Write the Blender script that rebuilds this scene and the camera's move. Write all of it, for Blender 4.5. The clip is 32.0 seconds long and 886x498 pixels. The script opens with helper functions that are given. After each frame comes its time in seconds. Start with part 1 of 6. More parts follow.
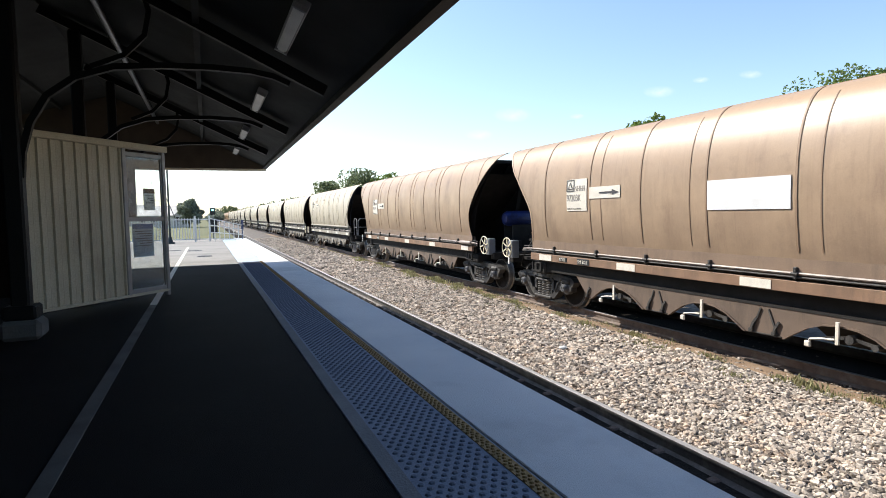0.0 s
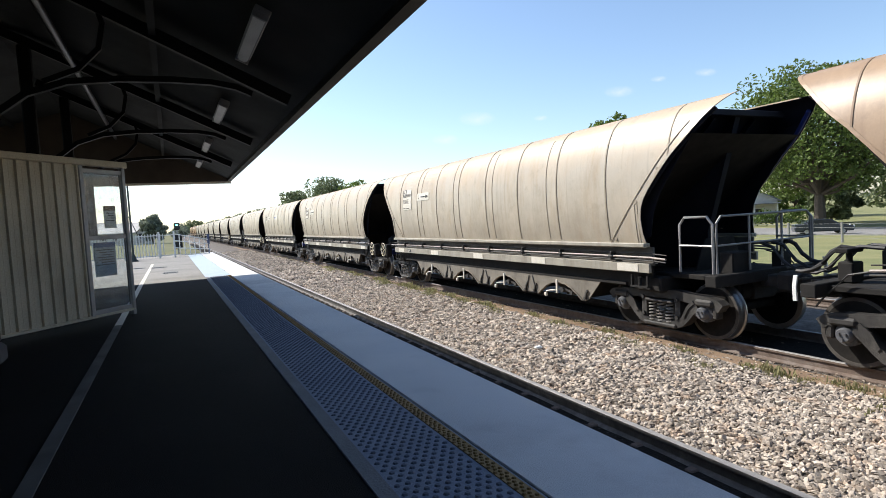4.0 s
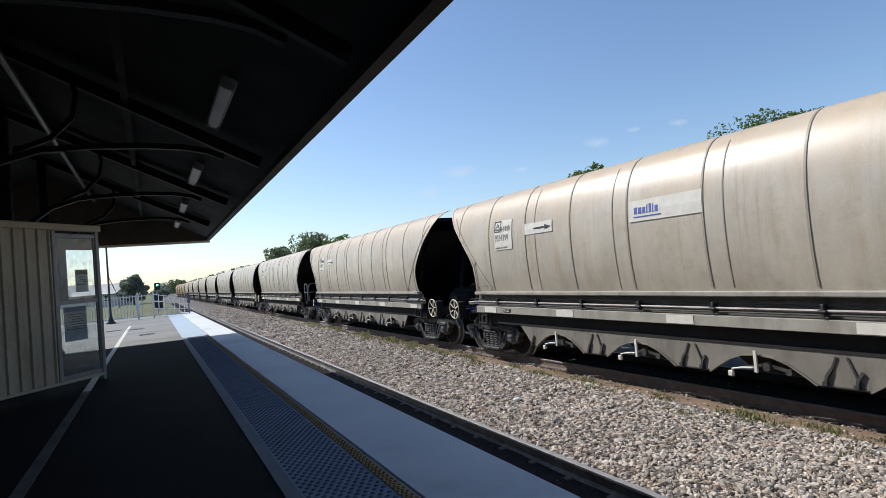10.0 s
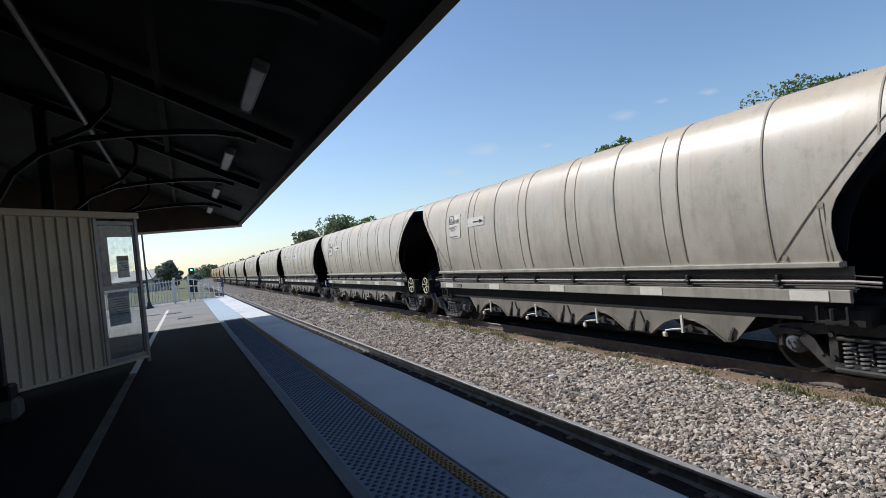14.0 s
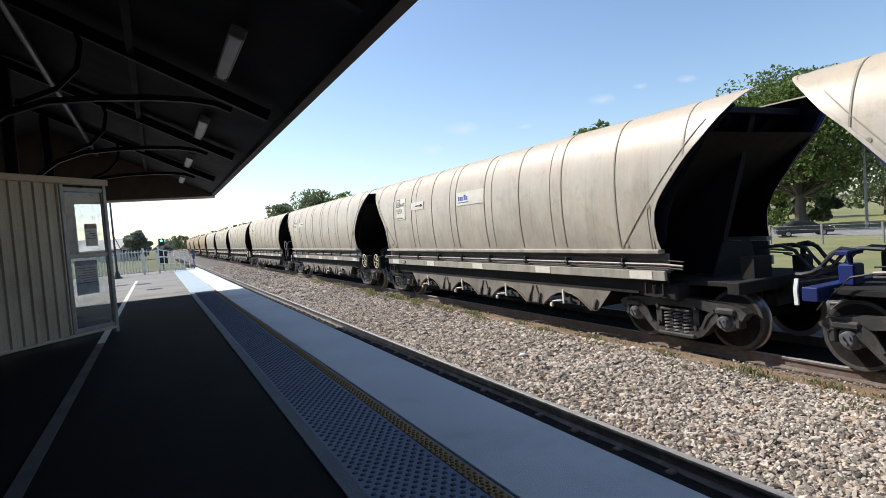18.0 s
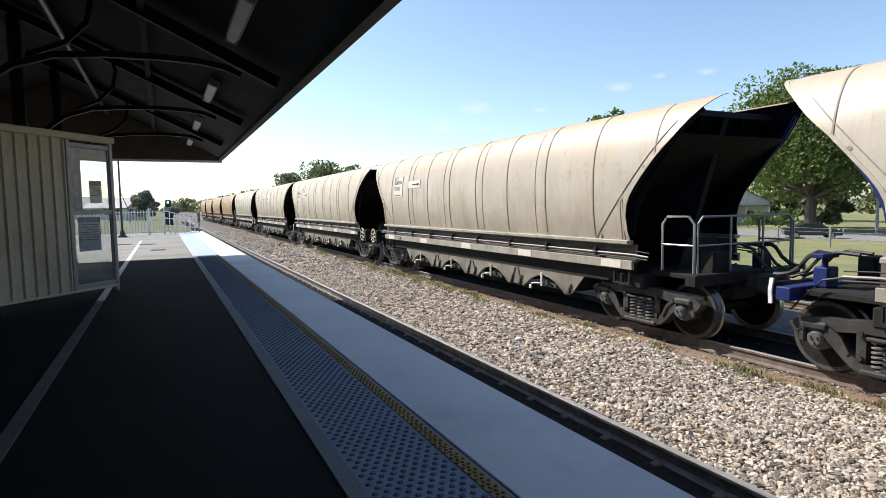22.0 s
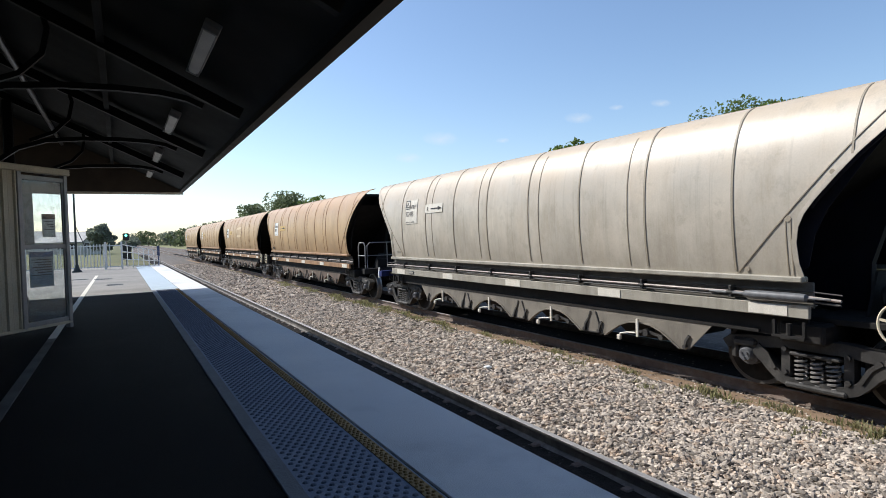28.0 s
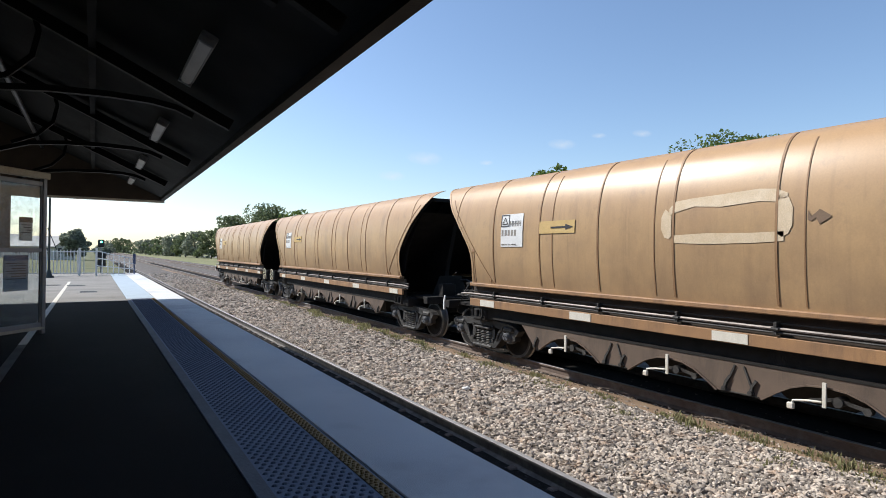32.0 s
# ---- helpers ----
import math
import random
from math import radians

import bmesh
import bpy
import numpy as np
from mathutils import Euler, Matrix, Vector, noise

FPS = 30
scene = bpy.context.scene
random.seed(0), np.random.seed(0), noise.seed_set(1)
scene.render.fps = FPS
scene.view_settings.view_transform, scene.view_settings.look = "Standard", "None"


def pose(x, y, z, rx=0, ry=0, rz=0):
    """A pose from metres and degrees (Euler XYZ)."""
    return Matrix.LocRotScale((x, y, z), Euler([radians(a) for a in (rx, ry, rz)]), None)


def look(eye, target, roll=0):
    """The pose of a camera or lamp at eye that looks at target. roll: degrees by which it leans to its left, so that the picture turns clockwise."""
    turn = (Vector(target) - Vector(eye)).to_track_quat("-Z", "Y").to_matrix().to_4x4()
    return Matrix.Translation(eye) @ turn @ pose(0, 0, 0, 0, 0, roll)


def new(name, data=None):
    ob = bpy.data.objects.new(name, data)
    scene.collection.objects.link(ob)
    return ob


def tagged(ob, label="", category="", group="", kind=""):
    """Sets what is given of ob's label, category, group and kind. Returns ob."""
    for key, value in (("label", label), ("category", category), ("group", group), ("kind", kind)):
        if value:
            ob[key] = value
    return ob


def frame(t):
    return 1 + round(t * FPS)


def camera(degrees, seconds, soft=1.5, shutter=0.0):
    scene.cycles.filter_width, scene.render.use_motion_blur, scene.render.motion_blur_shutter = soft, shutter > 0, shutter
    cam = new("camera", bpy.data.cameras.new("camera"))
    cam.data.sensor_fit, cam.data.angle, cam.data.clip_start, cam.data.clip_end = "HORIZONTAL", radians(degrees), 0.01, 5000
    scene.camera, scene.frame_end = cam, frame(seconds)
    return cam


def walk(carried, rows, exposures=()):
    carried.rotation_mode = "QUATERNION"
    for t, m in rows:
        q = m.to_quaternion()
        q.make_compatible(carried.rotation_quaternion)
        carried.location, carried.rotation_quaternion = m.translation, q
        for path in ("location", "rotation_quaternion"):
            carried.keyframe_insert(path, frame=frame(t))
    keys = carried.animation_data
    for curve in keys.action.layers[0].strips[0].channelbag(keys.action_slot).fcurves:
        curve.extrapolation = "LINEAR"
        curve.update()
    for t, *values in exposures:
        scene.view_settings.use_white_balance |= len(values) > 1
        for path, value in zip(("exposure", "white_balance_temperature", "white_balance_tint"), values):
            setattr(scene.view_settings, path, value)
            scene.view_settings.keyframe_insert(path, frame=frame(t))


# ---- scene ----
cam = camera(76.1, 32.0, soft=0.75)
PATH = [
    (0, (-0.027, 0.041, 1.184), (0.74, 1.884, 1.057), -1.0),
    (0.5, (-0.01, 0.002, 1.196), (0.765, 1.843, 1.08), -1.4),
    (1, (-0.007, -0.009, 1.199), (0.759, 1.835, 1.1), -1.1),
    (1.5, (-0.021, -0.02, 1.195), (0.738, 1.829, 1.11), -1.0),
    (2, (-0.044, 0.004, 1.192), (0.714, 1.853, 1.118), -0.8),
    (2.5, (-0.058, 0.031, 1.198), (0.698, 1.881, 1.134), -0.8),
    (4.5, (-0.015, 0.06, 1.181), (0.874, 1.848, 1.06), -3.5),
    (5, (0.008, -0.001, 1.186), (0.899, 1.786, 1.069), -3.0),
    (5.5, (0.028, -0.039, 1.192), (0.898, 1.758, 1.079), -3.4),
    (6, (0.035, -0.038, 1.194), (0.886, 1.769, 1.085), -3.6),
    (6.5, (0.02, -0.015, 1.197), (0.858, 1.798, 1.097), -4.4),
    (7, (-0.005, 0.029, 1.185), (0.832, 1.843, 1.096), -4.3),
    (7.5, (-0.023, 0.044, 1.155), (1.037, 1.737, 1.058), -3.8),
    (8, (-0.004, 0.07, 1.16), (1.115, 1.727, 1.135), -3.2),
    (8.5, (0.012, 0.052, 1.179), (1.118, 1.718, 1.208), -3.0),
    (9, (0.053, 0.01, 1.183), (1.146, 1.684, 1.236), -2.9),
    (9.5, (0.092, -0.042, 1.205), (1.124, 1.67, 1.273), -6.0),
    (10, (0.089, -0.105, 1.206), (1.008, 1.67, 1.271), -4.9),
    (10.5, (0.082, -0.169, 1.214), (0.964, 1.625, 1.286), -5.1),
    (11, (0.097, -0.175, 1.214), (0.96, 1.628, 1.288), -5.5),
    (11.5, (0.094, -0.188, 1.217), (0.933, 1.626, 1.286), -5.3),
    (12, (0.094, -0.201, 1.207), (0.906, 1.626, 1.27), -5.2),
    (12.5, (0.085, -0.194, 1.209), (0.902, 1.631, 1.268), -5.6),
    (13, (0.076, -0.163, 1.215), (0.886, 1.665, 1.271), -6.1),
    (13.5, (0.048, -0.115, 1.21), (0.861, 1.712, 1.261), -5.6),
    (14, (0.021, -0.04, 1.202), (0.852, 1.779, 1.204), -6.2),
    (14.5, (0.001, 0.027, 1.191), (0.823, 1.849, 1.125), -5.1),
    (16.5, (-0.025, 0.014, 1.177), (0.878, 1.797, 1.09), -2.4),
    (17, (-0.016, -0.005, 1.17), (0.901, 1.77, 1.083), -2.2),
    (17.5, (-0.003, -0.039, 1.185), (0.912, 1.737, 1.096), -3.2),
    (18, (0.004, -0.048, 1.193), (0.906, 1.735, 1.111), -4.5),
    (18.5, (0.015, -0.044, 1.205), (0.895, 1.747, 1.064), -3.2),
    (19, (0.018, -0.067, 1.201), (0.938, 1.698, 1.004), -2.2),
    (19.5, (0.021, -0.059, 1.198), (0.956, 1.7, 1.013), -1.7),
    (20, (0.019, -0.074, 1.205), (0.955, 1.684, 1.025), -1.2),
    (20.5, (0.026, -0.076, 1.204), (0.928, 1.7, 1.029), -0.9),
    (21, (0.039, -0.06, 1.204), (0.933, 1.721, 1.03), -1.3),
    (21.5, (0.058, -0.066, 1.205), (0.943, 1.719, 1.035), -1.7),
    (22, (0.052, -0.048, 1.195), (0.933, 1.74, 1.04), -0.9),
    (22.5, (0.056, -0.051, 1.198), (0.955, 1.73, 1.065), -0.3),
    (23, (0.053, -0.058, 1.197), (0.993, 1.703, 1.077), -1.2),
    (23.5, (0.04, -0.044, 1.194), (1.022, 1.694, 1.077), -1.7),
    (24, (0.008, -0.035, 1.187), (1.014, 1.689, 1.054), -1.5),
    (24.5, (0.005, -0.019, 1.182), (1.012, 1.703, 1.038), -1.2),
    (25, (0.006, -0.015, 1.172), (1.013, 1.708, 1.041), -0.1),
    (25.5, (0.025, -0.048, 1.182), (1.033, 1.675, 1.056), 0.5),
    (26, (0.032, -0.086, 1.188), (1.072, 1.619, 1.074), -2.0),
    (26.5, (0.047, -0.096, 1.192), (1.081, 1.613, 1.089), -2.3),
    (28.5, (0.052, -0.034, 1.189), (1.034, 1.708, 1.152), -1.6),
    (29, (0.046, -0.039, 1.193), (1.039, 1.696, 1.17), -1.5),
    (29.5, (0.048, -0.037, 1.196), (1.055, 1.691, 1.185), -1.0),
    (30, (0.043, -0.068, 1.187), (1.059, 1.655, 1.185), -0.8),
    (30.5, (0.023, -0.067, 1.202), (1.05, 1.648, 1.208), -1.1),
    (31, (-0.003, -0.068, 1.197), (1.036, 1.642, 1.214), -0.9),
    (31.5, (-0.01, -0.066, 1.195), (1.034, 1.64, 1.215), 0.3),
    (32, (-0.008, -0.05, 1.191), (1.042, 1.652, 1.205), 0.6),
]
EXPOSURES = [(0, 0.9, 6500, 10), (2, 0.8, 6500, 10), (6, 0.55, 6350, 10), (8, 0.45, 6200, 10), (11, 0.05, 6000, 10), (14, 0.0, 6000, 10), (16.5, 0.5, 6300, 10), (18, 0.42, 6380, 10), (20, 0.62, 6450, 10), (22, 0.65, 6500, 10), (26, 0.45, 6300, 10), (29, 0.35, 6250, 10), (32, 0.35, 6250, 10)]
walk(cam, [(t, look(*m)) for t, *m in PATH], EXPOSURES)

# ---- light ----
# the sun stands ahead and to the left of the platform, 43 degrees up
SUN_EL, SUN_AZ = 43.0, -36.6
sun_way = Vector((math.sin(radians(SUN_AZ)) * math.cos(radians(SUN_EL)), math.cos(radians(SUN_AZ)) * math.cos(radians(SUN_EL)), math.sin(radians(SUN_EL))))
world = bpy.data.worlds.new("sky")
scene.world = world
world.use_nodes = True
wn = world.node_tree
sky = wn.nodes.new("ShaderNodeTexSky")
sky.sky_type = "NISHITA"
sky.sun_disc = False
sky.sun_elevation = radians(SUN_EL)
sky.sun_rotation = radians(SUN_AZ)
sky.altitude, sky.air_density, sky.dust_density, sky.ozone_density = 50, 1.0, 0.7, 2.2
wn.links.new(sky.outputs[0], wn.nodes["Background"].inputs[0])
wn.nodes["Background"].inputs[1].default_value = 0.13
sun = new("sun", bpy.data.lights.new("sun", "SUN"))
sun.data.energy, sun.data.angle, sun.data.color = 4.5, radians(0.55), (1.0, 0.945, 0.86)
sun.matrix_world = look(sun_way * 100, (0, 0, 0))

# ---- materials ----
MATS = {}


def surface(name, a, b=None, scale=6.0, rough=0.7, metal=0.0, bump=0.0, fine=80.0, c=None, streak=False, spec=0.5, spread=0.25, random_by="", grime=None, shades=(0.55, 1.5), dust=None):
    """A mottled surface: colours a and b mixed by a broad noise, c as stains or streaks, a fine grain in colour and relief."""
    if name in MATS:
        return MATS[name]
    m = bpy.data.materials.new(name)
    m.use_nodes = True
    t = m.node_tree
    n, l = t.nodes, t.links
    bsdf = n["Principled BSDF"]
    bsdf.inputs["Roughness"].default_value = rough
    bsdf.inputs["Metallic"].default_value = metal
    bsdf.inputs["Specular IOR Level"].default_value = spec
    b = b or tuple(v * 0.8 for v in a)
    co = n.new("ShaderNodeTexCoord")
    place = co.outputs["Object"]
    if grime:
        # each side weathers in its own way
        own, far = n.new("ShaderNodeObjectInfo"), n.new("ShaderNodeVectorMath")
        far.operation = "MULTIPLY_ADD"
        l.new(own.outputs["Random"], far.inputs[0])
        far.inputs[1].default_value = (0, 90, 0)
        l.new(co.outputs["Object"], far.inputs[2])
        place = far.outputs[0]
    big = n.new("ShaderNodeTexNoise")
    big.inputs["Scale"].default_value, big.inputs["Detail"].default_value = scale, 5
    l.new(place, big.inputs["Vector"])
    ramp = n.new("ShaderNodeValToRGB")
    ramp.color_ramp.elements[0].position, ramp.color_ramp.elements[1].position = 0.5 - spread, 0.5 + spread
    ramp.color_ramp.elements[0].color, ramp.color_ramp.elements[1].color = (*a, 1), (*b, 1)
    l.new(big.outputs["Fac"], ramp.inputs[0])
    col = ramp.outputs[0]
    if c:
        st = n.new("ShaderNodeTexNoise")
        st.inputs["Scale"].default_value, st.inputs["Detail"].default_value, st.inputs["Roughness"].default_value = 1.0, 9, 0.68
        mp = n.new("ShaderNodeMapping")
        mp.inputs["Scale"].default_value = (1.4, 2.6, 0.55) if streak else (scale * 0.4,) * 3
        l.new(place, mp.inputs[0])
        l.new(mp.outputs[0], st.inputs["Vector"])
        r2 = n.new("ShaderNodeValToRGB")
        r2.color_ramp.elements[0].position, r2.color_ramp.elements[1].position = 0.5, 0.74
        l.new(st.outputs["Fac"], r2.inputs[0])
        mx = n.new("ShaderNodeMix")
        mx.data_type = "RGBA"
        l.new(r2.outputs[0], mx.inputs["Factor"])
        l.new(col, mx.inputs["A"])
        mx.inputs["B"].default_value = (*c, 1)
        col = mx.outputs["Result"]
    if grime:
        # soot and dust splashed up the sides, with a ragged, streaky upper edge
        sx = n.new("ShaderNodeSeparateXYZ")
        l.new(co.outputs["Object"], sx.inputs[0])
        g1 = n.new("ShaderNodeTexNoise")
        g1.inputs["Scale"].default_value, g1.inputs["Detail"].default_value, g1.inputs["Roughness"].default_value = 1.0, 8, 0.7
        gm = n.new("ShaderNodeMapping")
        gm.inputs["Scale"].default_value = (1.0, 2.6, 1.3)
        l.new(place, gm.inputs[0])
        l.new(gm.outputs[0], g1.inputs["Vector"])
        ma = n.new("ShaderNodeMath")
        ma.operation = "MULTIPLY_ADD"
        ma.inputs[1].default_value = -0.42
        l.new(sx.outputs["Z"], ma.inputs[0])
        ma.inputs[2].default_value = 0.92
        ad = n.new("ShaderNodeMath")
        ad.operation = "MULTIPLY_ADD"
        l.new(g1.outputs["Fac"], ad.inputs[0])
        ad.inputs[1].default_value = 1.5
        l.new(ma.outputs[0], ad.inputs[2])
        gr2 = n.new("ShaderNodeMapRange")
        gr2.inputs["From Min"].default_value, gr2.inputs["From Max"].default_value = 0.45, 1.25
        gr2.inputs["To Max"].default_value = 0.75
        l.new(ad.outputs[0], gr2.inputs["Value"])
        mg = n.new("ShaderNodeMix")
        mg.data_type = "RGBA"
        l.new(gr2.outputs[0], mg.inputs["Factor"])
        l.new(col, mg.inputs["A"])
        mg.inputs["B"].default_value = (*grime, 1)
        col = mg.outputs["Result"]
        # thin runs of dirty water down the sheets, and broad blotches of dust
        for size, low, high, share, tone in (((0.4, 11.0, 0.28), 0.56, 0.8, 0.5, tuple(v * 0.8 for v in grime)), ((0.5, 0.55, 0.75), 0.46, 0.7, 0.4, tuple(v * 1.12 for v in a))):
            rn, rmap, rr_ = n.new("ShaderNodeTexNoise"), n.new("ShaderNodeMapping"), n.new("ShaderNodeMapRange")
            rn.inputs["Scale"].default_value, rn.inputs["Detail"].default_value, rn.inputs["Roughness"].default_value = 1.0, 6, 0.62
            rmap.inputs["Scale"].default_value = size
            rr_.inputs["From Min"].default_value, rr_.inputs["From Max"].default_value, rr_.inputs["To Max"].default_value = low, high, share
            l.new(place, rmap.inputs[0])
            l.new(rmap.outputs[0], rn.inputs["Vector"])
            l.new(rn.outputs["Fac"], rr_.inputs["Value"])
            mr_ = n.new("ShaderNodeMix")
            mr_.data_type = "RGBA"
            l.new(rr_.outputs[0], mr_.inputs["Factor"])
            l.new(col, mr_.inputs["A"])
            mr_.inputs["B"].default_value = (*tone, 1)
            col = mr_.outputs["Result"]
    if dust:
        # warm rusty dust lies on the shoulders, ragged below
        dn, da_, dr, dm_ = n.new("ShaderNodeTexNoise"), n.new("ShaderNodeMath"), n.new("ShaderNodeMapRange"), n.new("ShaderNodeMix")
        dn.inputs["Scale"].default_value, dn.inputs["Detail"].default_value, dn.inputs["Roughness"].default_value = 0.9, 8, 0.65
        l.new(place, dn.inputs["Vector"])
        da_.operation = "MULTIPLY_ADD"
        l.new(dn.outputs["Fac"], da_.inputs[0])
        da_.inputs[1].default_value = 2.4
        l.new(sx.outputs["Z"], da_.inputs[2])
        dr.inputs["From Min"].default_value, dr.inputs["From Max"].default_value, dr.inputs["To Max"].default_value = 3.95, 5.0, 0.75
        l.new(da_.outputs[0], dr.inputs["Value"])
        dm_.data_type = "RGBA"
        l.new(dr.outputs[0], dm_.inputs["Factor"])
        l.new(col, dm_.inputs["A"])
        dm_.inputs["B"].default_value = (*dust, 1)
        col = dm_.outputs["Result"]
        # small smudges
        sn, sr, sm = n.new("ShaderNodeTexNoise"), n.new("ShaderNodeMapRange"), n.new("ShaderNodeMix")
        sn.inputs["Scale"].default_value, sn.inputs["Detail"].default_value, sn.inputs["Roughness"].default_value = 3.2, 7, 0.7
        l.new(place, sn.inputs["Vector"])
        sr.inputs["From Min"].default_value, sr.inputs["From Max"].default_value, sr.inputs["To Max"].default_value = 0.55, 0.72, 0.5
        l.new(sn.outputs["Fac"], sr.inputs["Value"])
        sm.data_type = "RGBA"
        l.new(sr.outputs[0], sm.inputs["Factor"])
        l.new(col, sm.inputs["A"])
        sm.inputs["B"].default_value = (*(v * 1.15 for v in grime), 1)
        col = sm.outputs["Result"]
    gr = n.new("ShaderNodeTexNoise")
    gr.inputs["Scale"].default_value, gr.inputs["Detail"].default_value = fine, 3
    l.new(co.outputs["Object"], gr.inputs["Vector"])
    mr = n.new("ShaderNodeMapRange")
    mr.inputs["To Min"].default_value, mr.inputs["To Max"].default_value = (0.9, 1.08) if grime else (0.72, 1.22)
    l.new(gr.outputs["Fac"], mr.inputs["Value"])
    mul = n.new("ShaderNodeMix")
    mul.data_type, mul.blend_type = "RGBA", "MULTIPLY"
    mul.inputs["Factor"].default_value = 1.0
    l.new(col, mul.inputs["A"])
    l.new(mr.outputs[0], mul.inputs["B"])
    col = mul.outputs["Result"]
    if random_by:
        src = n.new("ShaderNodeObjectInfo").outputs["Random"] if random_by == "object" else n.new("ShaderNodeNewGeometry").outputs["Random Per Island"]
        m2 = n.new("ShaderNodeMapRange")
        m2.inputs["To Min"].default_value, m2.inputs["To Max"].default_value = shades
        l.new(src, m2.inputs["Value"])
        mu = n.new("ShaderNodeMix")
        mu.data_type, mu.blend_type = "RGBA", "MULTIPLY"
        mu.inputs["Factor"].default_value = 1.0
        l.new(col, mu.inputs["A"])
        l.new(m2.outputs[0], mu.inputs["B"])
        col = mu.outputs["Result"]
    l.new(col, bsdf.inputs["Base Color"])
    rr = n.new("ShaderNodeMapRange")
    rr.inputs["To Min"].default_value, rr.inputs["To Max"].default_value = max(rough - 0.12, 0.03), min(rough + 0.12, 1)
    l.new(big.outputs["Fac"], rr.inputs["Value"])
    l.new(rr.outputs[0], bsdf.inputs["Roughness"])
    if bump:
        bp = n.new("ShaderNodeBump")
        bp.inputs["Strength"].default_value, bp.inputs["Distance"].default_value = min(bump, 1.0), 0.02
        l.new(gr.outputs["Fac"], bp.inputs["Height"])
        l.new(bp.outputs[0], bsdf.inputs["Normal"])
    MATS[name] = m
    return m


def glowing(name, colour, strength):
    m = bpy.data.materials.new(name)
    m.use_nodes = True
    b = m.node_tree.nodes["Principled BSDF"]
    b.inputs["Base Color"].default_value = (*colour, 1)
    b.inputs["Emission Color"].default_value = (*colour, 1)
    b.inputs["Emission Strength"].default_value = strength
    return m


def glass_mat():
    """Clear pane glass with a thin uneven film of dust."""
    m = bpy.data.materials.new("dusty_glass")
    m.use_nodes = True
    t = m.node_tree
    n, l = t.nodes, t.links
    gl, df, mx = n.new("ShaderNodeBsdfGlass"), n.new("ShaderNodeBsdfDiffuse"), n.new("ShaderNodeMixShader")
    gl.inputs["Roughness"].default_value, gl.inputs["IOR"].default_value = 0.0, 1.45
    gl.inputs["Color"].default_value = (0.93, 0.96, 0.96, 1)
    df.inputs["Color"].default_value = (0.5, 0.5, 0.48, 1)
    no = n.new("ShaderNodeTexNoise")
    no.inputs["Scale"].default_value, no.inputs["Detail"].default_value = 9, 6
    rg = n.new("ShaderNodeMapRange")
    rg.inputs["From Min"].default_value, rg.inputs["From Max"].default_value = 0.42, 0.8
    rg.inputs["To Min"].default_value, rg.inputs["To Max"].default_value = 0.06, 0.3
    l.new(no.outputs["Fac"], rg.inputs["Value"])
    l.new(rg.outputs[0], mx.inputs[0])
    l.new(gl.outputs[0], mx.inputs[1])
    l.new(df.outputs[0], mx.inputs[2])
    l.new(mx.outputs[0], n["Material Output"].inputs["Surface"])
    return m


# shaded and sunlit copies of one asphalt; the awning's shade is in the colour
SHADED_ASPHALT = surface("asphalt", (0.0072, 0.0072, 0.0079), (0.0098, 0.0096, 0.0099), 1.5, 0.9, bump=0.5, fine=220, c=(0.0145, 0.0141, 0.0139), spec=0.08)
SUNLIT_ASPHALT = surface("sunlit_asphalt", (0.22, 0.21, 0.19), (0.3, 0.285, 0.26), 1.2, 0.92, bump=0.5, fine=200, c=(0.16, 0.15, 0.14))
CONCRETE = surface("painted_concrete_edge", (0.72, 0.72, 0.7), (0.6, 0.61, 0.61), 1.1, 0.8, bump=0.25, fine=160, c=(0.4, 0.4, 0.4))
OLD_CONCRETE = surface("old_concrete", (0.3, 0.29, 0.27), (0.2, 0.195, 0.18), 2.0, 0.9, bump=0.4, fine=90, c=(0.12, 0.115, 0.1))
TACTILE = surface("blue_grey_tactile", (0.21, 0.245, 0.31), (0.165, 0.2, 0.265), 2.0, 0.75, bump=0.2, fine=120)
YELLOW = surface("yellow_tactile", (0.36, 0.225, 0.065), (0.27, 0.18, 0.07), 3.0, 0.75, bump=0.2, fine=120)
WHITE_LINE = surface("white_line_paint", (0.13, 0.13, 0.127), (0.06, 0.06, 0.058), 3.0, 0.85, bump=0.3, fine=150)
# bed colour darkened so that the gaps between the stones look shaded
BALLAST_BED = surface("ballast_bed", (0.13, 0.11, 0.095), (0.07, 0.06, 0.05), 14, 0.95, bump=1.0, fine=45, c=(0.22, 0.19, 0.165))
STONE = surface("ballast_stone", (0.47, 0.405, 0.335), (0.29, 0.248, 0.205), 9, 0.9, bump=0.3, fine=60, c=(0.33, 0.22, 0.14), random_by="island", shades=(0.3, 1.65))
SOIL = surface("brown_soil", (0.21, 0.135, 0.08), (0.29, 0.2, 0.125), 3, 0.95, bump=0.8, fine=50)
GRASS = surface("dry_grass_ground", (0.16, 0.17, 0.06), (0.26, 0.24, 0.1), 0.35, 0.95, bump=0.6, fine=25, c=(0.1, 0.13, 0.04))
WEED = surface("weed_leaves", (0.17, 0.185, 0.07), (0.33, 0.29, 0.16), 5, 0.8, random_by="island")
RAIL_STEEL = surface("worn_rail_top", (0.36, 0.345, 0.33), (0.26, 0.25, 0.235), 8, 0.62, metal=0.35, fine=60)
GREY_RAIL = surface("dusty_grey_rail_side", (0.14, 0.13, 0.12), (0.08, 0.075, 0.07), 9, 0.75, bump=0.3, c=(0.25, 0.23, 0.21))
RAIL_SIDE = surface("rusty_rail_side", (0.17, 0.125, 0.1), (0.11, 0.08, 0.062), 9, 0.85, bump=0.4, c=(0.22, 0.19, 0.165))
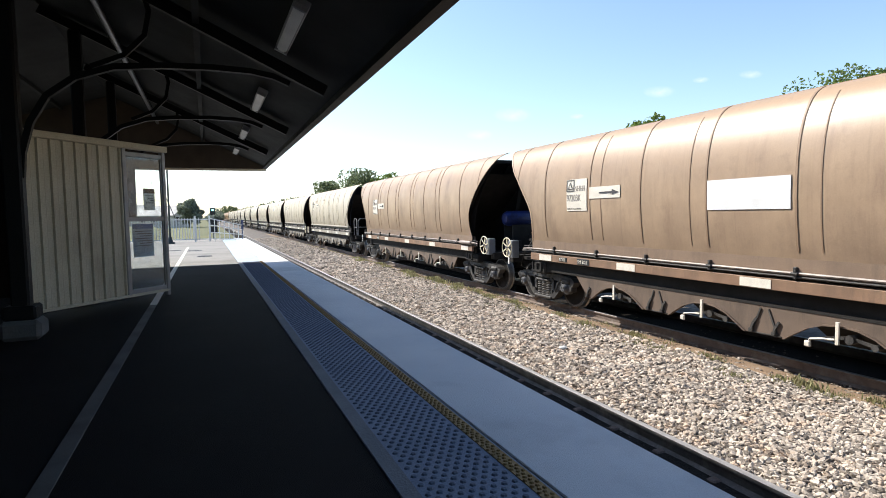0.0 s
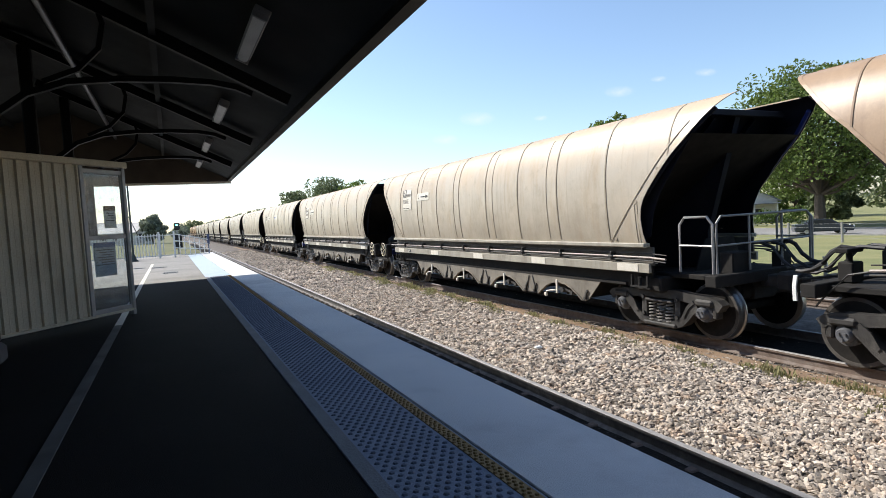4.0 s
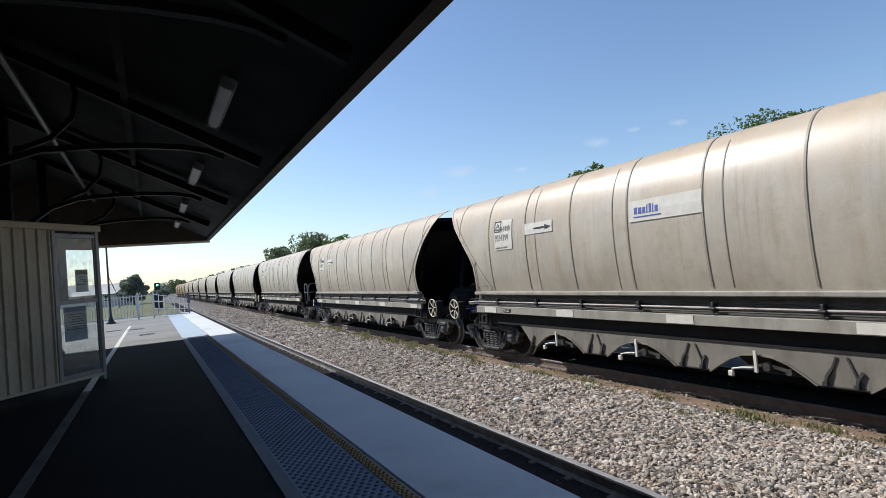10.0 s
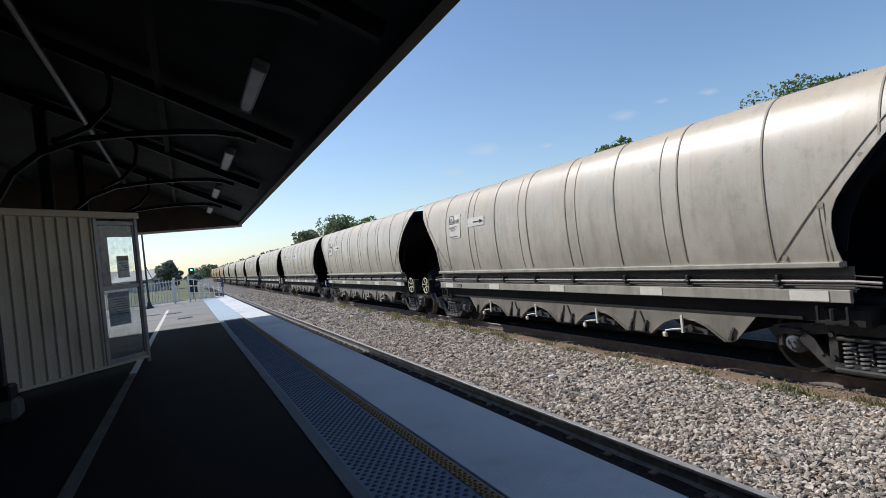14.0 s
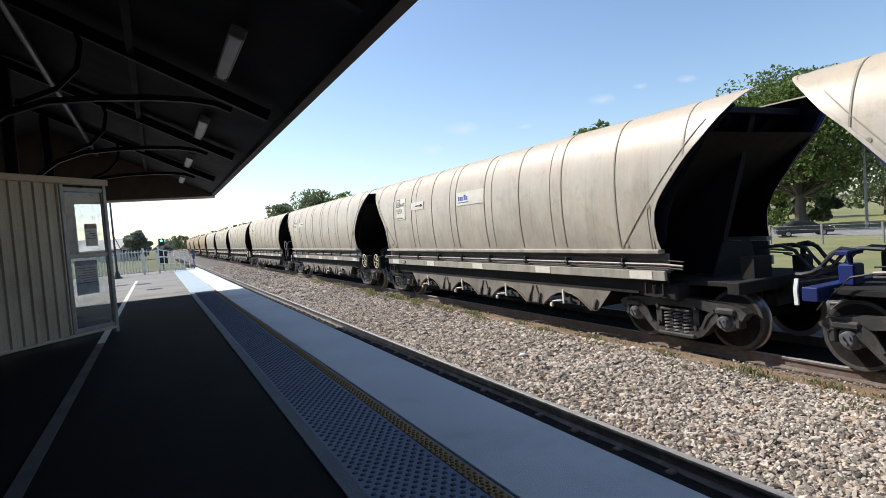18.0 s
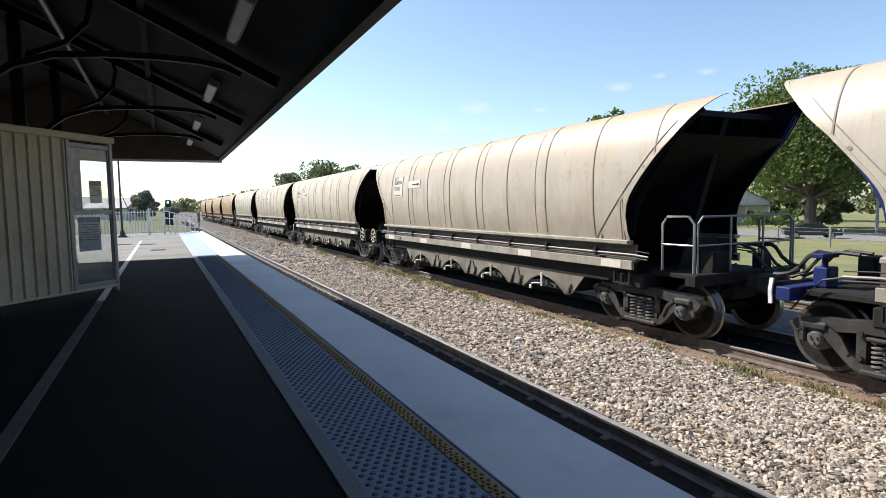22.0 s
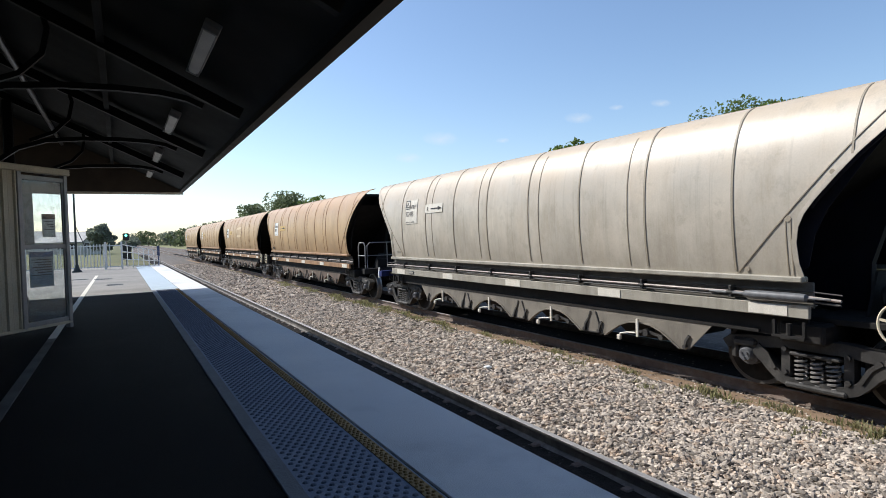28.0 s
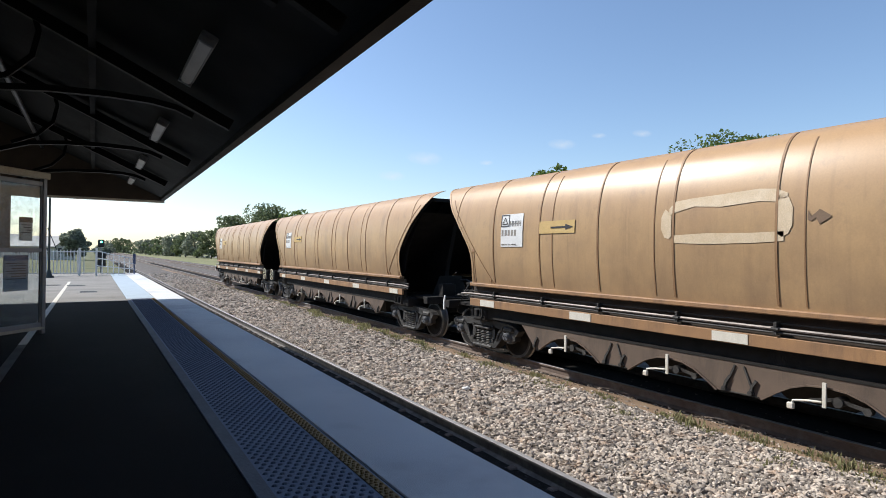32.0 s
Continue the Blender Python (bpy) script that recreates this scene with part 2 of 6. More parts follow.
SLEEPER = surface("dark_sleeper", (0.12, 0.105, 0.09), (0.07, 0.062, 0.055), 4, 0.9, bump=0.4)
ROAD = surface("road_asphalt", (0.2, 0.195, 0.19), (0.26, 0.25, 0.24), 0.6, 0.9, bump=0.3)
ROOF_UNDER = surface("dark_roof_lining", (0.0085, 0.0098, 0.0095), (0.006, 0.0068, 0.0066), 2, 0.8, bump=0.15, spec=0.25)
ROOF_TOP = surface("galvanised_roof", (0.4, 0.4, 0.39), (0.3, 0.3, 0.3), 2, 0.5, metal=0.4)
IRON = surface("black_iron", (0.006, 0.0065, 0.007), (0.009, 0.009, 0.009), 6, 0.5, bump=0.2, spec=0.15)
FASCIA = surface("brown_fascia", (0.085, 0.066, 0.05), (0.06, 0.047, 0.036), 3, 0.75, bump=0.2, spec=0.25)
CREAM = surface("cream_sheet_paint", (0.5, 0.45, 0.34), (0.43, 0.385, 0.29), 2, 0.55, bump=0.05, fine=50, c=(0.33, 0.28, 0.2), streak=True)
GALV = surface("galvanised_frame", (0.33, 0.33, 0.33), (0.25, 0.25, 0.25), 8, 0.5, metal=0.4)
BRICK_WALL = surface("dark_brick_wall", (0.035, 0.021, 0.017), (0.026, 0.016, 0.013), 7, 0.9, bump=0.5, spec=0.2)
GLASS = glass_mat()
WHITE = surface("white_enamel", (0.78, 0.78, 0.76), (0.68, 0.68, 0.66), 4, 0.5)
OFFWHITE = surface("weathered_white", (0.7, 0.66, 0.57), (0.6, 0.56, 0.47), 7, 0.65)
TUBE = surface("opal_diffuser", (0.6, 0.6, 0.58), (0.5, 0.5, 0.49), 4, 0.35)
BLACK = surface("black_plastic", (0.012, 0.012, 0.013), (0.02, 0.02, 0.02), 6, 0.5)
TYRE = surface("tyre_rubber", (0.02, 0.02, 0.02), (0.03, 0.03, 0.03), 6, 0.85)
INK = surface("dark_lettering", (0.03, 0.03, 0.035), (0.05, 0.05, 0.055), 9, 0.7)
FADED_INK = surface("faded_lettering", (0.2, 0.185, 0.165), (0.34, 0.31, 0.265), 12, 0.75)
FADED_CHALK = surface("faded_chalk", (0.5, 0.47, 0.41), (0.4, 0.37, 0.31), 30, 0.8)
INK_BLUE = surface("blue_lettering", (0.05, 0.09, 0.3), (0.07, 0.12, 0.36), 9, 0.6)
GREASE = surface("grimy_bogie_steel", (0.036, 0.033, 0.03), (0.016, 0.015, 0.0135), 7, 0.65, bump=0.4, c=(0.085, 0.078, 0.068))
WHEEL = surface("wheel_steel", (0.02, 0.0185, 0.017), (0.012, 0.0112, 0.0105), 7, 0.8, c=(0.035, 0.03, 0.026), spec=0.15)
RIM = surface("worn_wheel_rim", (0.11, 0.1, 0.09), (0.05, 0.045, 0.04), 7, 0.6, metal=0.3)
TREAD = surface("polished_tread", (0.42, 0.41, 0.4), (0.3, 0.29, 0.28), 7, 0.35, metal=0.9)
SPRING = surface("spring_steel", (0.26, 0.25, 0.235), (0.16, 0.15, 0.14), 10, 0.6, metal=0.3)
DARK_FRAME = surface("dark_underframe", (0.026, 0.024, 0.022), (0.017, 0.016, 0.015), 5, 0.85, bump=0.3, spec=0.25)
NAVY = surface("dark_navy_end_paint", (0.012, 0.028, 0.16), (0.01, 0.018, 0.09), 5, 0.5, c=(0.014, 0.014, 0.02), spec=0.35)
# end navy darkened almost to black: the shade under the slope is in it
NAVY_SHADED = surface("shaded_navy_end_sheet", (0.007, 0.008, 0.018), (0.005, 0.006, 0.01), 3, 0.75, c=(0.012, 0.011, 0.011), spec=0.2)
# brown ends and hopper insides: coal soot, plus the ends' shade in the colour
SOOT_SHADE_END = surface("dark_brown_end_paint", (0.012, 0.01, 0.009), (0.008, 0.007, 0.0065), 5, 0.75, spec=0.2)
CREAM_RIM = surface("cream_handwheel", (0.72, 0.66, 0.5), (0.6, 0.52, 0.35), 12, 0.6)
PIPE = surface("dull_pink_pipe", (0.36, 0.3, 0.26), (0.22, 0.18, 0.155), 5, 0.55, c=(0.1, 0.085, 0.075), streak=True)
GREY_BOX = surface("grey_brake_stand", (0.2, 0.21, 0.22), (0.14, 0.145, 0.15), 6, 0.6)
CAP = surface("dull_grey_bearing_cap", (0.13, 0.135, 0.145), (0.07, 0.07, 0.072), 12, 0.55)
HOSE = surface("black_hose", (0.015, 0.015, 0.016), (0.025, 0.025, 0.025), 9, 0.6)
BARK = surface("bark", (0.12, 0.095, 0.07), (0.08, 0.062, 0.045), 6, 0.95, bump=0.8, fine=30)
LEAF = surface("tree_leaves", (0.1, 0.15, 0.03), (0.14, 0.19, 0.045), 0.5, 0.6, random_by="island")
LEAF_DARK = surface("dark_tree_leaves", (0.12, 0.155, 0.075), (0.16, 0.19, 0.095), 0.4, 0.65, random_by="island")
# leaves of the far trees, the pale haze of distance mixed into their green
LEAF_HAZY = surface("hazy_green_leaves", (0.19, 0.22, 0.165), (0.24, 0.265, 0.2), 0.4, 0.7, random_by="island")
LEAF_LIGHT = surface("hedge_leaves", (0.1, 0.16, 0.035), (0.14, 0.2, 0.05), 0.6, 0.65, random_by="island")
PAINT = {
    "brown": surface("rust_brown_paint", (0.4, 0.285, 0.185), (0.31, 0.215, 0.14), 1.1, 0.42, bump=0.03, fine=45, c=(0.22, 0.145, 0.098), streak=True, grime=(0.2, 0.14, 0.095), dust=(0.38, 0.255, 0.15)),
    "orange": surface("orange_brown_paint", (0.5, 0.325, 0.165), (0.41, 0.265, 0.135), 0.9, 0.38, bump=0.03, fine=45, c=(0.33, 0.21, 0.115), streak=True, grime=(0.25, 0.165, 0.1), dust=(0.48, 0.29, 0.14)),
    "tan": surface("tan_dusty_paint", (0.54, 0.475, 0.375), (0.43, 0.385, 0.315), 1.0, 0.4, bump=0.03, fine=45, c=(0.409, 0.316, 0.211), streak=True, grime=(0.273, 0.229, 0.167), dust=(0.55, 0.41, 0.255)),
    "grey": surface("weathered_grey_paint", (0.558, 0.496, 0.403), (0.446, 0.409, 0.341), 1.0, 0.4, bump=0.03, fine=45, c=(0.397, 0.335, 0.248), streak=True, grime=(0.248, 0.217, 0.167), dust=(0.54, 0.43, 0.3)),
}
SILL_PAINT = {
    "brown": surface("brown_sill_paint", (0.25, 0.15, 0.09), (0.17, 0.1, 0.06), 3, 0.65, c=(0.1, 0.07, 0.05), streak=True),
    "orange": surface("orange_sill_paint", (0.36, 0.2, 0.09), (0.25, 0.14, 0.07), 3, 0.6, c=(0.13, 0.08, 0.05), streak=True),
    "tan": surface("grey_sill_paint", (0.37, 0.34, 0.28), (0.27, 0.25, 0.2), 3, 0.65, c=(0.15, 0.135, 0.11), streak=True),
}
SILL_PAINT["grey"] = SILL_PAINT["tan"]
SKIRT_PAINT = {
    "brown": surface("grimy_brown_skirt", (0.15, 0.105, 0.075), (0.1, 0.072, 0.053), 3, 0.75, c=(0.06, 0.045, 0.035), streak=True),
    "tan": surface("grimy_grey_skirt", (0.23, 0.205, 0.165), (0.16, 0.143, 0.117), 3, 0.75, c=(0.09, 0.078, 0.062), streak=True),
}
SKIRT_PAINT["orange"], SKIRT_PAINT["grey"] = SKIRT_PAINT["brown"], SKIRT_PAINT["tan"]
WEB_PAINT = {
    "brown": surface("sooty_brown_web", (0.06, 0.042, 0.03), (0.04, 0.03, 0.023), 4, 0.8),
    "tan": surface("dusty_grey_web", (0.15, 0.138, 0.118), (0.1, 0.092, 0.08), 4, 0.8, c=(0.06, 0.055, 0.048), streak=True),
}
WEB_PAINT["orange"], WEB_PAINT["grey"] = WEB_PAINT["brown"], WEB_PAINT["tan"]
SKIRT_BODY = surface("grimy_brown_foot_sheet", (0.24, 0.165, 0.11), (0.17, 0.115, 0.078), 2, 0.6, c=(0.12, 0.085, 0.06), streak=True)
# ribs darker than the sides, their grime and shade put into the paint
RIB_PAINT = {
    "brown": surface("brown_weld_rib", (0.3, 0.2, 0.125), (0.22, 0.145, 0.09), 3, 0.6),
    "orange": surface("orange_weld_rib", (0.32, 0.185, 0.085), (0.24, 0.135, 0.065), 3, 0.6),
    "tan": surface("tan_weld_rib", (0.35, 0.3, 0.22), (0.26, 0.22, 0.165), 3, 0.6),
}
RIB_PAINT["grey"] = RIB_PAINT["tan"]


def let_light_through(m, share):
    """Leaves glow a little when the sun is behind them."""
    n, l = m.node_tree.nodes, m.node_tree.links
    bsdf = n["Principled BSDF"]
    tl, mx = n.new("ShaderNodeBsdfTranslucent"), n.new("ShaderNodeMixShader")
    mx.inputs[0].default_value = share
    l.new(bsdf.inputs["Base Color"].links[0].from_socket, tl.inputs["Color"])
    l.new(bsdf.outputs[0], mx.inputs[1])
    l.new(tl.outputs[0], mx.inputs[2])
    l.new(mx.outputs[0], n["Material Output"].inputs["Surface"])


for leaf_paint in (LEAF, LEAF_DARK, LEAF_HAZY, LEAF_LIGHT, WEED):
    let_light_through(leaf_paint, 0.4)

# ---- mesh helpers ----


def box(bm, x0, x1, y0, y1, z0, z1, bevel=0.0):
    vs = [bm.verts.new((x, y, z)) for x in (x0, x1) for y in (y0, y1) for z in (z0, z1)]
    fs = [bm.faces.new([vs[i] for i in q]) for q in ((0, 1, 3, 2), (4, 6, 7, 5), (0, 4, 5, 1), (2, 3, 7, 6), (0, 2, 6, 4), (1, 5, 7, 3))]
    if bevel:
        es = list({e for f in fs for e in f.edges})
        bmesh.ops.bevel(bm, geom=es, offset=bevel, segments=1, affect="EDGES")
    return bm


def rod(bm, a, b, r, n=8, r2=None):
    a, b = Vector(a), Vector(b)
    q = (b - a).to_track_quat("Z", "Y")
    r2 = r if r2 is None else r2
    ra = [bm.verts.new(a + q @ Vector((math.cos(2 * math.pi * i / n) * r, math.sin(2 * math.pi * i / n) * r, 0))) for i in range(n)]
    rb = [bm.verts.new(b + q @ Vector((math.cos(2 * math.pi * i / n) * r2, math.sin(2 * math.pi * i / n) * r2, 0))) for i in range(n)]
    for i in range(n):
        bm.faces.new((ra[i], ra[(i + 1) % n], rb[(i + 1) % n], rb[i]))
    bm.faces.new(ra[::-1])
    bm.faces.new(rb)
    return bm


def tube(bm, pts, r, n=8):
    """A bent round bar through the points."""
    pts = [Vector(p) for p in pts]
    rings = []
    for i, p in enumerate(pts):
        d = (pts[min(i + 1, len(pts) - 1)] - pts[max(i - 1, 0)]).normalized()
        q = d.to_track_quat("Z", "Y")
        rings.append([bm.verts.new(p + q @ Vector((math.cos(2 * math.pi * k / n) * r, math.sin(2 * math.pi * k / n) * r, 0))) for k in range(n)])
    for a, b in zip(rings, rings[1:]):
        best = min(range(n), key=lambda s: (a[0].co - b[s].co).length)
        for k in range(n):
            bm.faces.new((a[k], a[(k + 1) % n], b[(k + 1 + best) % n], b[(k + best) % n]))
    bm.faces.new(rings[0][::-1])
    bm.faces.new(rings[-1])
    return bm


def flat_bar(bm, pts, w, h, side):
    """A bar of oblong section along the points; side is the direction of its width w."""
    pts, side = [Vector(p) for p in pts], Vector(side).normalized()
    rings = []
    for i, p in enumerate(pts):
        d = (pts[min(i + 1, len(pts) - 1)] - pts[max(i - 1, 0)]).normalized()
        up = side.cross(d).normalized()
        rings.append([bm.verts.new(p + side * sx * w / 2 + up * sz * h / 2) for sx, sz in ((-1, -1), (1, -1), (1, 1), (-1, 1))])
    for a, b in zip(rings, rings[1:]):
        for k in range(4):
            bm.faces.new((a[k], a[(k + 1) % 4], b[(k + 1) % 4], b[k]))
    bm.faces.new(rings[0][::-1])
    bm.faces.new(rings[-1])
    return bm


def plate(bm, outline, axis, at, thick):
    """A plate cut to an outline of (u, v), lying across the axis x or y."""
    def put(u, v, d):
        return (at + d, u, v) if axis == "x" else (u, at + d, v)
    f = [bm.verts.new(put(u, v, 0)) for u, v in outline]
    g = [bm.verts.new(put(u, v, thick)) for u, v in outline]
    bm.faces.new(f)
    bm.faces.new(g[::-1])
    for i in range(len(f)):
        j = (i + 1) % len(f)
        bm.faces.new((f[i], g[i], g[j], f[j]))
    return bm


def spun(bm, profile, centre, axis="x", n=24):
    """A turned form: profile of (radius, offset along the axis)."""
    c = Vector(centre)
    rings = []
    for r, o in profile:
        ring = []
        for i in range(n):
            a = 2 * math.pi * i / n
            u, v = math.cos(a) * r, math.sin(a) * r
            ring.append(bm.verts.new(c + Vector((o, u, v) if axis == "x" else (u, o, v) if axis == "y" else (u, v, o))))
        rings.append(ring)
    for a, b in zip(rings, rings[1:]):
        for i in range(n):
            bm.faces.new((a[i], a[(i + 1) % n], b[(i + 1) % n], b[i]))
    bm.faces.new(rings[0][::-1])
    bm.faces.new(rings[-1])
    return bm


def finish(name, bm, material, smooth=False):
    bmesh.ops.recalc_face_normals(bm, faces=bm.faces)
    me = bpy.data.meshes.new(name)
    bm.to_mesh(me)
    bm.free()
    if smooth:
        me.shade_smooth()
        me.set_sharp_from_angle(angle=radians(40))
    if material:
        me.materials.append(material)
    return me


def part(name, bm, material, parent, label="", smooth=False):
    ob = new(name, finish(name, bm, material, smooth))
    ob.parent = parent
    if label:
        ob["label"] = label
    return ob


def thing(name, bm, material, label, category, group="", kind="", smooth=False, at=None):
    ob = new(name, finish(name, bm, material, smooth) if bm else None)
    if at is not None:
        ob.matrix_world = at
    return tagged(ob, label, category, group, kind)


def B():
    return bmesh.new()


def lettering(text, size, material, bold=0.0, depth=0.002):
    """A mesh of flat letters, upright in the xz plane, its left foot at the origin, facing -y."""
    cu = bpy.data.curves.new("lettering", "FONT")
    cu.body, cu.size, cu.extrude, cu.offset = text, size, depth, bold
    ob = bpy.data.objects.new("lettering", cu)
    scene.collection.objects.link(ob)
    me = bpy.data.meshes.new_from_object(ob.evaluated_get(bpy.context.evaluated_depsgraph_get()))
    bpy.data.objects.remove(ob)
    bpy.data.curves.remove(cu)
    me.transform(Matrix.Rotation(radians(90), 4, "X"))
    me.materials.clear()
    me.materials.append(material)
    return me


def blades(name, spots, material, seed, height=(0.12, 0.35), per=26, spread=0.22):
    """Tufts of weed: bunches of narrow bent blades."""
    rnd = np.random.RandomState(seed)
    vs, fs = [], []
    for x, y, z, s in spots:
        for _ in range(per):
            a, r = rnd.uniform(0, 6.28), rnd.uniform(0, spread) * s
            bx, by = x + math.cos(a) * r, y + math.sin(a) * r
            h, w = rnd.uniform(*height) * s, rnd.uniform(0.006, 0.016) * s
            d, lean = rnd.uniform(0, 6.28), rnd.uniform(0.1, 0.9) * h
            ux, uy = -math.sin(d) * w, math.cos(d) * w
            i = len(vs)
            vs += [(bx - ux, by - uy, z - 0.03), (bx + ux, by + uy, z - 0.03), (bx + math.cos(d) * lean * 0.4 - ux, by + math.sin(d) * lean * 0.4 - uy, z + h * 0.65), (bx + math.cos(d) * lean * 0.4 + ux, by + math.sin(d) * lean * 0.4 + uy, z + h * 0.65), (bx + math.cos(d) * lean, by + math.sin(d) * lean, z + h)]
            fs += [(i, i + 1, i + 3, i + 2), (i + 2, i + 3, i + 4)]
    me = bpy.data.meshes.new(name)
    me.from_pydata(vs, [], fs)
    me.materials.append(material)
    return me

# ---- the setting: ground, tracks, platform ----
RAIL_Z = -1.05
TRACKS = (3.36, 8.60, 13.3)
EDGE = 1.93


def sheet(name, xs, ys, height, material):
    """An open sheet over the grid xs, ys."""
    vs = [(x, y, height(x, y)) for y in ys for x in xs]
    w = len(xs)
    fs = [(j * w + i, j * w + i + 1, (j + 1) * w + i + 1, (j + 1) * w + i) for j in range(len(ys) - 1) for i in range(w - 1)]
    me = bpy.data.meshes.new(name)
    me.from_pydata(vs, [], fs)
    me.materials.append(material)
    me.shade_smooth()
    return me


def ground_z(x, y):
    if x < -9:
        return -0.55
    if x < 2.5:
        return -1.32 if y < 34 else -0.75
    if x < 17:
        return -1.36
    return -1.36 - 1.05 * min(max((x - 17) / 36, 0), 1)


ground = tagged(new("ground", sheet("ground", [-2500, -300, -60, -20, -9.2, -8.9, 2.4, 2.6, 16, 17, 22, 28, 34, 40, 46, 53, 60, 75, 100, 160, 400, 2500], [-900, -200, -60, -30, -10, 0, 10, 20, 30, 33.8, 34.2, 45, 60, 80, 110, 150, 200, 300, 500, 900, 3000], ground_z, GRASS)), "flat ground of dry green and straw-coloured grass", "ground", kind="structure")


def bed_z(x, y):
    s = 0.018 * noise.noise((x * 1.7, y * 0.9, 0.3)) + 0.012 * noise.noise((x * 5, y * 5, 2.0))
    if x <= 1.95 or x >= 16.2:
        return -1.5
    near = min(abs(x - c) for c in TRACKS)
    k = min(max((near - 0.85) / 0.9, 0), 1)
    z = -1.235 + 0.095 * k * k * (3 - 2 * k)
    return z + s


bed_x = [1.9, 2.0] + [2.1 + 0.1 * i for i in range(137)] + [15.9, 16.4]
bed_y = [-30 + i for i in range(28)] + [-2 + 0.25 * i for i in range(160)] + [38 + 2 * i for i in range(40)] + [120, 160, 220, 300, 450, 700, 1200]
ballast = tagged(new("ballast_bed", sheet("ballast_bed", bed_x, bed_y, bed_z, BALLAST_BED)), "bed of brown crushed ballast, the shade between its stones put into the colour", "ballast", kind="structure")


def scatter_stones(name, x0, x1, y0, y1, count, size, seed, keep=None, material=None):
    """Crushed stones lying on the bed, all in one mesh."""
    rnd = np.random.RandomState(seed)
    ico = bmesh.new()
    bmesh.ops.create_icosphere(ico, subdivisions=1, radius=1.0)
    base = np.array([v.co[:] for v in ico.verts])
    ico.verts.index_update()
    tri = np.array([[v.index for v in f.verts] for f in ico.faces])
    ico.free()
    xs = rnd.uniform(x0, x1, count)
    ys = y0 + (y1 - y0) * rnd.uniform(0, 1, count) ** 1.35
    if keep is not None:
        ok = keep(xs, ys)
        xs, ys = xs[ok], ys[ok]
    n = len(xs)
    zs = np.array([bed_z(x, y) for x, y in zip(xs, ys)])
    r = rnd.uniform(*size, n)
    sc = r[:, None] * rnd.uniform(0.55, 1.25, (n, 3)) * np.array([1.1, 1.1, 0.75])
    jit = base[None] * (1 + rnd.uniform(-0.45, 0.4, (n, len(base), 1)))
    p = jit * sc[:, None, :]
    a = rnd.uniform(0, 6.283, n)
    b = rnd.uniform(-0.7, 0.7, n)
    ca, sa, cb, sb = np.cos(a), np.sin(a), np.cos(b), np.sin(b)
    y2 = p[:, :, 1] * cb[:, None] - p[:, :, 2] * sb[:, None]
    z2 = p[:, :, 1] * sb[:, None] + p[:, :, 2] * cb[:, None]
    x3 = p[:, :, 0] * ca[:, None] - y2 * sa[:, None]
    y3 = p[:, :, 0] * sa[:, None] + y2 * ca[:, None]
    v = np.stack([x3 + xs[:, None], y3 + ys[:, None], z2 + zs[:, None] + rnd.uniform(-0.1, 0.55, n)[:, None] * r[:, None]], 2).reshape(-1, 3)
    f = (tri[None] + (np.arange(n) * len(base))[:, None, None]).reshape(-1, 3)
    me = bpy.data.meshes.new(name)
    me.vertices.add(len(v))
    me.vertices.foreach_set("co", v.ravel())
    me.loops.add(f.size)
    me.loops.foreach_set("vertex_index", f.ravel().astype(np.int32))
    me.polygons.add(len(f))
    me.polygons.foreach_set("loop_start", np.arange(0, f.size, 3, dtype=np.int32))
    me.update(calc_edges=True)
    me.shade_flat()
    me.materials.append(material or STONE)
    return tagged(new(name, me), "loose crushed stones of grey and rusty brown ballast", "ballast", kind="stuff")


soil_y = [-2 + 0.4 * i for i in range(200)]
soil = tagged(new("soil_strip", sheet("soil_strip", [6.85, 6.95, 7.1, 7.3, 7.5, 7.65, 7.8, 8.1], soil_y, lambda x, y: bed_z(x, y) + (0.022 + 0.03 * noise.noise((x * 2, y * 1.3, 5))) * (1 if 6.95 < x < 7.7 else -1.5), SOIL)), "strip of brown soil and weeds beside the train's rail", "soil", kind="structure")

# near-black strips laid between the rails; the shade there is in their colour
SHADE_BED = surface("shaded_ballast", (0.03, 0.027, 0.024), (0.016, 0.0145, 0.013), 12, 0.95, bump=1.0, fine=45, spec=0.06)
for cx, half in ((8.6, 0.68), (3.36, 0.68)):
    shade_sheet = sheet("oily_bed", [cx - half, cx - 0.4, cx, cx + 0.4, cx + half], [-20 + 1.0 * i for i in range(140)], lambda x, y: bed_z(x, y) + 0.03, SHADE_BED)
    tagged(new("oily_bed", shade_sheet), "ballast between the rails, blackened for the shade there", "ballast", "oily track beds", "structure")

# rails and sleepers
RAIL_SECTION = ((-0.07, -0.17), (0.07, -0.17), (0.07, -0.155), (0.012, -0.13), (0.012, -0.045), (0.036, -0.035), (0.036, -0.006), (0.028, 0), (-0.028, 0), (-0.036, -0.006), (-0.036, -0.035), (-0.012, -0.045), (-0.012, -0.13), (-0.07, -0.155))


def rail_mesh(side=None):
    bm = B()
    a = [bm.verts.new((x, -60, z)) for x, z in RAIL_SECTION]
    b = [bm.verts.new((x, 1200, z)) for x, z in RAIL_SECTION]
    n = len(a)
    for i in range(n):
        f = bm.faces.new((a[i], a[(i + 1) % n], b[(i + 1) % n], b[i]))
        f.material_index = 1 if i in (6, 7, 8) else 0
    me = finish("rail", bm, side or RAIL_SIDE)
    me.materials.append(RAIL_STEEL)
    return me


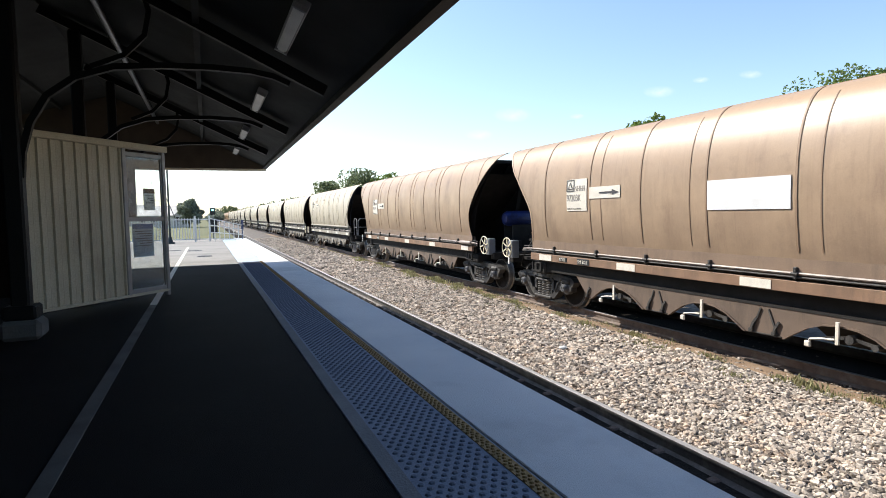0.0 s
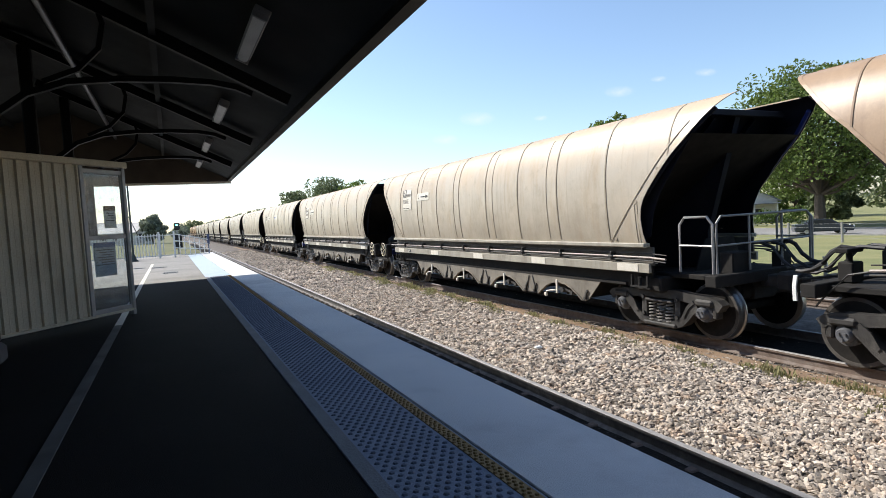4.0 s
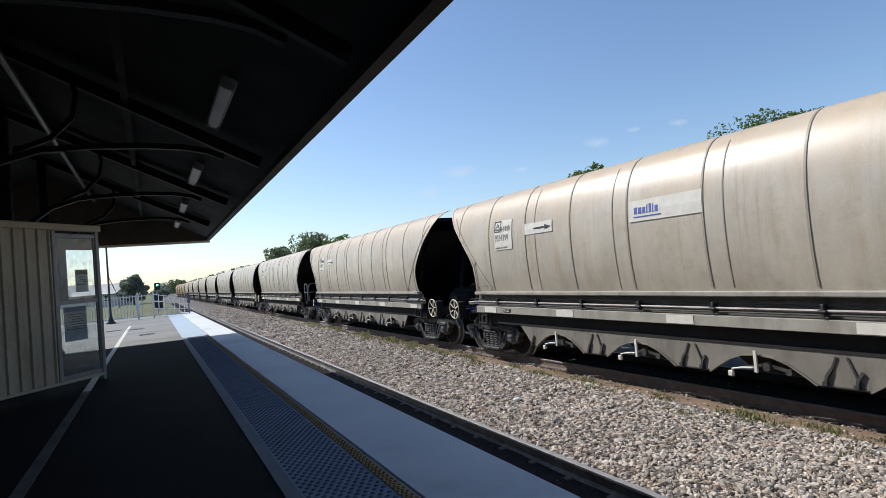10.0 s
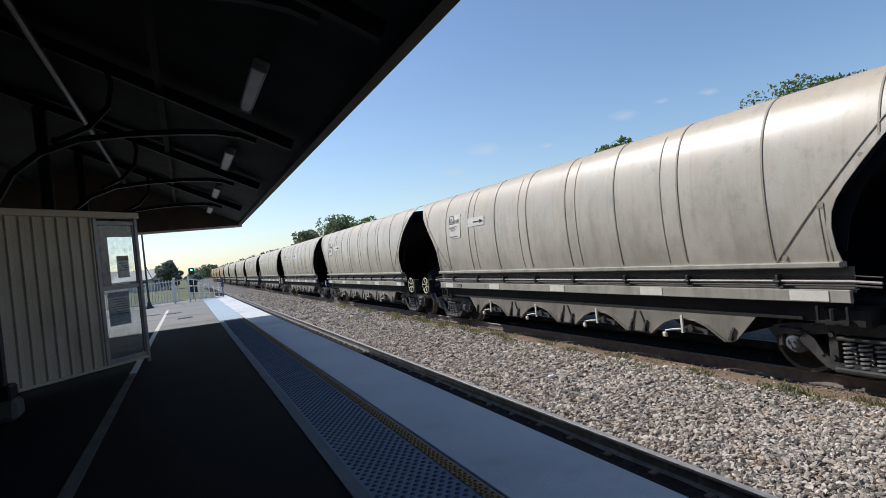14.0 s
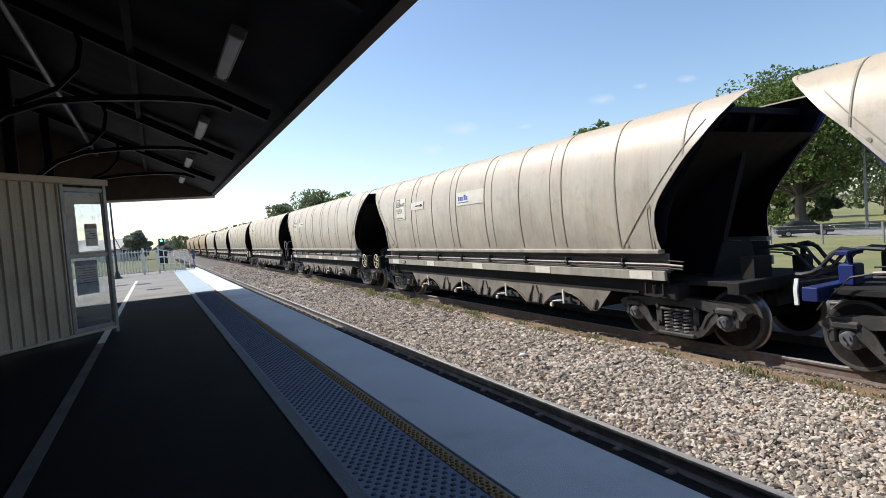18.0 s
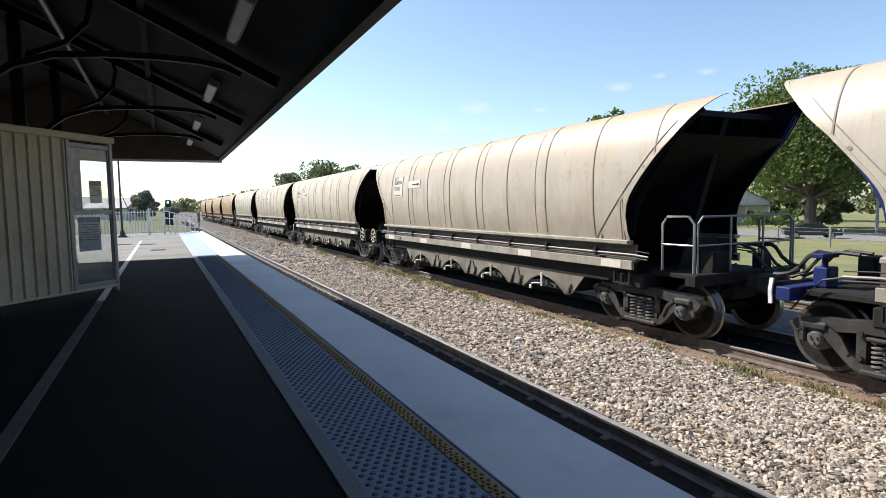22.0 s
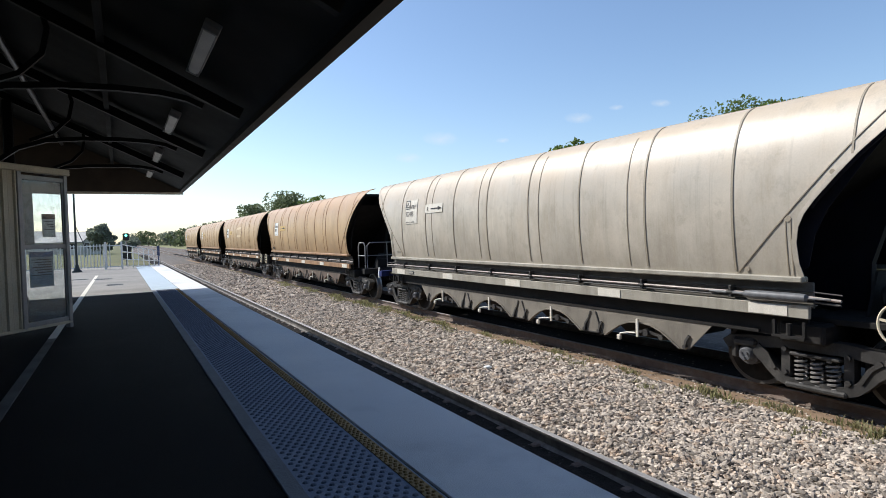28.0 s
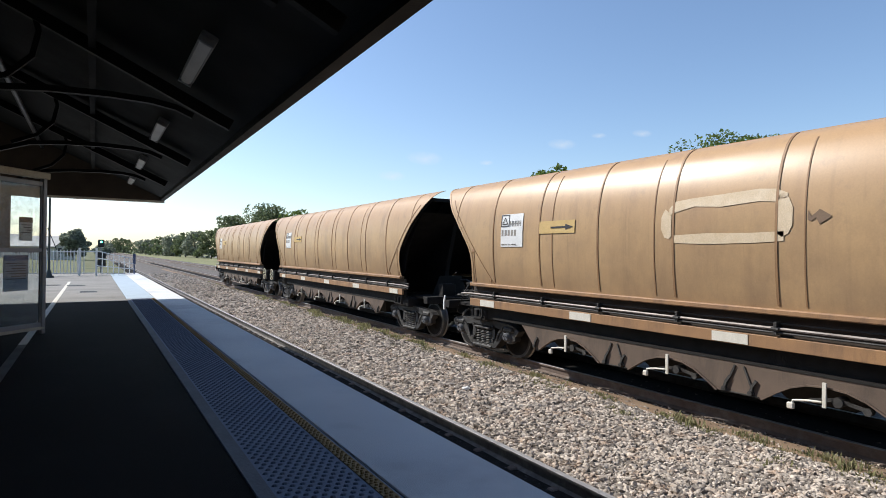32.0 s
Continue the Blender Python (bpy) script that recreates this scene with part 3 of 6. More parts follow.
rail_me = rail_mesh()
grey_rail_me = rail_mesh(GREY_RAIL)
sl = B()
box(sl, -1.25, 1.25, -0.12, 0.12, -0.2, 0, 0.02)
sleeper_me = finish("sleeper", sl, SLEEPER)
clip = B()
box(clip, -0.05, 0.05, -0.045, 0.045, 0, 0.035, 0.012)
clip_me = finish("rail_clip", clip, RAIL_SIDE)
for k, cx in enumerate(TRACKS):
    tr = tagged(new("railway_track"), "standard gauge railway track with worn steel rails on sleepers", "track", "parallel tracks", "structure")
    tr.location = (cx, 0, RAIL_Z)
    for sx in (-0.735, 0.735):
        r = new("rail", grey_rail_me if k == 0 else rail_me)
        r.parent, r.location = tr, (sx, 0, 0)
    first, last = ((-3, 45) if k == 0 else (-2, 32) if k == 1 else (0, 40))
    for i in range(int((last - first) / 0.66)):
        s = new("sleeper", sleeper_me)
        s.parent, s.location = tr, (0, first + i * 0.66, -0.17 if k == 0 else -0.185)
    if k == 0:
        for i in range(60):
            for off in (-0.1, 0.1):
                c = new("rail_clip", clip_me)
                c.parent, c.location = tr, (0.735 + off, first + i * 0.66, -0.17)

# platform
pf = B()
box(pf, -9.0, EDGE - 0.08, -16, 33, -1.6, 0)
platform = thing("platform", pf, SHADED_ASPHALT, "asphalt station platform, awning shade and sunny end put into its colours", "platform", kind="structure")
# pale slab from the awning's shadow edge on: the sunlight is in its colour
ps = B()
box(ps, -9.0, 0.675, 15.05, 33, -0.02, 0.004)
part("platform_end_paving", ps, SUNLIT_ASPHALT, platform, "platform paving at the far end, coloured pale for the sun on it")
ed = B()
box(ed, EDGE - 0.64, EDGE, -16, 33, -0.22, 0.006, 0.012)
part("platform_edge", ed, CONCRETE, platform, "pale painted concrete platform edge")
# lighter copy of the tactile strip: the sun on it is in the colour
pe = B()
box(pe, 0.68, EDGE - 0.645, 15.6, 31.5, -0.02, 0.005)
part("tactile_strip_end", pe, surface("sunny_tactile", (0.42, 0.5, 0.56), (0.36, 0.44, 0.5), 2.0, 0.8, bump=0.2, fine=120), platform, "pale blue tactile paving at the platform end, lightened in colour for the sun")
wl = B()
box(wl, EDGE - 0.079, EDGE - 0.03, -16, 33, -1.6, -0.225)
part("platform_wall", wl, OLD_CONCRETE, platform, "stained concrete platform wall")
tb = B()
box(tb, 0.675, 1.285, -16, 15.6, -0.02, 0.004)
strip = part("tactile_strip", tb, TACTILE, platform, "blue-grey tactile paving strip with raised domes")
bd = B()
box(bd, 0.678, 0.755, -16, 15.6, -0.02, 0.008)
part("tactile_border", bd, surface("grey_border", (0.2, 0.205, 0.215), (0.16, 0.165, 0.175), 3, 0.85, bump=0.2), platform, "plain grey border of the tactile strip")
yb = B()
box(yb, 1.203, 1.272, -16, 15.6, -0.02, 0.008)
part("warning_line", yb, YELLOW, platform, "yellow warning line")


def dome_mesh(name, rows, y0, y1, step, r, z, material):
    vs, fs = [], []
    n = 6
    y = y0
    j = 0
    while y < y1:
        for x in rows:
            xx = x + (step * 0.5 if j % 2 else 0)
            i = len(vs)
            vs += [(xx + math.cos(k * 6.283 / n) * r, y + math.sin(k * 6.283 / n) * r, z) for k in range(n)]
            vs += [(xx + math.cos(k * 6.283 / n) * r * 0.6, y + math.sin(k * 6.283 / n) * r * 0.6, z + 0.007) for k in range(n)]
            fs += [(i + k, i + (k + 1) % n, i + n + (k + 1) % n, i + n + k) for k in range(n)]
            fs.append(tuple(range(i + n, i + 2 * n)))
        y += step * 0.87
        j += 1
    me = bpy.data.meshes.new(name)
    me.from_pydata(vs, [], fs)
    me.materials.append(material)
    return me


dm = new("tactile_domes", dome_mesh("tactile_domes", [0.785 + 0.052 * i for i in range(8)], 0.3, 15.5, 0.052, 0.0165, 0.004, surface("dark_dome", (0.1, 0.125, 0.17), (0.08, 0.1, 0.14), 4, 0.8)))
dm.parent = strip
tagged(dm, "raised domes of the tactile strip", kind="stuff")
dy = new("warning_domes", dome_mesh("warning_domes", [1.213, 1.24], 0.3, 15.5, 0.034, 0.012, 0.008, surface("dark_yellow_dome", (0.26, 0.155, 0.045), (0.2, 0.12, 0.04), 4, 0.8)))
dy.parent = strip
tagged(dy, "raised studs of the yellow warning line", kind="stuff")
# near segments are dimmer: the awning's shade is put into the worn paint
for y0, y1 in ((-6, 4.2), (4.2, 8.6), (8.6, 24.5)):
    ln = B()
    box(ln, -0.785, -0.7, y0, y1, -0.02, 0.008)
    part("white_line", ln, WHITE_LINE if y0 < 8 else OFFWHITE, platform, "worn white painted line, its near part dimmed in colour for awning shade")
for x, y, w in ((-1.16, 22.4, 0.5), (-0.5, 21.9, 0.55), (-0.12, 18.6, 0.42)):
    dg = B()
    box(dg, x - w / 2, x + w / 2, y - 0.28, y + 0.28, -0.02, 0.005, 0.004)
    for i in range(5):
        box(dg, x - w / 2 + 0.04 + i * (w - 0.08) / 5, x - w / 2 + 0.07 + i * (w - 0.08) / 5, y - 0.22, y + 0.22, 0.0, 0.014)
    thing("drain_cover", dg, IRON, "dark iron pit cover set into the platform", "drain cover", "platform pit covers")

# ---- the awning ----
AW_X, AW_Z, SLOPE, AW_END = 1.53, 2.62, 0.47, 17.2
RIDGE_X = -2.2


def roof_z(x):
    return AW_Z + SLOPE * (AW_X - max(x, RIDGE_X)) - (0.3 * (RIDGE_X - x) if x < RIDGE_X else 0)


def fall(y):
    """The outer edge and its gutter fall a little towards the far end."""
    return 0.0068 * (AW_END - y)


canopy = thing("platform_awning", None, None, "dark platform awning on curved iron brackets, seen from below", "awning", kind="structure")
rf = B()
for x0, x1 in ((AW_X, RIDGE_X), (RIDGE_X, -4.7)):
    ys = (-14, AW_END)
    lo = [[rf.verts.new((x, y, roof_z(x) + (fall(y) if x == AW_X else 0))) for y in ys] for x in (x0, x1)]
    hi = [[rf.verts.new((x, y, roof_z(x) + 0.04 + (fall(y) if x == AW_X else 0))) for y in ys] for x in (x0, x1)]
    rf.faces.new((lo[0][0], lo[0][1], lo[1][1], lo[1][0]))
    rf.faces.new((hi[0][0], hi[1][0], hi[1][1], hi[0][1]))
    for a in (0, 1):
        rf.faces.new((lo[0][a], hi[0][a], hi[1][a], lo[1][a]))
        rf.faces.new((lo[a][0], lo[a][1], hi[a][1], hi[a][0]))
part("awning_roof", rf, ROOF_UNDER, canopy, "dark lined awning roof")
gt = B()
flat_bar(gt, [(AW_X + 0.05, -14, AW_Z - 0.01 + fall(-14)), (AW_X + 0.05, AW_END + 0.08, AW_Z - 0.01)], 0.11, 0.13, (1, 0, 0))
part("gutter", gt, IRON, canopy, "dark gutter along the awning edge")
gb = B()
plate(gb, [(AW_X, AW_Z - 0.08), (AW_X, AW_Z), (RIDGE_X, roof_z(RIDGE_X)), (-4.7, roof_z(-4.7)), (-4.7, AW_Z - 0.08)], "y", AW_END - 0.06, 0.05)
part("gable_board", gb, FASCIA, canopy, "brown boarded awning end")
gl = B()
box(gl, -4.7, AW_X + 0.1, AW_END, AW_END + 0.06, AW_Z - 0.14, AW_Z - 0.04, 0.01)
part("gable_trim", gl, OFFWHITE, canopy, "weathered cream trim below the awning end")
purlin = B()
flat_bar(purlin, [(0, -14, 0), (0, AW_END - 0.07, 0)], 0.07, 0.09, (1, 0, 0))
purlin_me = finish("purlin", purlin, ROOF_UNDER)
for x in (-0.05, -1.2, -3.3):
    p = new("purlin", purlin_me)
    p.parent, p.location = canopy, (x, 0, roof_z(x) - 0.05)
BRACKETS = (-7.0, -3.5, -0.05, 3.4, 6.85, 10.25, 13.75)
arch = B()
flat_bar(arch, [(-1.70, 0, 1.6), (-1.68, 0, 1.85), (-1.6, 0, 2.15), (-1.45, 0, 2.42), (-1.2, 0, 2.62), (-0.85, 0, 2.75), (-0.4, 0, 2.8), (0.1, 0, 2.82), (0.5, 0, 2.81), (0.75, 0, 2.77), (0.92, 0, 2.7)], 0.07, 0.06, (0, 1, 0))
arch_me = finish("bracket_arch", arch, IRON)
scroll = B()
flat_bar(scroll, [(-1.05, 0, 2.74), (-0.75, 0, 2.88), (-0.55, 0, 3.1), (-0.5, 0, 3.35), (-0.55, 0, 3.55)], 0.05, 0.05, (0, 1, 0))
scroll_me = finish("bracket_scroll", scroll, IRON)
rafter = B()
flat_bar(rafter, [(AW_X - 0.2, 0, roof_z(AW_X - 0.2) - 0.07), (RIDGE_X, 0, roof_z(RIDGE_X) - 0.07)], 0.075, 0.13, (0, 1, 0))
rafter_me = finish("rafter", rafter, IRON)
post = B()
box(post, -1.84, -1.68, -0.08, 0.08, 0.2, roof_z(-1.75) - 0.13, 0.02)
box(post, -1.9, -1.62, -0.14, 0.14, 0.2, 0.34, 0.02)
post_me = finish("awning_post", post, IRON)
foot = B()
box(foot, -1.93, -1.58, -0.17, 0.17, 0, 0.2, 0.04)
foot_me = finish("post_foot", foot, surface("dark_painted_footing", (0.1, 0.1, 0.1), (0.07, 0.07, 0.07), 5, 0.9, bump=0.3))
for y in BRACKETS:
    for nm, me in (("bracket_arch", arch_me), ("bracket_scroll", scroll_me), ("rafter", rafter_me), ("awning_post", post_me), ("post_foot", foot_me)):
        o = new(nm, me)
        o.parent, o.location = canopy, (0, y, 0)
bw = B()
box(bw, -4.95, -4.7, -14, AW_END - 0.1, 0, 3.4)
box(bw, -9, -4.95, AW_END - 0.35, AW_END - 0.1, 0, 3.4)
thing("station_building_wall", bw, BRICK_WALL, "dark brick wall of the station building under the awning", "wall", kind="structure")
# added wall, only to darken the bright gap left of the awning post
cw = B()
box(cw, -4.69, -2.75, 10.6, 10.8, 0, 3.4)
thing("station_cross_wall", cw, BRICK_WALL, "dark wall added to close the bright gap beside the awning post", "wall", kind="structure")
# wall added out of view behind the camera, closing the awning's end
bk = B()
box(bk, -9, 1.6, -14.2, -14.0, 0, 3.4)
thing("wall_south", bk, BRICK_WALL, "unseen dark wall added behind the camera to close the awning", "wall", kind="structure")


def tube_light(x, y, z, tilt):
    lamp = thing("fluorescent_light", None, None, "unlit batten light with an opal cover under the awning", "ceiling light", "awning lights", at=pose(x, y, z, 0, tilt, 0))
    bm = B()
    box(bm, -0.07, 0.07, -0.66, 0.66, 0.0, 0.05, 0.008)
    part("housing", bm, GALV, lamp)
    bm = B()
    flat_bar(bm, [(0, -0.63, -0.025), (0, 0.63, -0.025)], 0.1, 0.05, (1, 0, 0))
    bmesh.ops.bevel(bm, geom=bm.edges[:], offset=0.015, segments=2, affect="EDGES")
    part("diffuser", bm, TUBE, lamp, "opal diffuser")
    for e in (-0.645, 0.645):
        bm = B()
        box(bm, -0.066, 0.066, e - 0.015, e + 0.015, -0.052, 0.0, 0.004)
        part("end_cap", bm, GALV, lamp)


for y in (-1.5, 2.05, 5.55, 9.1, 12.65, 15.9):
    tube_light(0.77, y, roof_z(0.77) - 0.055, 24)
x = -1.13
bm = B()
tube(bm, [(x, -10, roof_z(x) - 0.14), (x, 3, roof_z(x) - 0.145), (x, AW_END - 0.1, roof_z(x) - 0.15)], 0.04, 10)
thing("drain_pipe", bm, surface("dark_grey_pipe", (0.06, 0.06, 0.06), (0.04, 0.04, 0.04), 5, 0.35), "long grey pipe hung under the awning roof", "pipe", smooth=True)

# ---- the splayed wind screen: cream ribbed sheet and a glazed end ----
SA, SB = Vector((-0.62, 9.70, 0)), Vector((-2.06, 8.05, 0))
screen_turn = math.degrees(math.atan2(SB.y - SA.y, SB.x - SA.x))
screen = thing("wind_screen", None, None, "cream ribbed steel wind screen with a glazed end panel", "screen", at=pose(SA.x, SA.y, 0, 0, 0, screen_turn))
LEN = (SB - SA).length
rib = B()
step, x = 0.165, 0.74
prof = []
while x < LEN:
    prof += [(x, 0.0), (x + 0.012, 0.028), (x + 0.03, 0.028), (x + 0.042, 0.0), (x + 0.1, 0.0), (x + 0.104, 0.002), (x + 0.108, 0.002), (x + 0.112, 0.0)]
    x += step
lo = [rib.verts.new((u, v, 0.09)) for u, v in prof]
hi = [rib.verts.new((u, v, 2.17)) for u, v in prof]
lo2 = [rib.verts.new((u, v - 0.004, 0.09)) for u, v in prof]
hi2 = [rib.verts.new((u, v - 0.004, 2.17)) for u, v in prof]
for i in range(len(prof) - 1):
    rib.faces.new((lo[i], lo[i + 1], hi[i + 1], hi[i]))
    rib.faces.new((lo2[i], hi2[i], hi2[i + 1], lo2[i + 1]))
part("ribbed_sheet", rib, CREAM, screen, "cream ribbed steel sheet")
cap = B()
box(cap, -0.06, LEN + 0.02, -0.05, 0.06, 2.17, 2.26, 0.01)
part("top_cap", cap, CREAM, screen, "cream folded capping")
bt = B()
box(bt, -0.02, LEN + 0.02, -0.03, 0.035, 0.06, 0.1, 0.006)
part("bottom_rail", bt, CREAM, screen)
for u, z0 in ((0.0, 0.0), (LEN - 0.05, 0.0), (0.71, 0.08)):
    pm = B()
    box(pm, u - 0.03, u + 0.03, -0.035, 0.035, z0, 2.17, 0.006)
    part("screen_post", pm, GALV, screen, "grey steel post")
for z in (0.13, 1.17, 2.1):
    pm = B()
    box(pm, 0.03, 0.68, -0.025, 0.025, z - 0.03, z + 0.03, 0.005)
    part("glazing_rail", pm, GALV, screen)
for z0, z1 in ((0.16, 1.14), (1.2, 2.07)):
    pm = B()
    box(pm, 0.03, 0.68, -0.004, 0.004, z0, z1)
    g = part("glass_pane", pm, GLASS, screen, "dusty clear glass pane")
    g.visible_shadow = False
    for x0, x1, e0, e1 in ((0.03, 0.05, z0, z1), (0.66, 0.68, z0, z1)):
        pm = B()
        box(pm, x0, x1, -0.014, 0.014, e0, e1)
        part("glazing_bead", pm, GALV, screen)


FILM = surface("milky_window_film", (0.3, 0.31, 0.33), (0.22, 0.23, 0.25), 6, 0.5)
for u0, u1, z0, z1 in ((0.06, 0.66, 1.9, 2.06), (0.5, 0.66, 1.2, 1.9)):
    pm = B()
    box(pm, u0, u1, -0.008, -0.005, z0, z1)
    part("window_film", pm, FILM, screen, "milky grey film on the glass")


def notice(name, u0, u1, z0, z1, paper, band, bars):
    bm = B()
    box(bm, u0, u1, -0.022, -0.012, z0, z1)
    ob = thing(name, bm, paper, "paper notice fixed behind the screen's glass", "notice", at=screen.matrix_world.copy())
    for w in (0.006, -0.028):
        if band:
            bm = B()
            box(bm, u0, u1, -0.0245 if w < 0 else -0.0118, -0.0222 if w < 0 else -0.0095, z1 - 0.07, z1)
            part("coloured_heading", bm, band, ob)
        for i in range(bars):
            bm = B()
            zz = z1 - 0.1 - i * 0.035
            box(bm, u0 + 0.03, u1 - 0.03 - 0.04 * (i % 3), -0.0245 if w < 0 else -0.0118, -0.0222 if w < 0 else -0.0095, zz - 0.012, zz)
            part("printed_line", bm, INK, ob)


notice("notice", 0.16, 0.36, 1.3, 1.62, WHITE, surface("brown_heading", (0.2, 0.1, 0.06), None, 5, 0.7), 4)
notice("notice", 0.22, 0.58, 0.62, 1.1, surface("pale_blue_paper", (0.5, 0.58, 0.68), (0.45, 0.53, 0.62), 3, 0.7), surface("blue_heading", (0.12, 0.2, 0.42), None, 5, 0.6), 7)

# ---- the coal train ----
PITCH, HALF = 15.4, 7.7
PROFILE = ((1.53, 1.37), (1.75, 1.41), (2.05, 1.445), (2.35, 1.46), (2.65, 1.46), (2.9, 1.445), (3.15, 1.41), (3.35, 1.355), (3.52, 1.28), (3.65, 1.2), (3.75, 1.1), (3.82, 0.98), (3.85, 0.86))


def half_width(z):
    for (z0, h0), (z1, h1) in zip(PROFILE, PROFILE[1:]):
        if z <= z1:
            return h0 + (h1 - h0) * (z - z0) / (z1 - z0)
    return PROFILE[-1][1]


EDGE_LINE = ((1.53, 5.96), (1.75, 5.905), (2.0, 5.89), (2.2, 5.92), (2.35, 5.99), (2.5, 6.1), (2.75, 6.32), (3.0, 6.55), (3.25, 6.82), (3.5, 7.05), (3.65, 7.2), (3.74, 7.3), (3.8, 7.36), (3.85, 7.38))


def end_y(z):
    """Where the side sheet ends: upright below, then leaning out to the top corner."""
    for (z0, e0), (z1, e1) in zip(EDGE_LINE, EDGE_LINE[1:]):
        if z <= z1:
            return e0 + (e1 - e0) * (z - z0) / (z1 - z0)
    return EDGE_LINE[-1][1]


ZS = [1.53, 1.64, 1.75, 1.87, 2.0, 2.1, 2.2, 2.28, 2.35, 2.43, 2.5, 2.62, 2.75, 2.88, 3.0, 3.12, 3.25, 3.38, 3.5, 3.58, 3.65, 3.7, 3.74, 3.77, 3.8, 3.83, 3.85]
CACHE = {}


def cached(key, build, material, smooth=False):
    if key not in CACHE:
        CACHE[key] = finish(key[0] if isinstance(key, tuple) else key, build(), material, smooth)
    return CACHE[key]


def piece(name, me, parent, x=0.0, y=0.0, z=0.0, rz=0.0, label=""):
    ob = new(name, me)
    ob.parent = parent
    ob.matrix_basis = pose(x, y, z, 0, 0, rz)
    if label:
        ob["label"] = label
    return ob


def side_sheet():
    """One curved side on -x, of thin plate."""
    bm = B()
    cols = 25
    for off in (0.0, 0.012):
        grid = []
        for z in ZS:
            e = end_y(z)
            grid.append([bm.verts.new((-half_width(z) + off, -e + 2 * e * j / (cols - 1), z)) for j in range(cols)])
        for a, b in zip(grid, grid[1:]):
            for j in range(cols - 1):
                bm.faces.new((a[j], a[j + 1], b[j + 1], b[j])).material_index = 1 if off else 0
    return bm


def side_rib(y, w):
    """An upright stiffener pressed proud of the side; the slim ones stop below the shoulder."""
    bm = B()
    low = 1.59 if abs(y) < 6 else 3.0
    top = 3.84 if w > 0.02 else 3.72
    flat_bar(bm, [(-half_width(z) - 0.004, y, z) for z in ZS if low - 0.06 < z < top], w, w * 0.42, (0, 1, 0))
    return bm


def foot_rib():
    """A short upright stiffener at the foot of the side's end, with a round pad at its head."""
    bm = B()
    for y in (5.77, 5.83):
        flat_bar(bm, [(-half_width(z) - 0.003, y, z) for z in (1.58, 1.7, 1.85, 2.0, 2.15, 2.27)], 0.012, 0.01, (0, 1, 0))
    rod(bm, (-half_width(2.3) - 0.008, 5.8, 2.3), (-half_width(2.3) + 0.01, 5.8, 2.3), 0.04, 12)
    rod(bm, (-half_width(2.82) - 0.007, 6.3, 2.82), (-half_width(2.82) + 0.01, 6.3, 2.82), 0.03, 12)
    rod(bm, (-half_width(1.66) - 0.012, 5.24, 1.66), (-half_width(1.66) + 0.01, 5.24, 1.66), 0.035, 10)
    return bm


def corner_rib():
    """The slanting seam near the end of the side, from its foot up beside the leaning edge."""
    bm = B()
    pts = []
    for i in range(20):
        z = 1.58 + 1.92 * i / 19
        pts.append((-half_width(z) - 0.003, 5.09 + 0.9 * (z - 1.58) + (0.02 * (z - 3.0) if z > 3.0 else 0), z))
    flat_bar(bm, pts, 0.018, 0.016, (0, 1, 0))
    return bm


def edge_strip():
    bm = B()
    pts = [(-half_width(z) - 0.002, end_y(z) - 0.03, z) for z in ZS]
    flat_bar(bm, pts, 0.06, 0.012, (0, 1, 0))
    return bm


def end_sheet():
    """The floor slope of the hopper seen from below at the +y end, between the side sheets."""
    bm = B()
    for off in (0.0, -0.02):
        rows = []
        for z in [1.64 + 0.109 * i for i in range(20)]:
            h = half_width(z) - 0.015
            y = 4.35 + (z - 1.5) * 1.06 + off
            rows.append([bm.verts.new((-h + 2 * h * j / 6, y, z)) for j in range(7)])
        for a, b in zip(rows, rows[1:]):
            for j in range(6):
                bm.faces.new((a[j], a[j + 1], b[j + 1], b[j]))
    return bm


def end_post(x):
    bm = B()
    plate(bm, [(6.05, 1.06), (6.08, 1.7), (6.72, 3.72), (6.6, 3.72), (4.5, 1.66), (4.5, 1.06)], "x", x - 0.01, 0.02)
    flat_bar(bm, [(x, 6.05, 1.06), (x, 6.08, 1.7), (x, 6.72, 3.72)], 0.12, 0.02, (1, 0, 0))
    return bm


def slope_rib(x):
    bm = B()
    flat_bar(bm, [(x, 4.75, 1.8), (x, 6.62, 3.6)], 0.05, 0.09, (1, 0, 0))
    return bm


def end_gusset():
    """A thin bent wing plate along the leaning edge of the side, just inside it."""
    bm = B()
    plate(bm, [(end_y(3.45) - 0.02, 3.45), (end_y(2.9) + 0.07, 2.9), (end_y(2.4) + 0.13, 2.4), (end_y(2.1) + 0.11, 2.1), (end_y(1.7) + 0.02, 1.7), (5.7, 1.6), (5.7, 2.1), (end_y(3.45) - 0.3, 3.45)], "x", -1.27, 0.012)
    return bm


def edge_tube():
    """The rolled upper edge inside the side sheet."""
    bm = B()
    tube(bm, [(-half_width(z) + 0.075, end_y(z) - 0.03, z) for z in ZS[9:-6]], 0.04, 7)
    return bm


def edge_tube_far():
    bm = edge_tube()
    bmesh.ops.scale(bm, vec=(-1, 1, 1), verts=bm.verts)
    return bm


def end_gusset_far():
    bm = end_gusset()
    bmesh.ops.scale(bm, vec=(-1, 1, 1), verts=bm.verts)
    return bm


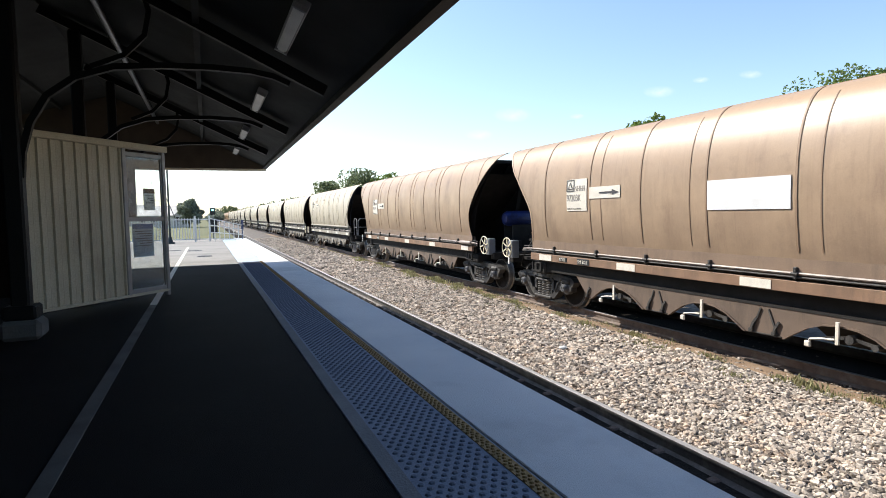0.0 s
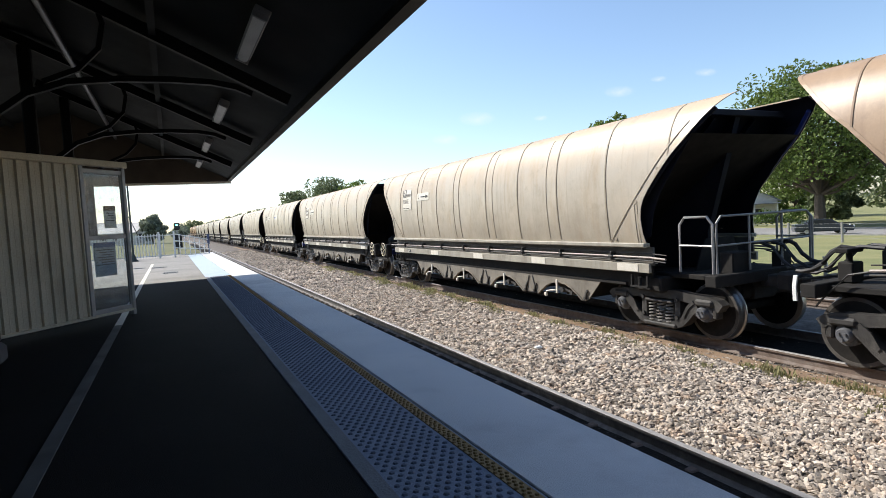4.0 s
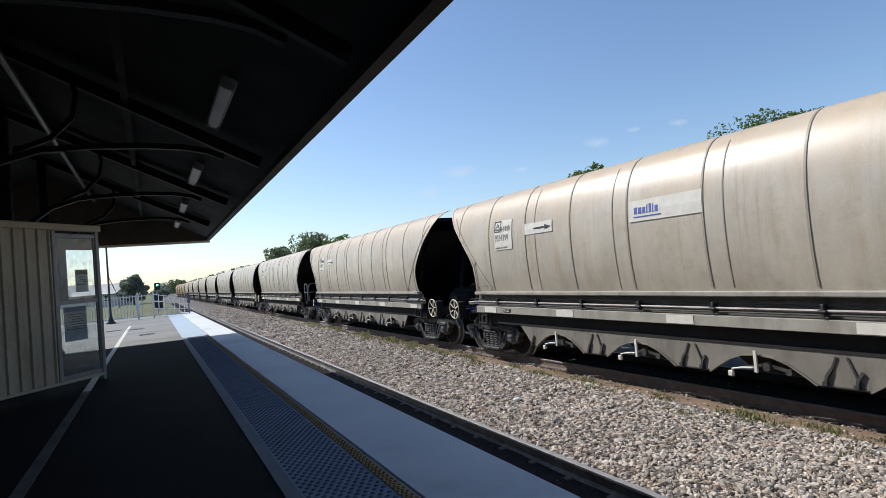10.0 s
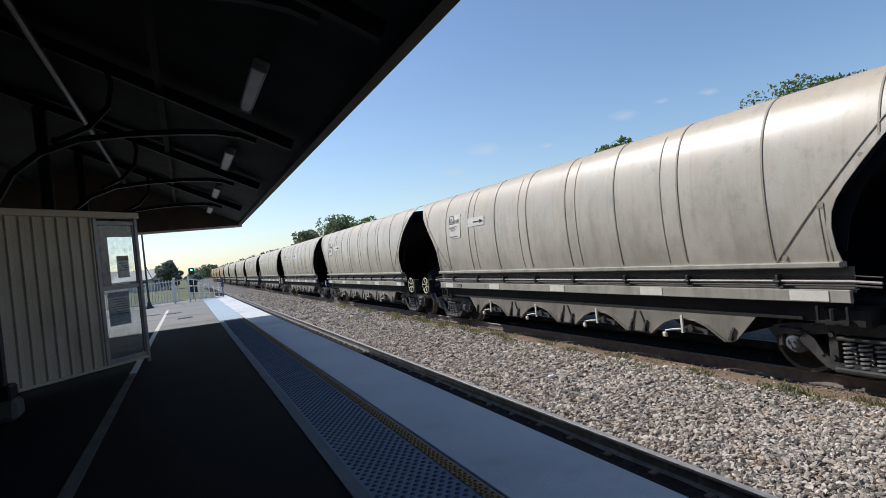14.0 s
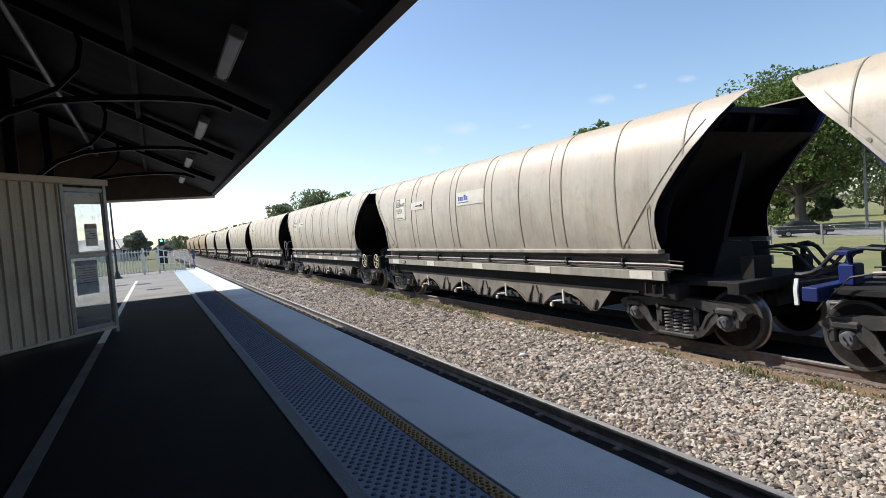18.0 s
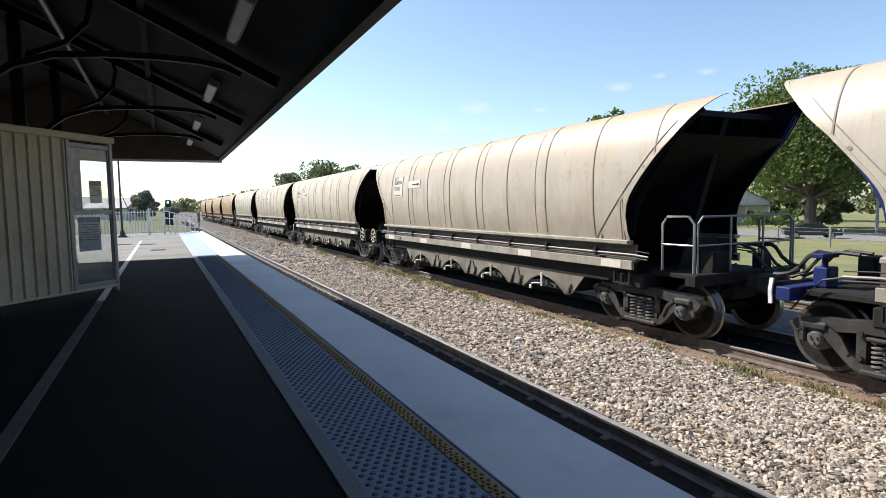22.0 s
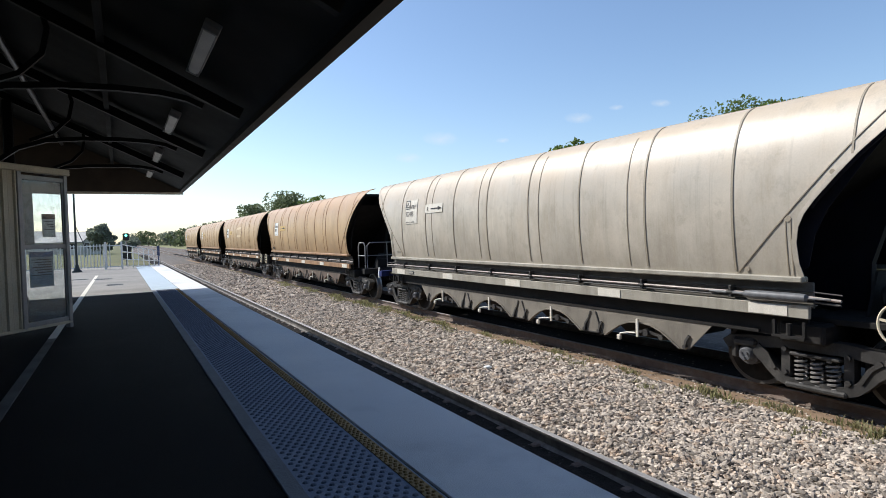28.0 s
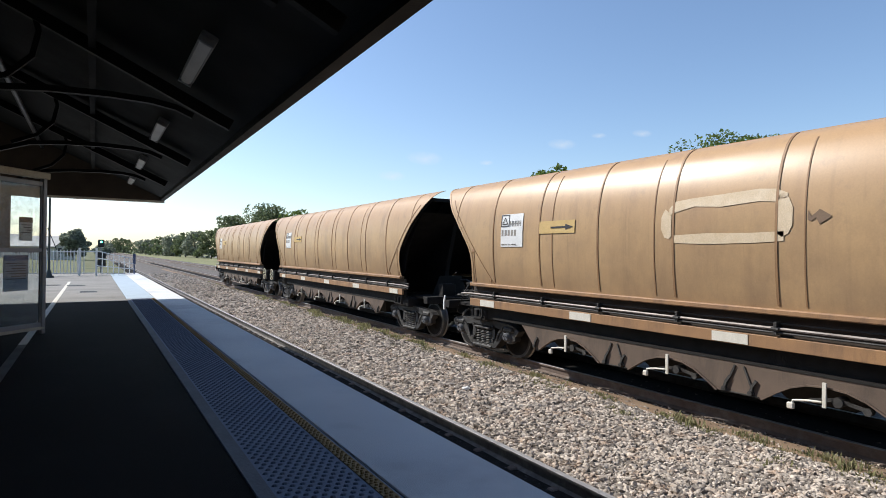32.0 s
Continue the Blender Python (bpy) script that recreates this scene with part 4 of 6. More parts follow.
def brake_gear():
    """Dark rigging, cylinder and levers low between the draft sill and the bogie."""
    bm = B()
    rod(bm, (-0.5, 6.95, 0.75), (0.5, 6.95, 0.75), 0.13, 12)
    box(bm, -0.75, 0.75, 4.55, 4.75, 0.35, 0.9, 0.02)
    for x in (-0.6, 0.6):
        flat_bar(bm, [(x, 4.7, 0.5), (x, 6.9, 0.45)], 0.04, 0.07, (1, 0, 0))
        flat_bar(bm, [(x, 7.05, 0.92), (x, 7.05, 0.4)], 0.05, 0.06, (1, 0, 0))
    return bm


def end_beam(z):
    bm = B()
    h = half_width(z + 0.08) - 0.05
    y = 4.35 + (z - 1.5) * 1.06 + 0.1
    box(bm, -h, h, y - 0.04, y + 0.05, z - 0.05, z + 0.05, 0.01)
    return bm


def hopper_floor():
    """The inside: slopes that meet in four pockets."""
    bm = B()
    ys = [-6.9, -4.4]
    zs = [3.3, 1.6]
    for c in (-3.15, -1.05, 1.05, 3.15):
        ys += [c - 0.35, c + 0.35, c + 1.05]
        zs += [0.75, 0.75, 1.6]
    ys[-1], zs[-1] = 4.4, 1.6
    ys.append(6.9)
    zs.append(3.3)
    a = [bm.verts.new((-half_width(max(z, 1.53)) + 0.03 + (0.35 if z < 1 else 0), y, z)) for y, z in zip(ys, zs)]
    b = [bm.verts.new((half_width(max(z, 1.53)) - 0.03 - (0.35 if z < 1 else 0), y, z)) for y, z in zip(ys, zs)]
    for i in range(len(ys) - 1):
        bm.faces.new((a[i], b[i], b[i + 1], a[i + 1]))
    return bm


BAYS = (-3.33, -1.22, 0.91, 3.04)
ARCH = ((-0.76, 0.0), (-0.6, 0.11), (-0.42, 0.22), (-0.22, 0.29), (0.0, 0.31), (0.22, 0.29), (0.42, 0.22), (0.6, 0.11), (0.76, 0.0))


def skirt():
    """The lower side plate on -x, cut by four arches over the hopper doors."""
    bm = B()
    top, low = 0.86, 0.4
    pts = [(-4.66, top), (-4.25, low + 0.03), (-4.18, low)]
    for c in BAYS:
        pts += [(c + d, low + e) for d, e in ARCH]
    pts += [(3.9, low), (3.98, low + 0.03), (4.4, top)]
    plate(bm, pts, "x", -1.26, 0.02)
    return bm


def skirt_lip():
    bm = B()
    for c in BAYS:
        flat_bar(bm, [(-1.265, c + d, 0.4 + e) for d, e in ARCH], 0.07, 0.018, (1, 0, 0))
    return bm


def door_lever():
    bm = B()
    flat_bar(bm, [(-1.33, 0.0, 0.27), (-1.33, 0.0, -0.02)], 0.03, 0.04, (1, 0, 0))
    tube(bm, [(-1.34, 0.03, 0.04), (-1.36, 0.18, 0.03), (-1.36, 0.33, 0.0), (-1.36, 0.36, -0.1)], 0.016, 6)
    box(bm, -1.385, -1.335, 0.32, 0.4, -0.11, -0.03, 0.012)
    return bm


def door_gear():
    bm = B()
    rod(bm, (-1.3, -0.12, 0.06), (-1.12, -0.12, 0.06), 0.06, 10)
    rod(bm, (-1.3, -0.42, 0.02), (-1.2, -0.42, 0.02), 0.045, 8)
    flat_bar(bm, [(-1.25, -0.45, 0.02), (-1.25, -0.1, 0.08), (-1.25, 0.2, 0.02)], 0.03, 0.04, (1, 0, 0))
    return bm


def gusset():
    bm = B()
    flat_bar(bm, [(-1.275, -0.05, 0.12), (-1.285, 0.0, 0.04), (-1.285, 0.02, -0.05)], 0.025, 0.035, (1, 0, 0))
    rod(bm, (-1.31, 0.02, -0.05), (-1.26, 0.02, -0.05), 0.032, 8)
    return bm


def chute():
    bm = B()
    lo = [(x, y, 0.36) for x, y in ((-0.75, -0.4), (0.75, -0.4), (0.75, 0.4), (-0.75, 0.4))]
    hi = [(x, y, 1.0) for x, y in ((-1.1, -0.95), (1.1, -0.95), (1.1, 0.95), (-1.1, 0.95))]
    a, b = [bm.verts.new(p) for p in lo], [bm.verts.new(p) for p in hi]
    for i in range(4):
        bm.faces.new((a[i], a[(i + 1) % 4], b[(i + 1) % 4], b[i]))
    bm.faces.new(a)
    bm.faces.new(b[::-1])
    return bm


def wheelset():
    bm = B()
    for s in (-1, 1):
        prof = [(0.02, 0.0), (0.11, 0.0), (0.12, -0.02), (0.33, -0.005), (0.4, -0.02), (0.45, -0.02), (0.457, 0.0), (0.46, 0.05), (0.465, 0.1), (0.49, 0.115), (0.487, 0.14), (0.4, 0.14), (0.36, 0.11), (0.12, 0.12), (0.1, 0.15)]
        spun(bm, [(r, s * (-0.82 + o)) for r, o in prof], (0, 0, 0), "x", 32)
    rod(bm, (-0.95, 0, 0), (0.95, 0, 0), 0.075, 12)
    me_faces = list(bm.faces)
    for f in me_faces:
        c = f.calc_center_median()
        r = math.hypot(c.y, c.z)
        if r > 0.43 and 0.66 < abs(c.x) < 0.845:
            f.material_index = 1
        elif r > 0.41 and abs(c.x) > 0.8:
            f.material_index = 2
    for s in (-1, 1):
        for k in range(3):
            a = k * 2.094
            rod(bm, (s * 0.805, math.cos(a) * 0.24, math.sin(a) * 0.24), (s * 0.835, math.cos(a) * 0.24, math.sin(a) * 0.24), 0.035, 8)
    return bm


def side_frame():
    """Cast side frame of a three-piece bogie on -x: deep arms, open windows, a spring nest in the middle."""
    bm = B()
    flat_bar(bm, [(-1.0, y, z) for y, z in ((-1.2, 0.56), (-1.12, 0.62), (-0.9, 0.66), (-0.6, 0.67), (-0.38, 0.7), (0.38, 0.7), (0.6, 0.67), (0.9, 0.66), (1.12, 0.62), (1.2, 0.56))], 0.18, 0.15, (1, 0, 0))
    for s in (-1, 1):
        flat_bar(bm, [(-1.0, s * y, z) for y, z in ((0.78, 0.55), (0.66, 0.46), (0.54, 0.33), (0.44, 0.24), (0.3, 0.19), (0.0, 0.18))], 0.2, 0.13, (1, 0, 0))
        flat_bar(bm, [(-1.0, s * 0.37, 0.2), (-1.0, s * 0.37, 0.72)], 0.16, 0.11, (1, 0, 0))
        for y0, y1 in ((0.68, 0.77), (1.04, 1.13)):
            box(bm, -1.08, -0.92, min(s * y0, s * y1), max(s * y0, s * y1), 0.38, 0.64, 0.02)
        box(bm, -1.13, -1.0, min(s * 0.74, s * 1.08), max(s * 0.74, s * 1.08), 0.57, 0.68, 0.03)
        flat_bar(bm, [(-1.1, s * 0.5, 0.34), (-1.1, s * 0.6, 0.52), (-1.1, s * 0.72, 0.62)], 0.035, 0.05, (1, 0, 0))
        rod(bm, (-1.12, s * 0.37, 0.62), (-1.06, s * 0.37, 0.62), 0.035, 8)
        rod(bm, (-1.12, s * 0.37, 0.32), (-1.06, s * 0.37, 0.32), 0.035, 8)
    box(bm, -1.14, -0.9, -0.36, 0.36, 0.13, 0.2, 0.02)
    box(bm, -1.14, -1.0, -0.3, 0.3, 0.55, 0.6, 0.015)
    return bm


def spring_coil():
    bm = B()
    pts = [(math.cos(a) * 0.068, math.sin(a) * 0.068, 0.34 * a / (2 * math.pi * 6)) for a in [i * math.pi / 5 for i in range(61)]]
    tube(bm, pts, 0.016, 5)
    return bm


def bearing_cap():
    bm = B()
    spun(bm, [(0.02, -0.16), (0.08, -0.16), (0.095, -0.14), (0.1, -0.06), (0.15, -0.05), (0.155, 0.06), (0.02, 0.06)], (0, 0, 0), "x", 14)
    for k in range(3):
        a = k * 2.094 + 0.5
        rod(bm, (-0.185, math.cos(a) * 0.045, math.sin(a) * 0.045), (-0.15, math.cos(a) * 0.045, math.sin(a) * 0.045), 0.017, 6)
    return bm


def bolster():
    bm = B()
    box(bm, -1.02, 1.02, -0.2, 0.2, 0.46, 0.68, 0.03)
    spun(bm, [(0.02, 0.66), (0.3, 0.66), (0.3, 0.78), (0.02, 0.78)], (0, 0, 0), "z", 18)
    for y in (-0.55, 0.55):
        box(bm, -0.9, 0.9, y - 0.05, y + 0.05, 0.36, 0.46, 0.02)
    return bm


def handwheel():
    bm = B()
    n, r = 28, 0.245
    tube(bm, [(0, math.cos(2 * math.pi * i / n) * r, math.sin(2 * math.pi * i / n) * r) for i in range(n + 1)], 0.014, 6)
    return bm


def spoke():
    bm = B()
    flat_bar(bm, [(0.02, 0, 0.0), (0.005, 0, 0.13), (0, 0, 0.24)], 0.014, 0.03, (1, 0, 0))
    return bm


def wheel_stand():
    bm = B()
    rod(bm, (-0.03, 0, 0), (0.16, 0, 0), 0.03, 8)
    box(bm, 0.1, 0.3, -0.12, 0.12, -0.28, 0.18, 0.02)
    return bm


def coupler():
    bm = B()
    box(bm, -0.11, 0.11, 6.3, 7.4, 0.82, 1.02, 0.02)
    box(bm, -0.19, 0.16, 7.38, 7.64, 0.76, 1.08, 0.05)
    box(bm, -0.24, -0.1, 7.5, 7.74, 0.8, 1.04, 0.04)
    return bm


def end_deck():
    bm = B()
    box(bm, -1.0, 1.0, 5.75, 7.02, 0.98, 1.06, 0.01)
    return bm


def headstock():
    bm = B()
    box(bm, -1.3, 1.3, 7.02, 7.22, 0.92, 1.1, 0.012)
    return bm


def end_stub():
    """Draft sill and body bolster over the bogie."""
    bm = B()
    box(bm, -0.28, 0.28, 4.6, 7.1, 0.62, 0.98, 0.02)
    box(bm, -1.25, 1.25, 5.55, 6.1, 0.74, 1.0, 0.03)
    plate(bm, [(-0.6, 1.05), (0.6, 1.05), (0.35, 1.6), (-0.35, 1.6)], "y", 6.25, 0.03)
    return bm


def release_handle():
    bm = B()
    flat_bar(bm, [(-1.27, 7.3, 0.86), (-1.27, 7.31, 1.05), (-1.25, 7.3, 1.2)], 0.03, 0.05, (1, 0, 0))
    return bm


def handle_rod():
    bm = B()
    rod(bm, (-1.25, 7.3, 1.14), (-0.2, 7.32, 1.1), 0.018, 6)
    return bm


def loop_hose():
    bm = B()
    tube(bm, [(-0.55, 6.95, 1.5), (-0.58, 7.1, 1.53), (-0.6, 7.22, 1.46), (-0.6, 7.34, 1.3), (-0.6, 7.48, 1.2), (-0.6, 7.62, 1.17), (-0.6, 7.7, 1.17)], 0.034, 7)
    return bm


def cable():
    bm = B()
    tube(bm, [(-1.05, 6.4, 1.3), (-1.08, 6.75, 1.22), (-1.05, 7.0, 0.98), (-0.95, 7.2, 0.8), (-0.75, 7.35, 0.72), (-0.5, 7.4, 0.8)], 0.014, 5)
    return bm


def air_tank():
    bm = B()
    prof = [(0.02, -0.46), (0.16, -0.43), (0.22, -0.34), (0.22, 0.34), (0.16, 0.43), (0.02, 0.46)]
    spun(bm, prof, (0.2, 6.6, 1.32), "x", 16)
    return bm


def brake_box():
    bm = B()
    box(bm, 0.35, 0.75, 6.85, 7.1, 1.06, 1.42, 0.02)
    return bm


def hose_stand():
    bm = B()
    box(bm, -0.7, -0.45, 6.9, 7.1, 1.06, 1.34, 0.02)
    rod(bm, (-0.6, 7.0, 1.3), (-0.6, 7.0, 1.52), 0.04, 8)
    box(bm, -0.78, -0.42, 6.92, 7.08, 1.46, 1.52, 0.01)
    return bm


def hose(k):
    bm = B()
    x = -0.35 + 0.3 * k
    tube(bm, [(x, 6.7, 1.5), (x, 7.0, 1.52), (x, 7.2, 1.45), (x + 0.02, 7.4, 1.22), (x + 0.03, 7.6, 1.12), (x + 0.03, 7.72, 1.13)], 0.028, 6)
    return bm


def railing():
    bm = B()
    x0, x1, y0, y1, z0, z1 = -1.22, 1.22, -7.12, -6.5, 1.12, 2.0
    tube(bm, [(x0, y1, z0), (x0, y1, z1 - 0.12), (x0, y1 - 0.1, z1), (x0, y0 + 0.1, z1), (x0, y0, z1 - 0.12), (x0, y0, z0)], 0.022, 6)
    tube(bm, [(x0, y1, 1.55), (x0, y0, 1.55)], 0.018, 6)
    return bm


def railing_front():
    bm = B()
    y, z0, z1 = -7.13, 1.12, 2.0
    tube(bm, [(-1.15, y, z0), (-1.15, y, z1 - 0.1), (-1.05, y, z1), (1.05, y, z1), (1.15, y, z1 - 0.1), (1.15, y, z0)], 0.02, 6)
    tube(bm, [(-1.15, y, 1.55), (1.15, y, 1.55)], 0.016, 6)
    for x in (-0.4, 0.4):
        tube(bm, [(x, y, z0), (x, y, z1)], 0.018, 6)
    return bm


def pipe_run(z, r, x):
    bm = B()
    tube(bm, [(x, -6.35, z - 0.02), (x, -6.0, z), (x, 6.0, z), (x, 6.35, z - 0.02)], r, 6)
    return bm


def pipe_clamp():
    bm = B()
    box(bm, -1.425, -1.31, -0.022, 0.022, 1.27, 1.43, 0.006)
    rod(bm, (-1.42, -0.045, 1.34), (-1.42, 0.045, 1.34), 0.022, 8)
    return bm


def sill():
    bm = B()
    box(bm, -1.4, -1.34, -6.0, 6.0, 1.08, 1.24, 0.006)
    box(bm, -1.34, -1.2, -6.0, 6.0, 1.225, 1.24)
    return bm


def under_web():
    bm = B()
    box(bm, -1.22, -1.18, -5.9, 5.9, 0.8, 1.18)
    box(bm, -1.27, -1.2, -5.3, 5.3, 0.82, 0.86)
    return bm


def body_flange():
    bm = B()
    box(bm, -1.45, -1.3, -5.95, 5.95, 1.515, 1.59, 0.014)
    return bm


def flange_web():
    bm = B()
    box(bm, -1.3, -1.26, -6.0, 6.0, 1.2, 1.515)
    return bm


def top_chord():
    bm = B()
    flat_bar(bm, [(-0.85, -7.2, 3.845), (-0.85, 7.2, 3.845)], 0.04, 0.02, (1, 0, 0))
    return bm


def reflector():
    bm = B()
    box(bm, -1.409, -1.4, -0.25, 0.25, 1.095, 1.225)
    return bm


def lower_sheet():
    """The foot of a side sheet that runs down to the sill with no flange."""
    bm = B()
    plate(bm, [(-5.95, 1.3), (5.95, 1.3), (5.96, 1.545), (-5.96, 1.545)], "x", -1.372, 0.02)
    return bm


def bay_strut():
    """Two slim stays that lean together over the low plate between two arches."""
    bm = B()
    for d in (-0.2, 0.2):
        flat_bar(bm, [(-1.272, d, 0.44), (-1.272, d * 0.3, 0.78)], 0.012, 0.025, (1, 0, 0))
    flat_bar(bm, [(-1.272, -0.26, 0.415), (-1.272, 0.26, 0.415)], 0.02, 0.012, (1, 0, 0))
    return bm


def brake_cylinder():
    bm = B()
    spun(bm, [(0.012, -6.25), (0.014, -6.0), (0.05, -5.98), (0.056, -5.9), (0.056, -5.3), (0.045, -5.22), (0.02, -5.18), (0.016, -4.7)], (-1.42, 0, 1.335), "y", 12)
    return bm


def step_iron():
    bm = B()
    for y in (-0.18, 0.18):
        box(bm, -1.39, -1.35, y - 0.015, y + 0.015, 0.83, 1.03)
    box(bm, -1.41, -1.33, -0.2, 0.2, 0.82, 0.85)
    rod(bm, (-1.37, 0, 0.85), (-1.37, 0, 1.0), 0.035, 8)
    return bm


RIBS = tuple((sg * y, w) for sg in (-1, 1) for y, w in ((0.73, 0.032), (1.06, 0.018), (2.18, 0.032), (3.28, 0.018), (3.63, 0.032), (5.08, 0.032), (6.5, 0.024)))


def bogie(wagon, y):
    bg = piece("bogie", cached("bolster", bolster, DARK_FRAME), wagon, 0, y, 0)
    for rz in (0, 180):
        piece("side_frame", cached("side_frame", side_frame, GREASE), bg, rz=rz)
        s = -1 if rz == 0 else 1
        for dy in (-0.19, 0.0, 0.19):
            piece("spring", cached("spring", spring_coil, SPRING), bg, s * 1.04, dy, 0.2)
        for dy in (-0.88, 0.88):
            piece("bearing_cap", cached("bearing_cap", bearing_cap, CAP, True), bg, s * 1.0, dy, 0.46, rz)
    sets = []
    for dy in (-0.88, 0.88):
        if "wheelset" not in CACHE:
            me = finish("wheelset", wheelset(), WHEEL, True)
            me.materials.append(TREAD)
            me.materials.append(RIM)
            CACHE["wheelset"] = me
        sets.append(piece("wheelset", CACHE["wheelset"], bg, 0, dy, 0.46, label="dark solid steel wheelset with polished treads"))
    return sets


def hopper_wagon(k, paint, number, letter, sign, railed, label):
    """A four-bay coal hopper; its handbrake end is at +y of its own space."""
    wagon = thing("coal_wagon", None, None, label, "hopper wagon", "wagons of the coal train")
    col, sp, endp = PAINT[paint], SILL_PAINT[paint], (SOOT_SHADE_END if paint in ("brown", "orange") else NAVY_SHADED)
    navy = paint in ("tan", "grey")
    body = piece("hopper_floor", cached(("hopper_floor", paint), hopper_floor, SOOT_SHADE_END), wagon)
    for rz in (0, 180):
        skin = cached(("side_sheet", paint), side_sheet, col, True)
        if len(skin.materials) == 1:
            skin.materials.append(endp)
        side = piece("side_sheet", skin, wagon, rz=rz)
        for y, w in RIBS:
            y = math.copysign(5.27, y) if paint == "brown" and abs(y) == 5.08 else y
            piece("rib", cached(("rib", paint, y), lambda y=y, w=w: side_rib(y, w), RIB_PAINT[paint]), side)
        if paint != "brown":
            piece("foot_rib", cached(("foot_rib", paint), foot_rib, RIB_PAINT[paint]), side)
            piece("corner_rib", cached(("corner_rib", paint), corner_rib, RIB_PAINT[paint]), side)
        piece("edge_strip", cached(("edge_strip", paint), edge_strip, col), side)
        mirror = CACHE.get(("corner_rib_m", paint))
        if not mirror:
            for nm, fn, mt in (("corner_rib_m", corner_rib, RIB_PAINT[paint]), ("edge_strip_m", edge_strip, col), ("foot_rib_m", foot_rib, RIB_PAINT[paint])):
                bm = fn()
                bmesh.ops.scale(bm, vec=(1, -1, 1), verts=bm.verts)
                CACHE[(nm, paint)] = finish(nm[:-2], bm, mt)
        piece("edge_strip", CACHE[("edge_strip_m", paint)], side)
        if paint != "brown":
            piece("corner_rib", CACHE[("corner_rib_m", paint)], side)
            piece("foot_rib", CACHE[("foot_rib_m", paint)], side)
        piece("top_chord", cached(("top_chord", paint), top_chord, col), wagon, rz=rz)
        if paint == "brown":
            piece("lower_sheet", cached(("lower_sheet", paint), lower_sheet, SKIRT_BODY), wagon, rz=rz)
        else:
            piece("body_flange", cached(("body_flange", paint), body_flange, sp), wagon, rz=rz)
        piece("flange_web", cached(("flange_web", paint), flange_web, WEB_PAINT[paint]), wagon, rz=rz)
        sl_ = piece("side_sill", cached(("side_sill", paint), sill, sp), wagon, rz=rz)
        for y in (-5.5, -2.8, -0.1, 2.62, 5.35):
            piece("reflector", cached("reflector", reflector, OFFWHITE), sl_, y=y, label="white reflector plate")
        for y in (-5.75, 5.75):
            piece("step_iron", cached("step_iron", step_iron, DARK_FRAME), wagon, (1 if rz else -1) * 0.0, y if not rz else -y, 0, rz)
        piece("under_web", cached(("under_web", paint), under_web, DARK_FRAME), wagon, rz=rz)
        sk = piece("hopper_skirt", cached(("hopper_skirt", paint), skirt, SKIRT_PAINT[paint]), wagon, rz=rz)
        piece("skirt_lip", cached(("skirt_lip", paint), skirt_lip, SKIRT_PAINT[paint]), sk)
        for c in (-2.28, -0.16, 1.97):
            piece("bay_strut", cached("bay_strut", bay_strut, GREASE), sk, y=c)
        for c in BAYS:
            piece("door_gear", cached("door_gear", door_gear, GREASE), sk, y=c, z=0.5)
            piece("door_lever", cached("door_lever", door_lever, OFFWHITE), sk, y=c, z=0.5, label="white door lever")
        for c in (-4.2, -2.45, -2.1, -0.34, 0.02, 1.8, 2.14, 3.92):
            piece("gusset", cached("gusset", gusset, GREASE), sk, y=c, z=0.5)
        for z, r, x in ((1.345, 0.02, -1.385), (1.41, 0.01, -1.36), (1.295, 0.014, -1.39)):
            piece("pipe", cached(("pipe", z), lambda z=z, r=r, x=x: pipe_run(z, r, x), PIPE if r > 0.016 else GREASE), wagon, rz=rz)
        for i, y in enumerate((-5.1, -3.6, -2.2, -0.7, 0.7, 2.1, 3.5, 5.0)):
            piece("pipe_clamp", cached("pipe_clamp", pipe_clamp, GREASE), wagon, 0, y, 0, rz)
    for rz in (0, 180):
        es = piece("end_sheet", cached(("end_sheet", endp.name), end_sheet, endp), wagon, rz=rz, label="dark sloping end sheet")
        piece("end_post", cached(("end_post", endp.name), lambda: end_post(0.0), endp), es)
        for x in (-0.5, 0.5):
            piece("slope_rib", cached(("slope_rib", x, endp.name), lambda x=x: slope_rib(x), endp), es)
        # ends turned from the sun take darker paint; their shade is in it
        wing = NAVY if navy and (rz == 0) != bool(k % 2) else endp
        wing2 = NAVY if paint == "orange" and (rz == 0) != bool(k % 2) else wing
        piece("edge_tube", cached(("edge_tube", navy), edge_tube, NAVY if navy else SOOT_SHADE_END, True), es)
        piece("edge_tube", cached(("edge_tube_far", wing.name), edge_tube_far, wing, True), es)
        piece("end_gusset", cached(("end_gusset", wing2.name), end_gusset, wing2), es)
        piece("end_gusset", cached(("end_gusset_far", wing2.name), end_gusset_far, wing2), es)
        piece("brake_gear", cached("brake_gear", brake_gear, DARK_FRAME), wagon, rz=rz)
        for z in (2.3, 3.66):
            piece("end_beam", cached(("end_beam", z, endp.name), lambda z=z: end_beam(z), endp), es)
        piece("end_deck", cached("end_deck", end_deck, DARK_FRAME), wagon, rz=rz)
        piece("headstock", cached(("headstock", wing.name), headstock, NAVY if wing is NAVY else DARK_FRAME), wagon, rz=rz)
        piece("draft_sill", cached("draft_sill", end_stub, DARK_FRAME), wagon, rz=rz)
        piece("coupler", cached("coupler", coupler, GREASE), wagon, rz=rz, label="dark automatic coupler")
        piece("brake_box", cached("brake_box", brake_box, DARK_FRAME), wagon, rz=rz)
        piece("hose_stand", cached(("hose_stand", wing.name), hose_stand, NAVY if wing is NAVY else DARK_FRAME), wagon, rz=rz)
        piece("release_handle", cached("release_handle", release_handle, WHITE), wagon, rz=rz, label="white release handle")
